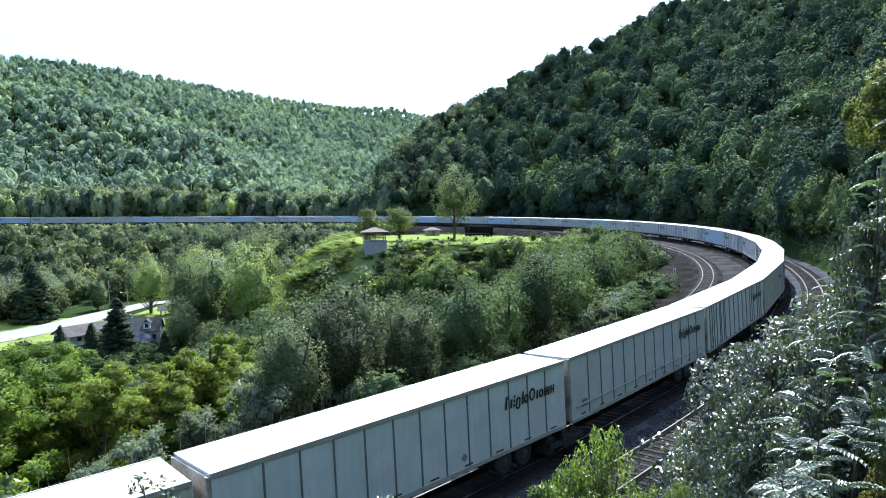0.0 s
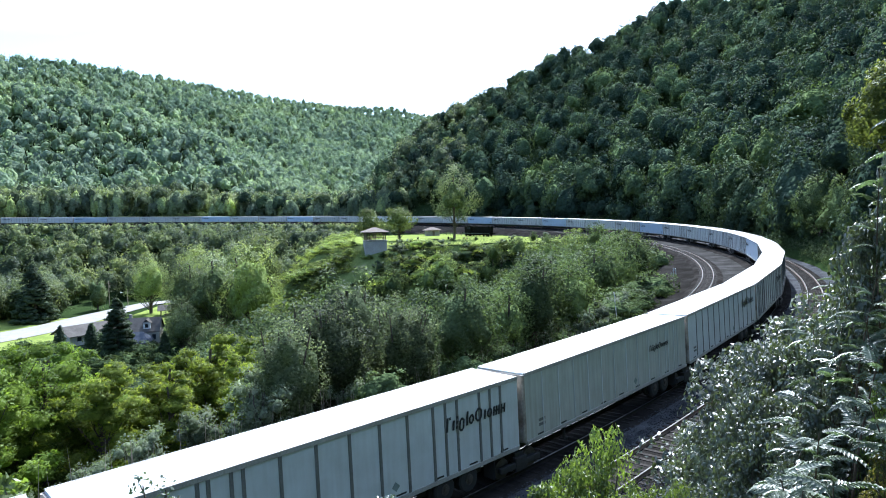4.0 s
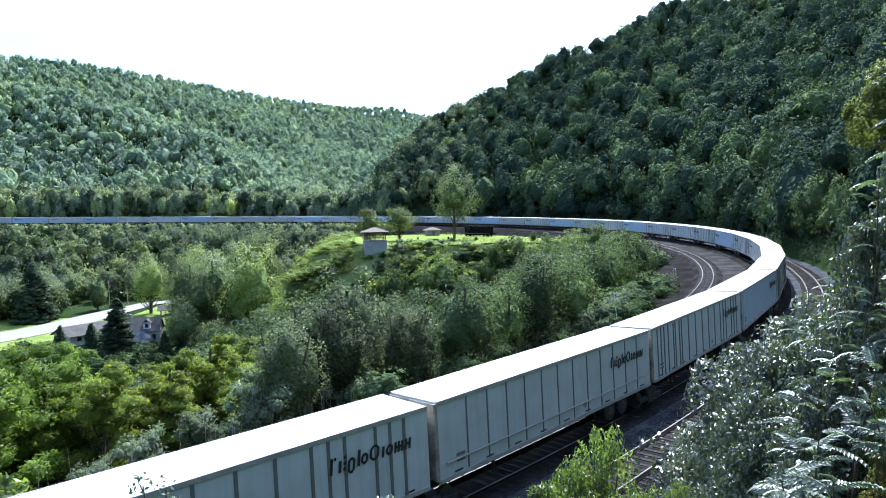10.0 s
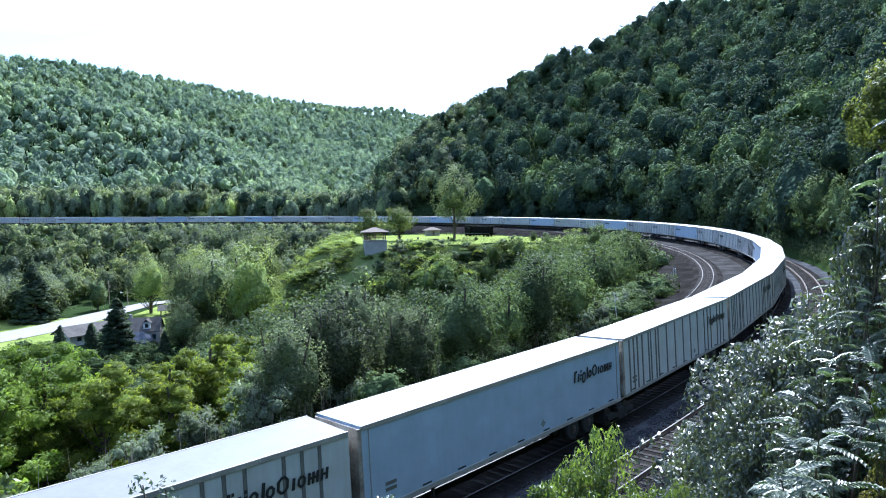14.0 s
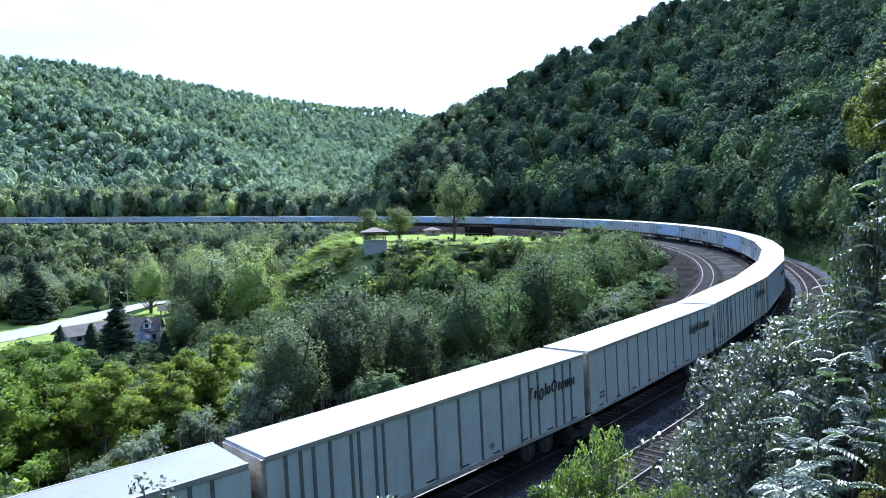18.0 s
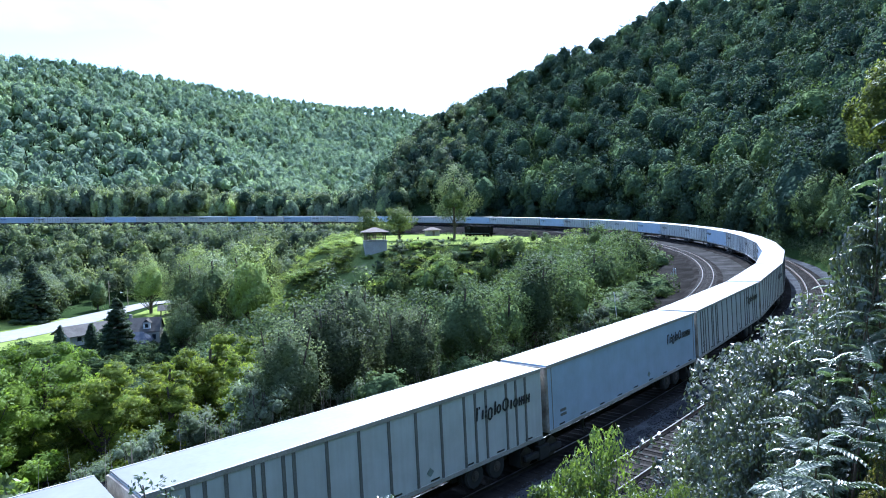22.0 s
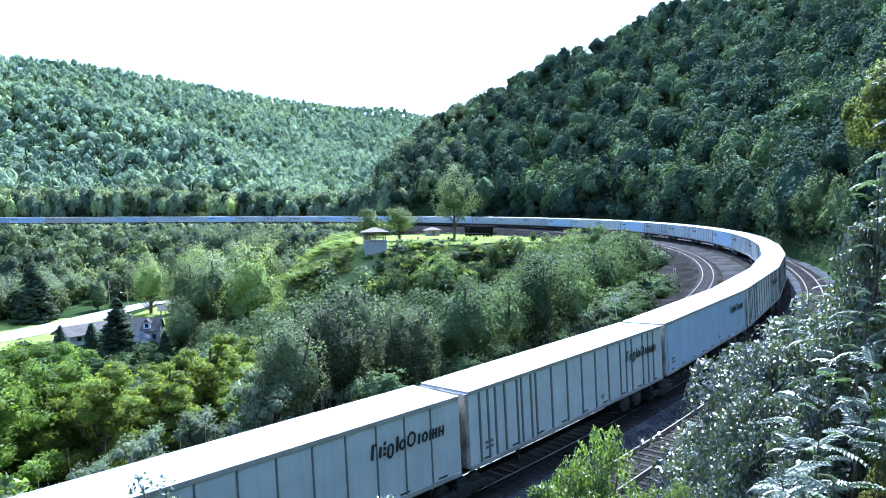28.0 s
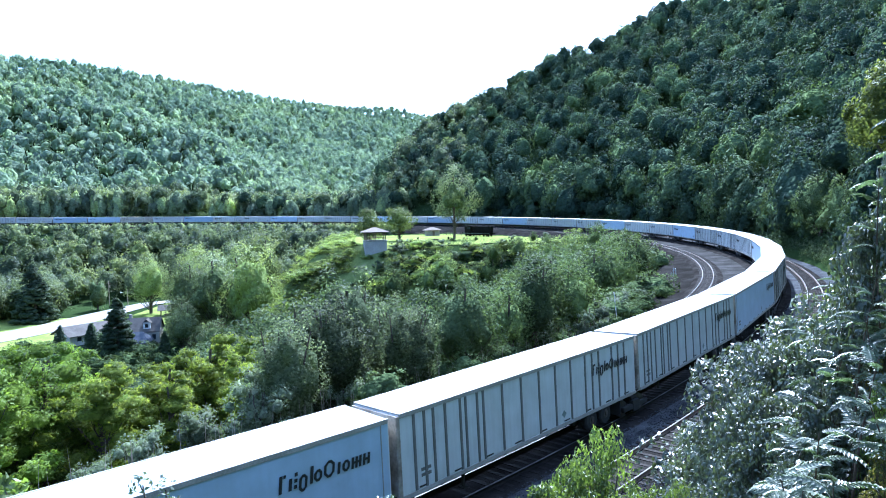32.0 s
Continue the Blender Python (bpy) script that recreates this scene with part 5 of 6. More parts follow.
def make_undergrowth():
    rng = np.random.default_rng(41)
    # inside the bend, under the trees
    s, d = rng.uniform(-25, 250, 1500), 14.8 + 60 * rng.random(1500) ** 1.6
    p = on_track(s, -d, 0)
    k = (p[:, 1] > 12) & (np.hypot(p[:, 0], p[:, 1]) < 210)
    undergrowth("undergrowth", p[k, 0], p[k, 1], 1.4, 0.3, M_LEAF_MID, "low green undergrowth on the slope inside the bend", 42, 56)
    # the cut bank outside the bend
    s, d = rng.uniform(34, 640, 2100), 9.2 + 8 * rng.random(2100) ** 1.2
    p = on_track(s, d, 0)
    undergrowth("bank_growth", p[:, 0], p[:, 1], 2.0, 0.48, M_LEAF_DARK, "leafy green growth along the cut bank", 43, 42)
    s, d = np.concatenate([rng.uniform(430, 650, 700), rng.uniform(60, 430, 700)]), 13 + 17 * rng.random(1400)
    p = on_track(s, d, 0)
    undergrowth("bank_growth", p[:, 0], p[:, 1], 2.6, 0.6, M_LEAF_DARK, "dark green growth under the trees beyond the track", 47, 36)
    s, d = rng.uniform(58, 150, 760), 9.0 + 5.0 * rng.random(760)
    p = on_track(s, d, 0)
    undergrowth("bank_growth", p[:, 0], p[:, 1], 1.1, 0.34, M_LEAF_DARK, "bushy green growth beside the outer track", 48, 40)
    # the bank below the camera
    s, d = rng.uniform(-6, 40, 420), 9.3 + 8.5 * rng.random(420)
    p = on_track(s, d, 0)
    r = np.hypot(p[:, 0], p[:, 1])
    k = (r > 4.5) & (r < 32)
    undergrowth("bank_growth", p[k, 0], p[k, 1], 0.55, 0.12, M_SCRUB, "weeds and grass on the steep bank", 44, 60)
    # the open slope beside the park
    a, q = rng.uniform(2.3, 5.3, 1900), rng.uniform(1.0, 1.75, 1900)
    x, y = 4 + 56 * q * np.cos(a), 238 + 46 * q * np.sin(a)
    x, y = np.concatenate([x, rng.uniform(-58, -16, 2300)]), np.concatenate([y, rng.uniform(156, 194, 2300)])
    k = (np.hypot(x + 28, y - 182) > 5) & (np.hypot(x + 22, y - 190) > 5) & (np.hypot(x + 20.7, y - 195) > 5.5)
    x, y = x[k], y[k]
    undergrowth("slope_growth", x, y, 1.35, 0.38, M_BRUSH, "bright green brush on the open slope below the park", 45, 34, 0.7)


make_undergrowth()


def make_stalks():
    rng = np.random.default_rng(46)
    root = tagged(new("dry_stalks"), "dry upright weed stalks beside the track", "weeds", kind="stuff")
    chunks = []
    for i in range(230):
        x, y, _ = on_track(rng.uniform(-14, 60), -12.4 - 2.2 * rng.random(), 0)
        z = float(land(x, y)[0])
        h = rng.uniform(1.2, 2.9)
        lean = rng.normal(0, 0.06, 2) * h
        zz = np.linspace(0, 1, 4)
        path = np.stack([x + lean[0] * zz ** 2, y + lean[1] * zz ** 2, z + h * zz], -1)
        chunks.append(tube(path, 0.022 * (1.15 - zz), 4))
    v, q = merge(chunks)
    link_mesh("stalk", mesh_arrays("stalk", v, q), M_STALK, root)


make_stalks()


# ---------------------------------------------------------------- plants on the bank by the camera
def sumac_leaf(seed, length=0.46, pairs=11):
    """A feathered leaf: a drooping rib with pairs of narrow folded leaflets, along +x from the origin."""
    rng = np.random.default_rng(seed)
    t = np.linspace(0, 1, 9)
    rib = np.stack([length * t, 0.03 * np.sin(t * 3 + seed), 0.10 * length * np.sin(t * 2.2) - 0.42 * length * t ** 2.2], -1)
    rv, rq = tube(rib, 0.0035 * (1.2 - t), 4)
    verts, tris, n = [rv], [], len(rv)
    quads = [rq]
    for i in range(pairs):
        u = 0.16 + 0.84 * i / (pairs - 1)
        p = np.array([np.interp(u, t, rib[:, k]) for k in range(3)])
        ll = 0.115 * math.sin(math.pi * (0.22 + 0.70 * u)) * rng.uniform(0.9, 1.1) * length / 0.46
        for side in (-1, 1):
            a = side * (1.15 + rng.normal(0, 0.08) - 0.35 * u)
            d = np.array([math.cos(a), math.sin(a), -0.22 + rng.normal(0, 0.08)])
            w = np.array([-math.sin(a), math.cos(a), 0]) * 0.023 * length / 0.46
            fold = np.array([0, 0, 0.006])
            verts.append(np.array([p, p + d * ll * 0.4 + w + fold, p + d * ll + np.array([0, 0, -0.02]), p + d * ll * 0.4 - w + fold, p + d * ll * 0.45 - fold]))
            quads.append(np.array([[n, n + 4, n + 2, n + 1], [n, n + 3, n + 2, n + 4]]))
            n += 5
    return mesh_arrays("sumac_leaf", np.concatenate(verts), np.concatenate(quads))


SUMAC_LEAVES = [sumac_leaf(i, 0.33 + 0.035 * i, 11 + i % 3) for i in range(5)]
for _m in SUMAC_LEAVES:
    _m.materials.append(M_SUMAC)
M_TWIG = mat_rough("brown_twig", [(0.07, 0.05, 0.035), (0.13, 0.095, 0.07)], 4.0, 30.0, 0.85, 0.4, 0.004)
M_SEED = mat_plain("dark_red_seed_head", (0.022, 0.008, 0.008), 0.9)


def sumac(x, y, z, rng, leaves=20):
    gx, gy = x + rng.uniform(-0.3, 0.3) + 0.55 * max(z - 10.3, 0), y + rng.uniform(-0.2, 0.4)
    g = float(land(gx, gy)[0]) - 0.1
    root = tagged(new("sumac_shrub"), "sumac shrub with long feathered glossy leaves", "shrub", "sumacs on the bank")
    root.location = (gx, gy, g)
    head = np.array([x - gx, y - gy, max(z - g, 0.5)])
    t = np.linspace(0, 1, 8)[:, None]
    path = head * t + np.array([0.18, -0.12, 0]) * np.sin(t * math.pi) * rng.uniform(-1, 1)
    v, q = tube(path, 0.017 * (1.25 - t[:, 0]), 6)
    link_mesh("stem", mesh_arrays("stem", v, q, smooth_shade=True), M_TWIG, root)
    for i in range(leaves):
        u = 1.0 - 0.055 * (i % 5) * rng.uniform(0.4, 1.0) - (0.12 if i > 9 else 0.0)
        p = np.array([np.interp(u, t[:, 0], path[:, k]) for k in range(3)])
        ob = link_mesh("leaf", SUMAC_LEAVES[int(rng.integers(5))], None, root)
        ob.matrix_local = Matrix.Translation(p) @ Matrix.Rotation(i * 2.4 + rng.normal(0, 0.25), 4, "Z") @ Matrix.Rotation(-rng.uniform(-0.15, 0.75), 4, "Y") @ Matrix.Rotation(rng.normal(0, 0.25), 4, "X") @ Matrix.Scale(rng.uniform(0.5, 0.82), 4)
    if rng.random() < 0.08:
        bm = bmesh.new()
        bmesh.ops.create_icosphere(bm, subdivisions=2, radius=0.04, matrix=Matrix.Translation(head + np.array([0, 0, 0.09])) @ Matrix.Diagonal((0.7, 0.7, 1.7, 1)))
        for vv in bm.verts:
            vv.co += Vector(rng.normal(0, 0.006, 3))
        part("seed_head", bm, M_SEED, root, "dark red upright seed head")
    return root


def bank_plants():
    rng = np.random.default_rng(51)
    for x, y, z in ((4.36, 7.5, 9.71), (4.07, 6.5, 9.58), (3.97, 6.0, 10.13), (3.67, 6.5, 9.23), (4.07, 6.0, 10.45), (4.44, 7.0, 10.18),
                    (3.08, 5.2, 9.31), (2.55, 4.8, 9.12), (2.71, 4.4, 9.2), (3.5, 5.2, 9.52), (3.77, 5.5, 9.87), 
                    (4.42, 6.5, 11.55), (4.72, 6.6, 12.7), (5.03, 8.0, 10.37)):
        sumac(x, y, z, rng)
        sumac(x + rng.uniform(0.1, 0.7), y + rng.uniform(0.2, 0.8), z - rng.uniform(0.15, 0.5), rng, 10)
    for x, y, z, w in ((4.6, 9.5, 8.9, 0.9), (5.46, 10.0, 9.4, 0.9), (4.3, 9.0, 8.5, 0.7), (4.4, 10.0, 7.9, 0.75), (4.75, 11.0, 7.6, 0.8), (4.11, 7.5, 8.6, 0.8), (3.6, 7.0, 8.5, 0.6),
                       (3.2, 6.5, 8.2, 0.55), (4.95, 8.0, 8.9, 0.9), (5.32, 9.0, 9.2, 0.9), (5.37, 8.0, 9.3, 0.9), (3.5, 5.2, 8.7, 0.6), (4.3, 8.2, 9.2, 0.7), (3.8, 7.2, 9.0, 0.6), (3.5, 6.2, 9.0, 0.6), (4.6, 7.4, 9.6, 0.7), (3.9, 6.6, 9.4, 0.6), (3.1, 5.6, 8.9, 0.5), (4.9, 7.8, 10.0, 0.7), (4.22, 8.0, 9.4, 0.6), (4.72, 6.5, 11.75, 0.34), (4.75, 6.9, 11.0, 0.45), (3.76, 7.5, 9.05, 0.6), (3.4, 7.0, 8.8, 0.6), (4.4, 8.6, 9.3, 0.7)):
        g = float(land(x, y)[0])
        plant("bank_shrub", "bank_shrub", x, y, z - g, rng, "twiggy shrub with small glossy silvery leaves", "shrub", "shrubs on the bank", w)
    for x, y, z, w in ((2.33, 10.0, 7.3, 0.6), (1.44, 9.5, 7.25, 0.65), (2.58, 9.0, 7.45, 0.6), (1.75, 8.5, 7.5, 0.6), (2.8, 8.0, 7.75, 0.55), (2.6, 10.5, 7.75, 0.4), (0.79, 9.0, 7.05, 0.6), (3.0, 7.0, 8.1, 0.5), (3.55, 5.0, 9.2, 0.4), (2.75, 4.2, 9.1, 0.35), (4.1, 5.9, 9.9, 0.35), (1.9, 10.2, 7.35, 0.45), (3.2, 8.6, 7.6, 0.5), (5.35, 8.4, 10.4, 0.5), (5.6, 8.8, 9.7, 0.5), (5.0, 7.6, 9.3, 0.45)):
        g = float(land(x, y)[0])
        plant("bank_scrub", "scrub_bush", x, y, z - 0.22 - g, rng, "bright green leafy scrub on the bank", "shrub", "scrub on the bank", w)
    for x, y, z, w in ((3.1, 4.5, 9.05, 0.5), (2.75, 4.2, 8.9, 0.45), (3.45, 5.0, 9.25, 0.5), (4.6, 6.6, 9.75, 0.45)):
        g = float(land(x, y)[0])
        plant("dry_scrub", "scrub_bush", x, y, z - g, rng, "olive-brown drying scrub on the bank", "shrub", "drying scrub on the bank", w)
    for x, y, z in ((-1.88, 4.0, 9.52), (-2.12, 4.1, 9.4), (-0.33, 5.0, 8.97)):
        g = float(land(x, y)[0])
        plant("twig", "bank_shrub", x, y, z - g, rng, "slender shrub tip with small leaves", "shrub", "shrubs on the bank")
    for i in range(48):
        p = on_track(rng.uniform(58, 330), rng.uniform(10.4, 15.5), 0)
        u = rng.random()
        plant("broadleaf", "bank_bush", p[0], p[1], rng.uniform(1.8, 4.0), rng, "bushy young tree on the cut bank", "bush", "bushes on the cut bank", 1.7, coarse=0)
    plant("edge_tree", "locust_tree", 14.8, 20.0, 11.2, rng, "yellow-green feathery-leaved tree at the edge of the bank", "tree", coarse=99)
    for along, out, h, w in ((122, 11.6, 13.5, 1.0), (111, 12.0, 10.5, 1.05), (131, 21.0, 15.0, 0.95), (140, 12.5, 9.0, 1.1), (150, 13.0, 11.0, 1.1), (101, 12.5, 9.0, 1.1)):
        p = on_track(along, out, 0)
        plant("wayside_tree", "broadleaf_tree", p[0], p[1], h, rng, "rounded leafy tree beside the outer track", "tree", "trees beside the outer track", w, coarse=300)
    # large-leaved weeds beyond the train
    for x, y, z in ((-11.9, 17.0, 4.5), (-11.3, 17.3, 4.25), (-12.6, 17.6, 4.4)):
        g = float(land(x, y)[0])
        plant("weed", "tall_weed", x, y, z - g, rng, "tall weed with large bright green leaves", "weed", "tall weeds by the line")


plant_kind("edge_tree", M_LEAF_LOCUST, [dict(crown_r=1.75)], height=11.0, clumps=30, per=330, leaf=(0.15, 0.08), base=0.64, droop=0.3, domed=True, core=0.72, depth=(0.6, 1.1))
plant_kind("wayside_tree", M_LEAF_MID, [dict(crown_r=5.4), dict(crown_r=5.0)], height=14.0, clumps=30, per=130, leaf=(0.42, 0.3), base=0.0, domed=True, core=0.8)
plant_kind("weed", M_SCRUB, [dict(crown_r=0.8), dict(crown_r=0.7)], height=3.0, clumps=21, per=14, leaf=(0.24, 0.075), base=0.4, stems=3, core=0.05, limbed=True)
plant_kind("bank_shrub", M_GLOSSY, [dict(crown_r=0.95), dict(crown_r=1.1)], height=2.6, clumps=70, per=115, leaf=(0.07, 0.04), base=0.08, shape="bush", stems=6, flat=0.9, core=0.12)
plant_kind("bank_scrub", M_SCRUB, [dict(crown_r=1.2), dict(crown_r=1.0, shape="tall")], height=3.4, clumps=56, per=75, leaf=(0.11, 0.045), base=0.1, stems=4, flat=0.9, core=0.12)
plant_kind("dry_scrub", M_DRY_SCRUB, [dict(crown_r=1.2), dict(crown_r=1.0)], height=3.0, clumps=56, per=75, leaf=(0.075, 0.034), base=0.1, stems=4, flat=0.9, core=0.12)
plant_kind("twig", M_SUMAC, [dict(crown_r=0.3)], height=4.6, clumps=16, per=20, leaf=(0.034, 0.02), base=0.87, stems=3, core=0.02)
bank_plants()


# ---------------------------------------------------------------- the park inside the bend
def ellipse(cx, cy, a, b, e0=0.0, e1=1.0, extra=None):
    def inside(x, y):
        e = np.hypot((x - cx) / a, (y - cy) / b) + 0.02 * np.sin(x * 0.5) + 0.02 * np.sin(y * 0.37)
        k = (e >= e0) & (e < e1)
        return k if extra is None else k & extra(x, y)
    return (cx - a * e1, cx + a * e1, cy - b * e1, cy + b * e1, inside)


drape("park_lawn", ellipse(4, 238, 56, 46, 0, 1.04, lambda x, y: (nearest(x, y)[1] < -18) & (park_edge(x, y) < 1.03)), M_GRASS, "mown bright green park lawn", "lawn", 0.1)
drape("slope_meadow", ellipse(4, 238, 56, 46, 0.3, 1.5, lambda x, y: (park_edge(x, y) >= 1.03) & (park_edge(x, y) < 1.6) & (x < -9 + 4 * np.sin(y * 0.4)) & (y < 270) & (nearest(x, y)[1] < -18)), M_ROUGH_GRASS, "rough bright grass on the slope below the park", "meadow", 0.12)

M_STONE = mat_rough("grey_stonework", [(0.28, 0.26, 0.23), (0.38, 0.35, 0.31)], 0.6, 5.0, 0.9, 0.5, 0.03)
M_CONCRETE = mat_rough("pale_concrete", [(0.36, 0.34, 0.31), (0.46, 0.44, 0.4)], 0.5, 5.0, 0.85, 0.3, 0.02)
M_SHINGLE = mat_rough("brown_shingles", [(0.14, 0.11, 0.09), (0.22, 0.18, 0.15)], 1.0, 8.0, 0.85, 0.4, 0.02)
M_WOOD = mat_rough("weathered_brown_wood", [(0.12, 0.085, 0.06), (0.2, 0.15, 0.11)], 1.5, 20.0, 0.8, 0.3, 0.01)
M_CREAM = mat_rough("cream_wall", [(0.5, 0.47, 0.4), (0.6, 0.57, 0.5)], 0.6, 8.0, 0.85, 0.2, 0.01)
M_GREY_ROOF = mat_rough("grey_roofing", [(0.095, 0.088, 0.08), (0.145, 0.135, 0.122)], 0.7, 8.0, 0.95, 0.3, 0.01)
M_BLUE_ROOF = mat_rough("slate_blue_roofing", [(0.08, 0.09, 0.115), (0.13, 0.142, 0.17)], 0.7, 8.0, 0.9, 0.3, 0.01)
M_WHITE = mat_plain("white_paint", (0.75, 0.75, 0.74), 0.6)
M_GLASS = mat_plain("dark_window_glass", (0.03, 0.035, 0.04), 0.08)
M_BLACK = mat_rough("black_engine_paint", [(0.004, 0.004, 0.004), (0.009, 0.0085, 0.008)], 0.8, 10.0, 0.82, 0.2, 0.01)


def pyramid(bm, cx, cy, half_x, half_y, z0, z1, ridge=0.0, thick=0.12):
    base = [bm.verts.new((cx + sx * half_x, cy + sy * half_y, z0)) for sx, sy in ((-1, -1), (1, -1), (1, 1), (-1, 1))]
    low = [bm.verts.new((v.co.x, v.co.y, z0 - thick)) for v in base]
    if ridge > 0:
        t0, t1 = bm.verts.new((cx - ridge, cy, z1)), bm.verts.new((cx + ridge, cy, z1))
        for f in ((base[0], base[1], t1, t0), (base[1], base[2], t1), (base[2], base[3], t0, t1), (base[3], base[0], t0)):
            bm.faces.new(f)
    else:
        t = bm.verts.new((cx, cy, z1))
        for i in range(4):
            bm.faces.new((base[i], base[(i + 1) % 4], t))
    for i in range(4):
        bm.faces.new((low[i], low[(i + 1) % 4], base[(i + 1) % 4], base[i]))
    bm.faces.new(low[::-1])


def gazebo(x, y, z):
    root = tagged(new("gazebo"), "open wooden gazebo with hipped roof on a stone base", "gazebo")
    root.matrix_world = pose(x, y, z, 0, 0, 12)
    bm = box_bm(-3.3, 3.3, -3.0, 3.0, -4.6, 0.0, bevel=0.08)
    part("stone_base", bm, M_CONCRETE, root, "pale stone base")
    part("deck", box_bm(-3.5, 3.5, -3.2, 3.2, 0.0, 0.16, bevel=0.03), M_CONCRETE, root)
    for px in (-2.9, 0.0, 2.9):
        for py in (-2.6, 2.6):
            part("post", box_bm(px - 0.16, px + 0.16, py - 0.16, py + 0.16, 0.16, 2.6, bevel=0.02), M_WOOD, root)
    for py in (-2.75, 2.75):
        part("beam", box_bm(-3.2, 3.2, py - 0.1, py + 0.1, 2.35, 2.62), M_WOOD, root)
        part("railing", box_bm(-2.9, 2.9, py - 0.05, py + 0.05, 0.9, 1.02), M_WOOD, root)
    for i in range(9):
        part("baluster", box_bm(-2.7 + i * 0.67, -2.62 + i * 0.67, -2.79, -2.71, 0.16, 0.9), M_WOOD, root)
    bm = bmesh.new()
    pyramid(bm, 0, 0, 4.1, 3.7, 2.72, 4.05, 0.5)
    part("roof", bm, M_SHINGLE, root, "brown shingled hip roof")


gazebo(-20.7, 195.0, 3.0)


def hut(x, y):
    z = float(land(x, y)[0])
    root = tagged(new("park_hut"), "small stone park hut with low hipped roof", "hut")
    root.matrix_world = pose(x, y, z, 0, 0, 20)
    part("wall", box_bm(-2.6, 2.6, -1.9, 1.9, -0.2, 2.3, bevel=0.04), M_STONE, root)
    bm = bmesh.new()
    pyramid(bm, 0, 0, 3.5, 2.7, 2.4, 3.6, 0.8)
    part("roof", bm, M_SHINGLE, root)
    part("door", box_bm(-0.5, 0.5, -1.94, -1.88, 0.0, 2.0), M_WOOD, root)


hut(-4.4, 268.0)


def locomotive(x, y, heading):
    z = float(land(x, y)[0]) + 0.1
    root = tagged(new("display_locomotive"), "black diesel locomotive on display in the park", "locomotive")
    root.matrix_world = pose(x, y, z, 0, 0, heading)
    part("frame", box_bm(-8.3, 8.3, -1.5, 1.5, 1.0, 1.45, bevel=0.05), M_BLACK, root)
    part("long_hood", box_bm(-7.4, 3.0, -0.95, 0.95, 1.45, 4.0, bevel=0.12), M_BLACK, root)
    part("short_hood", box_bm(5.2, 7.4, -0.95, 0.95, 1.45, 3.95, bevel=0.12), M_BLACK, root)
    cab = part("cab", box_bm(3.0, 5.2, -1.5, 1.5, 1.45, 4.3, bevel=0.1), M_BLACK, root)
    for side in (-1, 1):
        for cx in (3.6, 4.6):
            part("window", box_bm(cx - 0.35, cx + 0.35, side * 1.5 - 0.02, side * 1.5 + 0.02, 2.9, 3.7), M_GLASS, cab)
        for i in range(9):
            px = -7.8 + i * 1.2
            part("handrail_post", box_bm(px - 0.025, px + 0.025, side * 1.42 - 0.025, side * 1.42 + 0.025, 1.45, 2.5), M_BLACK, root)
        part("handrail", box_bm(-7.8, 2.9, side * 1.42 - 0.025, side * 1.42 + 0.025, 2.45, 2.5), M_BLACK, root)
        part("stripe", box_bm(-8.3, 8.3, side * 1.5 - 0.01, side * 1.5 + 0.012, 1.1, 1.2), M_PLACARD, root)
    for px in (-6.0, -3.5, -1.2, 1.2):
        bm = bmesh.new()
        cyl(bm, (px, 0, 3.98), (px, 0, 4.16), 0.55, n=16)
        part("fan", bm, M_BLACK, root)
    part("fuel_tank", box_bm(-2.0, 2.0, -1.2, 1.2, 0.35, 1.0, bevel=0.15), M_BLACK, root)
    for bx in (-5.2, 5.2):
        truck = part("truck", box_bm(bx - 1.9, bx + 1.9, -1.15, 1.15, 0.45, 0.95, bevel=0.08), M_BLACK, root)
        for wx in (bx - 1.35, bx + 1.35):
            for side in (-0.76, 0.76):
                bm = bmesh.new()
                cyl(bm, (wx, side - 0.07, 0.5), (wx, side + 0.07, 0.5), 0.5, n=20)
                part("wheel", bm, M_BLACK, truck)


locomotive(14.0, 250.0, 128)


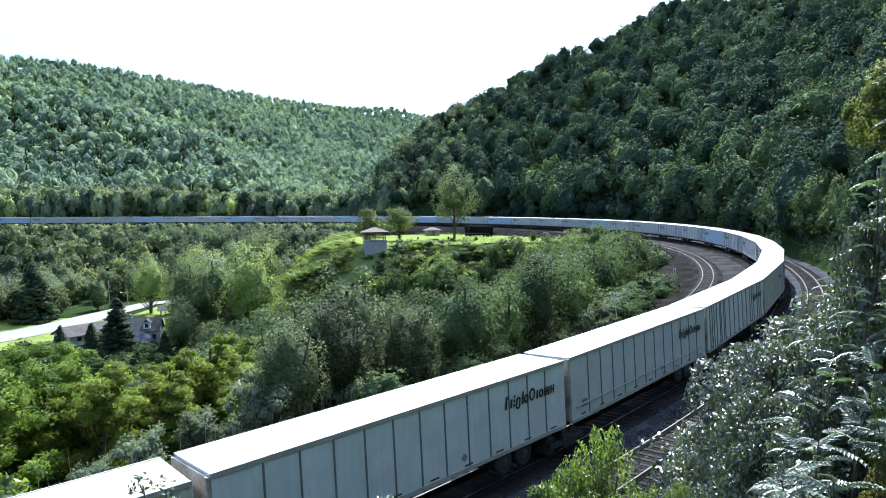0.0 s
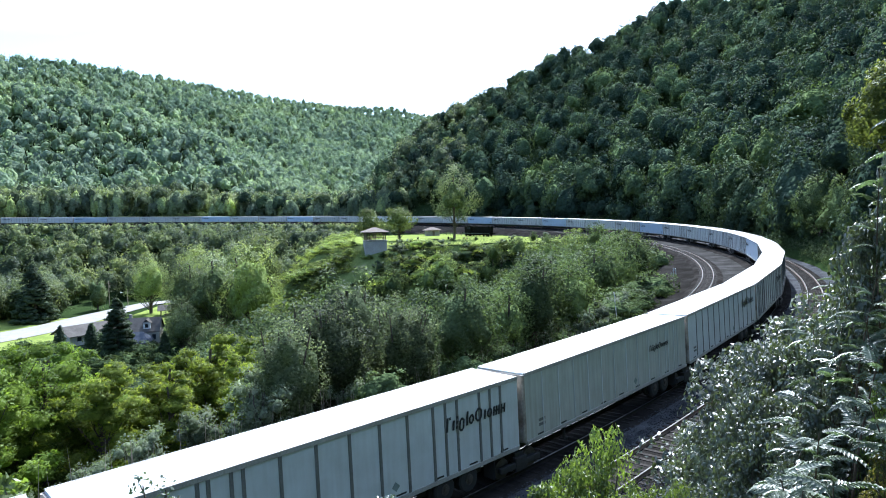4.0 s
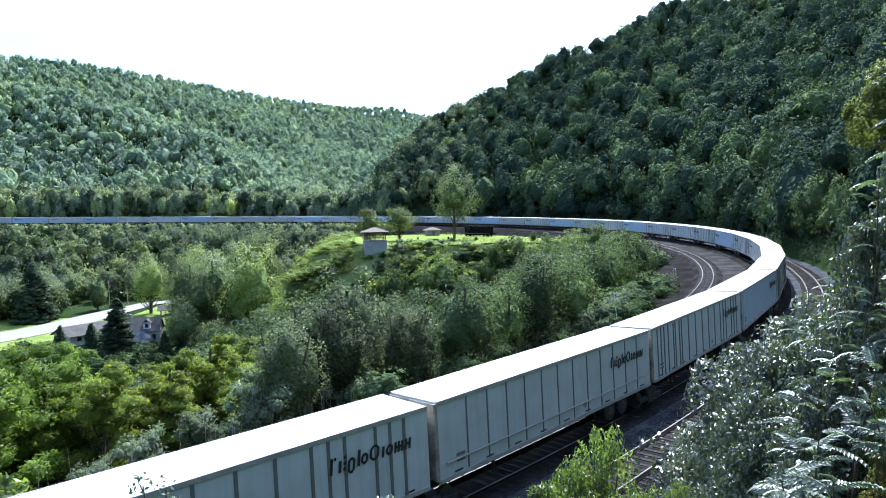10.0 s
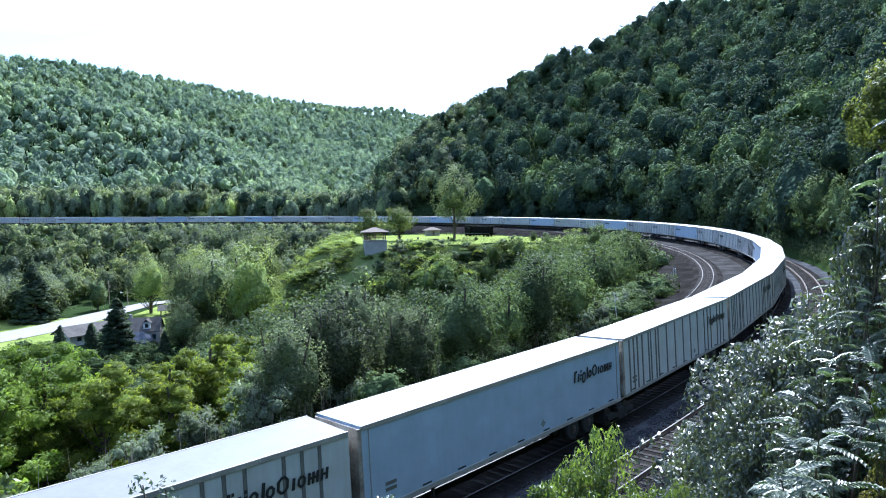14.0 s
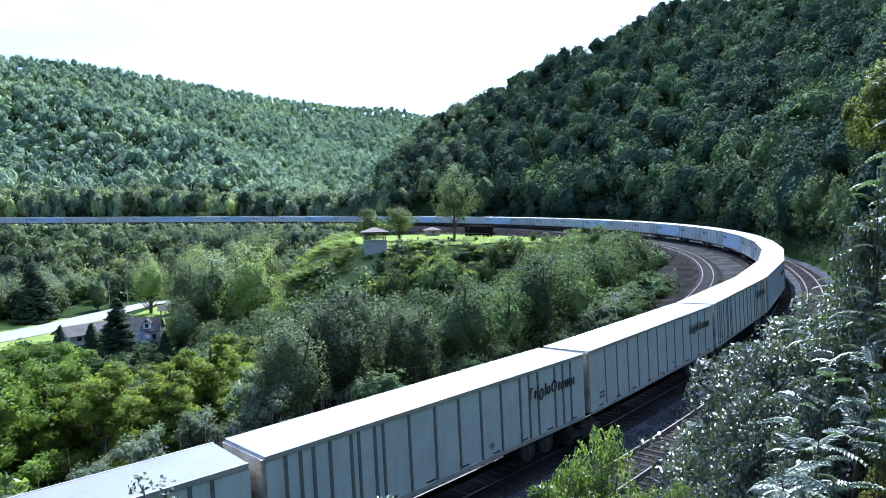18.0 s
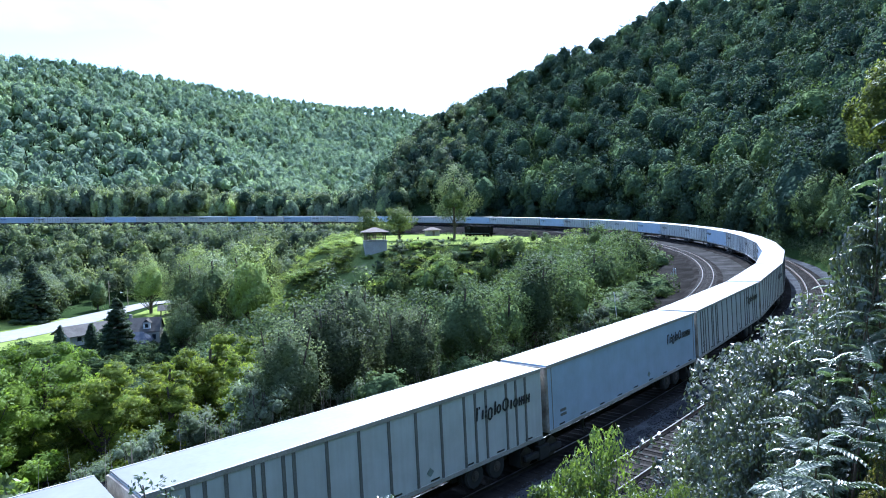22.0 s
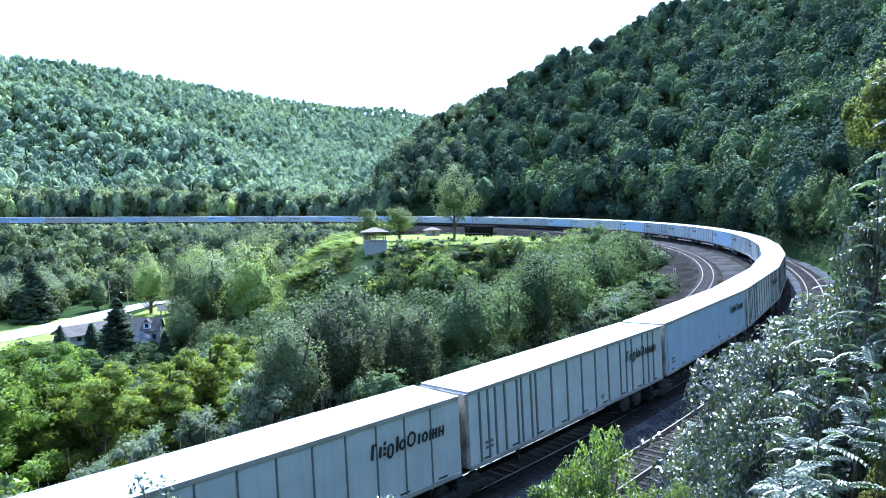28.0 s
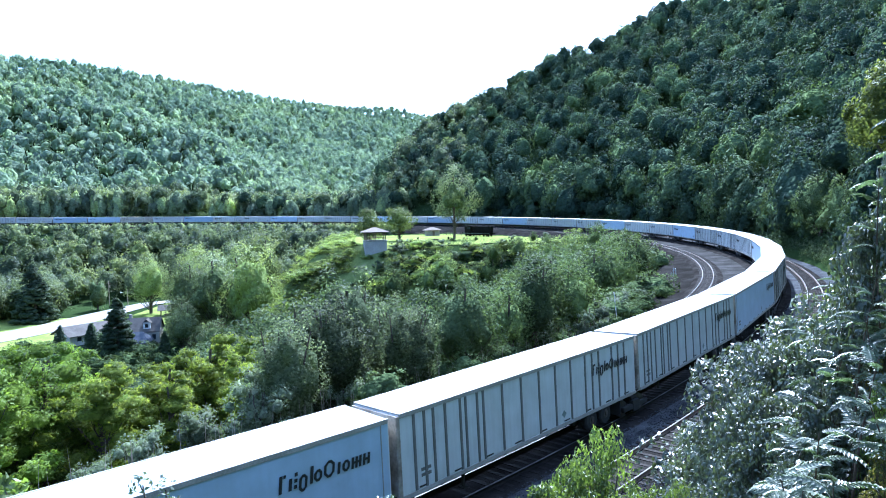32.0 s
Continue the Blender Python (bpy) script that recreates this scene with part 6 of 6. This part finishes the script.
def park_things():
    rng = np.random.default_rng(61)
    t = "leafy tree on the park lawn"
    plant("park_tree", "park_tree", 4.1, 230.0, 26.5, rng, "tall leafy tree with forked trunk on the lawn", "tree", form=0, width=1.0, coarse=999)
    plant("lawn_tree", "park_tree", -15.0, 224.0, 12.0, rng, "round-crowned green tree on the park lawn", "tree", form=0, width=1.0, coarse=999)
    plant("lawn_tree", "park_tree", -23.5, 206.0, 11.8, rng, "low-branched pale green tree beside the gazebo", "tree", form=1, width=0.85, coarse=999)
    for x, y, r in ((-11.0, 212.0, 10), (-2.5, 222.0, 50), (8.0, 226.0, -20)):
        z = float(land(x, y)[0]) + 0.1
        root = tagged(new("picnic_table"), "brown wooden picnic table on the lawn", "table", "picnic tables")
        root.matrix_world = pose(x, y, z, 0, 0, r)
        part("tabletop", box_bm(-0.95, 0.95, -0.38, 0.38, 0.7, 0.76), M_WOOD, root)
        for side in (-0.72, 0.72):
            part("bench", box_bm(-0.95, 0.95, side - 0.14, side + 0.14, 0.42, 0.47), M_WOOD, root)
        for px in (-0.65, 0.65):
            part("leg", box_bm(px - 0.05, px + 0.05, -0.75, 0.75, 0.0, 0.42), M_WOOD, root)
    fence = tagged(new("park_fence"), "dark post-and-rail fence behind the park lawn", "fence")
    for i in range(22):
        p = on_track(268 + i * 3.0, -26, 0)
        z = float(land(p[0], p[1])[0])
        part("post", box_bm(p[0] - 0.07, p[0] + 0.07, p[1] - 0.07, p[1] + 0.07, z - 0.1, z + 1.25), M_WOOD, fence)
        if i:
            a, b = Vector((*last, lz + 1.1)), Vector((p[0], p[1], z + 1.1))
            for drop in (0.0, 0.5):
                bm = bmesh.new()
                cyl(bm, a - Vector((0, 0, drop)), b - Vector((0, 0, drop)), 0.045, n=6)
                part("rail", bm, M_WOOD, fence)
        last, lz = p[:2], z
    for x, y in ((2.0, 226.5), (-9.0, 231.0)):
        z = float(land(x, y)[0])
        bm = bmesh.new()
        cyl(bm, (x, y, z), (x, y, z + 1.0), 0.3, 0.32, n=14)
        cyl(bm, (x, y, z + 1.0), (x, y, z + 1.12), 0.33, 0.2, n=14)
        tagged(part("litter_bin", bm, M_BLACK), "dark round litter bin on the lawn", "bin", "litter bins")
    for i in range(120):
        a, q = rng.uniform(3.7, 5.3), rng.uniform(1.02, 1.6)
        x, y = 4 + 56 * q * math.cos(a), 238 + 46 * q * math.sin(a)
        if math.hypot(x + 24, y - 187) < 7 or math.hypot(x + 20.7, y - 195) < 6.5:
            continue
        plant("slope_shrub", "slope_shrub", x, y, rng.uniform(1.2, 3.8), rng, "bright green shrub on the open slope", "shrub", "shrubs on the open slope", 1.5)
    for i in range(150):
        x, y = rng.uniform(-56, -17), rng.uniform(158, 192)
        if math.hypot(x + 29, y - 182) < 5 or math.hypot(x + 22, y - 190) < 7 or x / y < -0.285:
            continue
        plant("slope_shrub", "slope_shrub", x, y, rng.uniform(1.4, 3.4), rng, "bright green shrub on the open slope", "shrub", "shrubs on the open slope", 1.4)
    for i in range(85):
        a, q = rng.uniform(4.28, 5.1), rng.uniform(1.0, 1.35)
        x, y = 4 + 56 * q * math.cos(a), 238 + 46 * q * math.sin(a)
        if math.hypot(x + 22, y - 190) < 4 or math.hypot(x + 20.7, y - 195) < 6.5:
            continue
        plant("shrub" if i % 3 else "green_shrub", "shrub", x, y, rng.uniform(1.5, 3.0), rng, "rounded grey-green shrub below the lawn", "shrub", "shrubs below the lawn", 1.5)
    # the bright brush on the straight valley edge of the park
    for i in range(110):
        y = rng.uniform(186, 285)
        x = -0.115 * y - 9 - rng.uniform(-1.5, 20)
        if math.hypot(x + 29, y - 182) < 6 or math.hypot(x + 20.7, y - 195) < 6.5 or nearest(x, y)[1][0] > -20:
            continue
        plant("slope_shrub", "slope_shrub", x, y, rng.uniform(1.3, 3.2), rng, "bright green shrub on the open slope", "shrub", "shrubs on the open slope", 1.5)
    for px, py in ((-21.6, 190.0), (-23.2, 190.4)):
        plant("slope_shrub", "slope_shrub", px, py, 1.7, rng, "bright green shrub at the foot of the gazebo", "shrub", "shrubs on the open slope", 1.2)
    for px, py in ((-15.5, 189.5), (-17.6, 189.6), (-13.0, 199.0), (-9.5, 203.0), (3.0, 206.0), (-28.0, 199.0), (11.0, 212.0)):
        plant("green_shrub", "shrub", px, py, rng.uniform(1.6, 2.4), rng, "rounded green shrub at the lawn's edge", "shrub", "shrubs at the lawn", 1.1)


park_things()


# ---------------------------------------------------------------- the valley floor
def strip(name, path, width, material, label, category, lift):
    p = np.array(path, float)
    t = np.linspace(0, len(p) - 1, 60)
    x, y = np.interp(t, np.arange(len(p)), p[:, 0]), np.interp(t, np.arange(len(p)), p[:, 1])
    d = unit(np.stack([np.gradient(x), np.gradient(y)], -1))
    w = np.interp(t, np.arange(len(p)), width)
    v = []
    for k in (-0.5, -0.17, 0.17, 0.5):
        vx, vy = x - d[:, 1] * w * k, y + d[:, 0] * w * k
        v.append(np.stack([vx, vy, land(x, y) + lift], -1))
    v = np.stack(v, 1)
    i, j = np.meshgrid(np.arange(59), np.arange(3), indexing="ij")
    q = np.stack([i * 4 + j, i * 4 + j + 1, (i + 1) * 4 + j + 1, (i + 1) * 4 + j], -1).reshape(-1, 4)
    return tagged(link_mesh(name, mesh_arrays(name, v, q[:, ::-1]), material), label, category, kind="structure")


drape("valley_lawn", (-175, -60, 150, 262, lambda x, y: (x < -0.40 * y + 6) & (y > np.where(x < -112, 172 - 0.2 * (x + 130), 194)) & (y < np.where(x < -112, 226, 258))), M_GRASS, "bright mown grass on the valley floor", "lawn", 0.15, 3.0)
strip("road", [(-165, 110), (-146, 160), (-133, 192), (-127, 208), (-124, 230), (-119, 256), (-104, 270)], [14, 15, 17, 16, 13, 9, 7], M_ROAD, "pale worn asphalt road through the valley", "road", 0.3)


def gable(bm, x0, x1, y0, y1, z0, z1, over=0.4, thick=0.18):
    """A gable roof with its ridge along x."""
    ym = (y0 + y1) / 2
    s = (z1 - z0) / (ym - y0)
    prof = [(y0 - over, z0 - over * s), (ym, z1), (y1 + over, z0 - over * s), (y1 + over, z0 - over * s - thick), (ym, z1 - thick), (y0 - over, z0 - over * s - thick)]
    a = [bm.verts.new((x0 - over, y, z)) for y, z in prof]
    b = [bm.verts.new((x1 + over, y, z)) for y, z in prof]
    n = len(prof)
    for i in range(n):
        bm.faces.new((a[i], b[i], b[(i + 1) % n], a[(i + 1) % n]))
    bm.faces.new((a[0], a[1], a[4], a[5]))
    bm.faces.new((a[1], a[2], a[3], a[4]))
    bm.faces.new((b[5], b[4], b[1], b[0]))
    bm.faces.new((b[4], b[3], b[2], b[1]))


def house():
    root = tagged(new("house"), "cream house with pale shingle roof and dormer", "house")
    z = VALLEY + 1.0
    root.matrix_world = pose(-83.0, 174.5, z, 0, 0, 14)
    bm = box_bm(-4.8, 4.8, -3.5, 3.5, -1.2, 4.0)
    for sx in (-4.8, 4.8):
        bm.faces.new([bm.verts.new((sx, y, zz)) for y, zz in ((-3.5, 4.0), (3.5, 4.0), (0, 6.9))])
    part("wall", bm, M_CREAM, root)
    bm = bmesh.new()
    gable(bm, -4.8, 4.8, -3.5, 3.5, 4.0, 7.0)
    part("roof", bm, M_GREY_ROOF, root, "grey-brown shingle roof")
    dormer = part("dormer", box_bm(0.9, 2.7, -3.1, -0.4, 4.2, 6.0), M_WHITE, root, "white dormer")
    bm = bmesh.new()
    gable(bm, -3.3, -0.4, -0.9, 0.9, 6.0, 6.9, 0.2, 0.1)
    bmesh.ops.transform(bm, matrix=Matrix.Translation((1.8, 0, 0)) @ Matrix.Rotation(radians(90), 4, "Z"), verts=bm.verts)
    part("dormer_roof", bm, M_GREY_ROOF, dormer)
    part("window", box_bm(1.4, 2.2, -3.14, -3.08, 4.6, 5.7), M_GLASS, dormer)
    part("chimney", box_bm(-3.2, -2.5, 0.2, 0.9, 5.5, 7.9), M_STONE, root)
    wing = part("wing", box_bm(-3.6, 3.2, -9.5, -3.4, -3.2, 1.6), M_CREAM, root)
    bm = bmesh.new()
    pyramid(bm, -0.2, -6.4, 3.9, 3.4, 1.6, 4.2, 1.6)
    part("wing_roof", bm, M_BLUE_ROOF, wing, "slate-blue hipped roof")
    for x in (-2.4, 0.0, 2.0):
        part("window", box_bm(x - 0.45, x + 0.45, -9.55, -9.48, -0.6, 0.8), M_GLASS, wing)
    for x in (-3.4, 3.6):
        part("window", box_bm(x - 0.45, x + 0.45, -3.56, -3.48, 1.4, 2.8), M_GLASS, root)


house()


def visitor_building():
    root = tagged(new("low_building"), "long low building with pale grey gable roof", "building")
    root.matrix_world = pose(-103.0, 184.0, VALLEY + 0.2, 0, 0, 58)
    part("wall", box_bm(-7.5, 7.5, -4.2, 4.2, -0.6, 3.0), M_CREAM, root)
    bm = bmesh.new()
    gable(bm, -7.5, 7.5, -4.2, 4.2, 3.0, 5.0, 0.8)
    part("roof", bm, M_GREY_ROOF, root)
    for x in (-5, -2, 1, 4):
        part("window", box_bm(x - 0.6, x + 0.6, -4.26, -4.18, 1.0, 2.2), M_GLASS, root)


visitor_building()


def shelter():
    root = tagged(new("picnic_shelter"), "open picnic shelter with pale roof on posts", "shelter")
    root.matrix_world = pose(-96.5, 228.0, VALLEY + 0.2, 0, 0, 20)
    for x in (-4.5, -1.5, 1.5, 4.5):
        for y in (-2.4, 2.4):
            part("post", box_bm(x - 0.1, x + 0.1, y - 0.1, y + 0.1, -0.3, 2.6), M_WOOD, root)
    bm = bmesh.new()
    gable(bm, -5, 5, -2.8, 2.8, 2.7, 4.1, 0.5)
    part("roof", bm, M_GREY_ROOF, root)
    for x in (-2.5, 2.0):
        part("bench_table", box_bm(x - 0.9, x + 0.9, -0.7, 0.7, 0.2, 0.8), M_WOOD, root)


shelter()


def utility_pole(x, y, h, lamp):
    z = VALLEY
    root = tagged(new("utility_pole"), "grey wooden utility pole with crossarm beside the road", "utility pole", "poles by the road")
    root.location = (x, y, z)
    bm = bmesh.new()
    cyl(bm, (0, 0, -0.3), (0, 0, h), 0.17, 0.12, n=10)
    part("pole", bm, M_STALK, root)
    part("crossarm", box_bm(-1.1, 1.1, -0.06, 0.06, h - 1.0, h - 0.86), M_WOOD, root)
    bm = bmesh.new()
    if lamp:
        cyl(bm, (0, 0, h - 1.6), (-1.9, -0.3, h - 1.2), 0.05, n=6)
        part("lamp_arm", bm, M_STALK, root)
        part("lamp_head", box_bm(-2.7, -1.8, -0.5, -0.1, h - 1.32, h - 1.08, bevel=0.06), M_WHITE, root)
    else:
        cyl(bm, (0.35, 0, h - 2.6), (0.35, 0, h - 1.6), 0.25, n=12)
        part("transformer", bm, M_STALK, root)


utility_pole(-130.7, 249.0, 11.0, False)
utility_pole(-124.0, 250.0, 7.5, True)


def wires():
    root = tagged(new("overhead_wire"), "thin black overhead wires between the poles", "wire")
    for dx in (-0.9, 0.9):
        t = np.linspace(0, 1, 10)
        a, b = np.array([-130.7 + dx, 249.0, VALLEY + 10.2]), np.array([-124.0 + dx, 250.0, VALLEY + 6.8])
        path = a + (b - a) * t[:, None]
        path[:, 2] -= 0.5 * np.sin(t * np.pi)
        v, q = tube(path, np.full(10, 0.03), 4)
        link_mesh("wire", mesh_arrays("wire", v, q), M_BLACK, root)


wires()


def valley_trees():
    rng = np.random.default_rng(71)
    for x, y, h, w in ((-140.8, 219.0, 20.5, 1.25), (-80.9, 157.0, 15.8, 1.2), (-102.0, 168.0, 7.4, 1.1), (-91.5, 165.0, 8.4, 1.2), (-69.0, 156.0, 7.6, 0.95)):
        plant("spruce", "spruce_tree", x, y, h, rng, "dark green cone-shaped spruce on the valley floor", "tree", "conifers in the valley", w, coarse=300)
    plant("arborvitae", "arborvitae", -132.5, 244.0, 12.5, rng, "columnar green arborvitae beside the road", "tree", coarse=300)
    for key, x, y, h, w in (("valley_ash", -107.0, 232.0, 21, 1.1), ("valley_ash", -78.0, 196.0, 22, 1.1), ("valley_tree", -65.0, 188.0, 25, 1.1), ("valley_ash", -82.0, 214.0, 24, 1.1), ("valley_tree", -68.0, 210.0, 23, 1.1), ("valley_ash", -58.0, 200.0, 19, 1.2),
                            ("valley_tree", -72.0, 182.0, 17, 1.2), ("valley_tree", -70.0, 170.0, 15, 1.1), ("valley_tree", -66.0, 163.0, 14, 1.1), ("valley_tree", -62.0, 175.0, 16, 1.2), ("valley_tree", -150.0, 240.0, 16, 1.2), ("valley_tree", -160.0, 225.0, 18, 1.2),
                            ("valley_ash", -52.0, 172.0, 14, 1.2), ("valley_tree", -45.0, 160.0, 13, 1.2), ("valley_tree", -55.0, 150.0, 12, 1.2)):
        if -90 < x < -48 and y > 171:
            # tall trees, their tops rising towards the park
            px = x / y * 1134 + 784
            lim = float(bound(px, [300, 340, 380, 420, 470, 520], [458, 436, 428, 412, 405, 430]))
            h = (CAM_Z + lim * y - float(land(x, y)[0])) * rng.uniform(0.9, 1.02)
            w = 0.95
        plant(key, "broadleaf_tree", x, y, h, rng, "large rounded green tree on the valley floor", "tree", "trees in the valley", w, coarse=300)
    # the brush before the lawn and the house
    for i in range(84):
        x, y = rng.uniform(-125, -52), rng.uniform(137, 153)
        if i > 45:
            x, y = rng.uniform(-116, -62), rng.uniform(153, 186)
            if math.hypot(x + 83, y - 173) < 10 or math.hypot(x + 103, y - 184) < 9:
                continue
        plant("green_shrub", "shrub", x, y, rng.uniform(2.5, 5.0), rng, "leafy green shrub at the edge of the valley lawn", "shrub", "shrubs on the valley floor", 1.3)


valley_trees()


# ---------------------------------------------------------------- beside the line
def ballast_stones():
    """Loose stones on the ballast nearest the camera."""
    rng = np.random.default_rng(81)
    octa = np.array([(1, 0, 0), (0, 1, 0), (-1, 0, 0), (0, -1, 0), (0, 0, 1), (0, 0, -1)], float)
    face = np.array([(0, 1, 4), (1, 2, 4), (2, 3, 4), (3, 0, 4), (1, 0, 5), (2, 1, 5), (3, 2, 5), (0, 3, 5)])
    n = 9000
    s = 8 + 62 * rng.random(n) ** 1.3
    lat = np.where(rng.random(n) < 0.5, rng.uniform(1.5, 2.8, n), rng.uniform(4.9, 7.6, n))
    h = np.interp(lat, [1.7, 2.1, 2.5, 5.7, 6.3, 7.4], [-0.18, -0.23, -0.18, -0.18, -0.44, -0.69])
    p = np.stack([on_track(a, b, c) for a, b, c in zip(s, lat, h)])
    size = rng.uniform(0.025, 0.06, (n, 1, 1)) * rng.uniform(0.6, 1.3, (n, 6, 1))
    turn = unit(rng.normal(0, 1, (n, 3)))[:, None, :]
    v = p[:, None, :] + (octa[None] + 0.4 * np.cross(octa[None].repeat(n, 0), turn.repeat(6, 1))) * size
    f = (face[None] + 6 * np.arange(n)[:, None, None]).reshape(-1, 3)
    tagged(link_mesh("ballast_stones", mesh_arrays("ballast_stones", v.reshape(-1, 3), None, f), M_BALLAST), "loose grey ballast stones beside the rails", "stones", kind="stuff")


ballast_stones()


def markers():
    for s, lat, h, lean in ((103, -13.4, 1.9, 4), (104.5, -12.9, 1.5, -8), (106, -13.8, 1.1, 10)):
        p = on_track(s, lat, 0)
        z = float(land(p[0], p[1])[0])
        root = tagged(new("marker_post"), "white painted marker post on the gravel", "post", "white posts inside the bend")
        root.matrix_world = pose(p[0], p[1], z, 0, lean, 20)
        bm = bmesh.new()
        cyl(bm, (0, 0, -0.2), (0, 0, h), 0.06, 0.055, n=8)
        part("pole", bm, M_WHITE, root)
        part("plate", box_bm(-0.1, 0.1, -0.03, 0.03, h * 0.74, h * 0.95), M_WHITE, root)
    for s in (86, 90.5, 95):
        p = on_track(s, 10.2, 0)
        z = float(land(p[0], p[1])[0])
        root = tagged(new("bank_post"), "short pale post on the bank beside the outer track", "post", "posts on the bank")
        root.location = (p[0], p[1], z)
        bm = bmesh.new()
        cyl(bm, (0, 0, -0.3), (0, 0, 1.2), 0.11, 0.1, n=8)
        part("pole", bm, M_STALK, root)
        part("cap", box_bm(-0.14, 0.14, -0.14, 0.14, 1.2, 1.3, bevel=0.03), M_STALK, root)
    p = on_track(57, -12.6, 0)
    root = tagged(new("marker_post"), "thin white post on the gravel shoulder", "post")
    root.matrix_world = pose(p[0], p[1], float(p[2]) - 0.8, 0, -6, 0)
    bm = bmesh.new()
    cyl(bm, (0, 0, 0), (0, 0, 3.4), 0.035, n=8)
    part("pole", bm, M_WHITE, root)


markers()

make_track("railway_track", 0.0, (4, 26), "railway track beneath the train, darkened for its shade", M_RAIL_SHADED, M_TIE_SHADED)
make_track("railway_track", SPACING, (4, 80), "empty outer railway track with dark timber ties")
make_track("railway_track", -2 * SPACING, (70, 165), "empty inner railway track with dark timber ties")

motions()
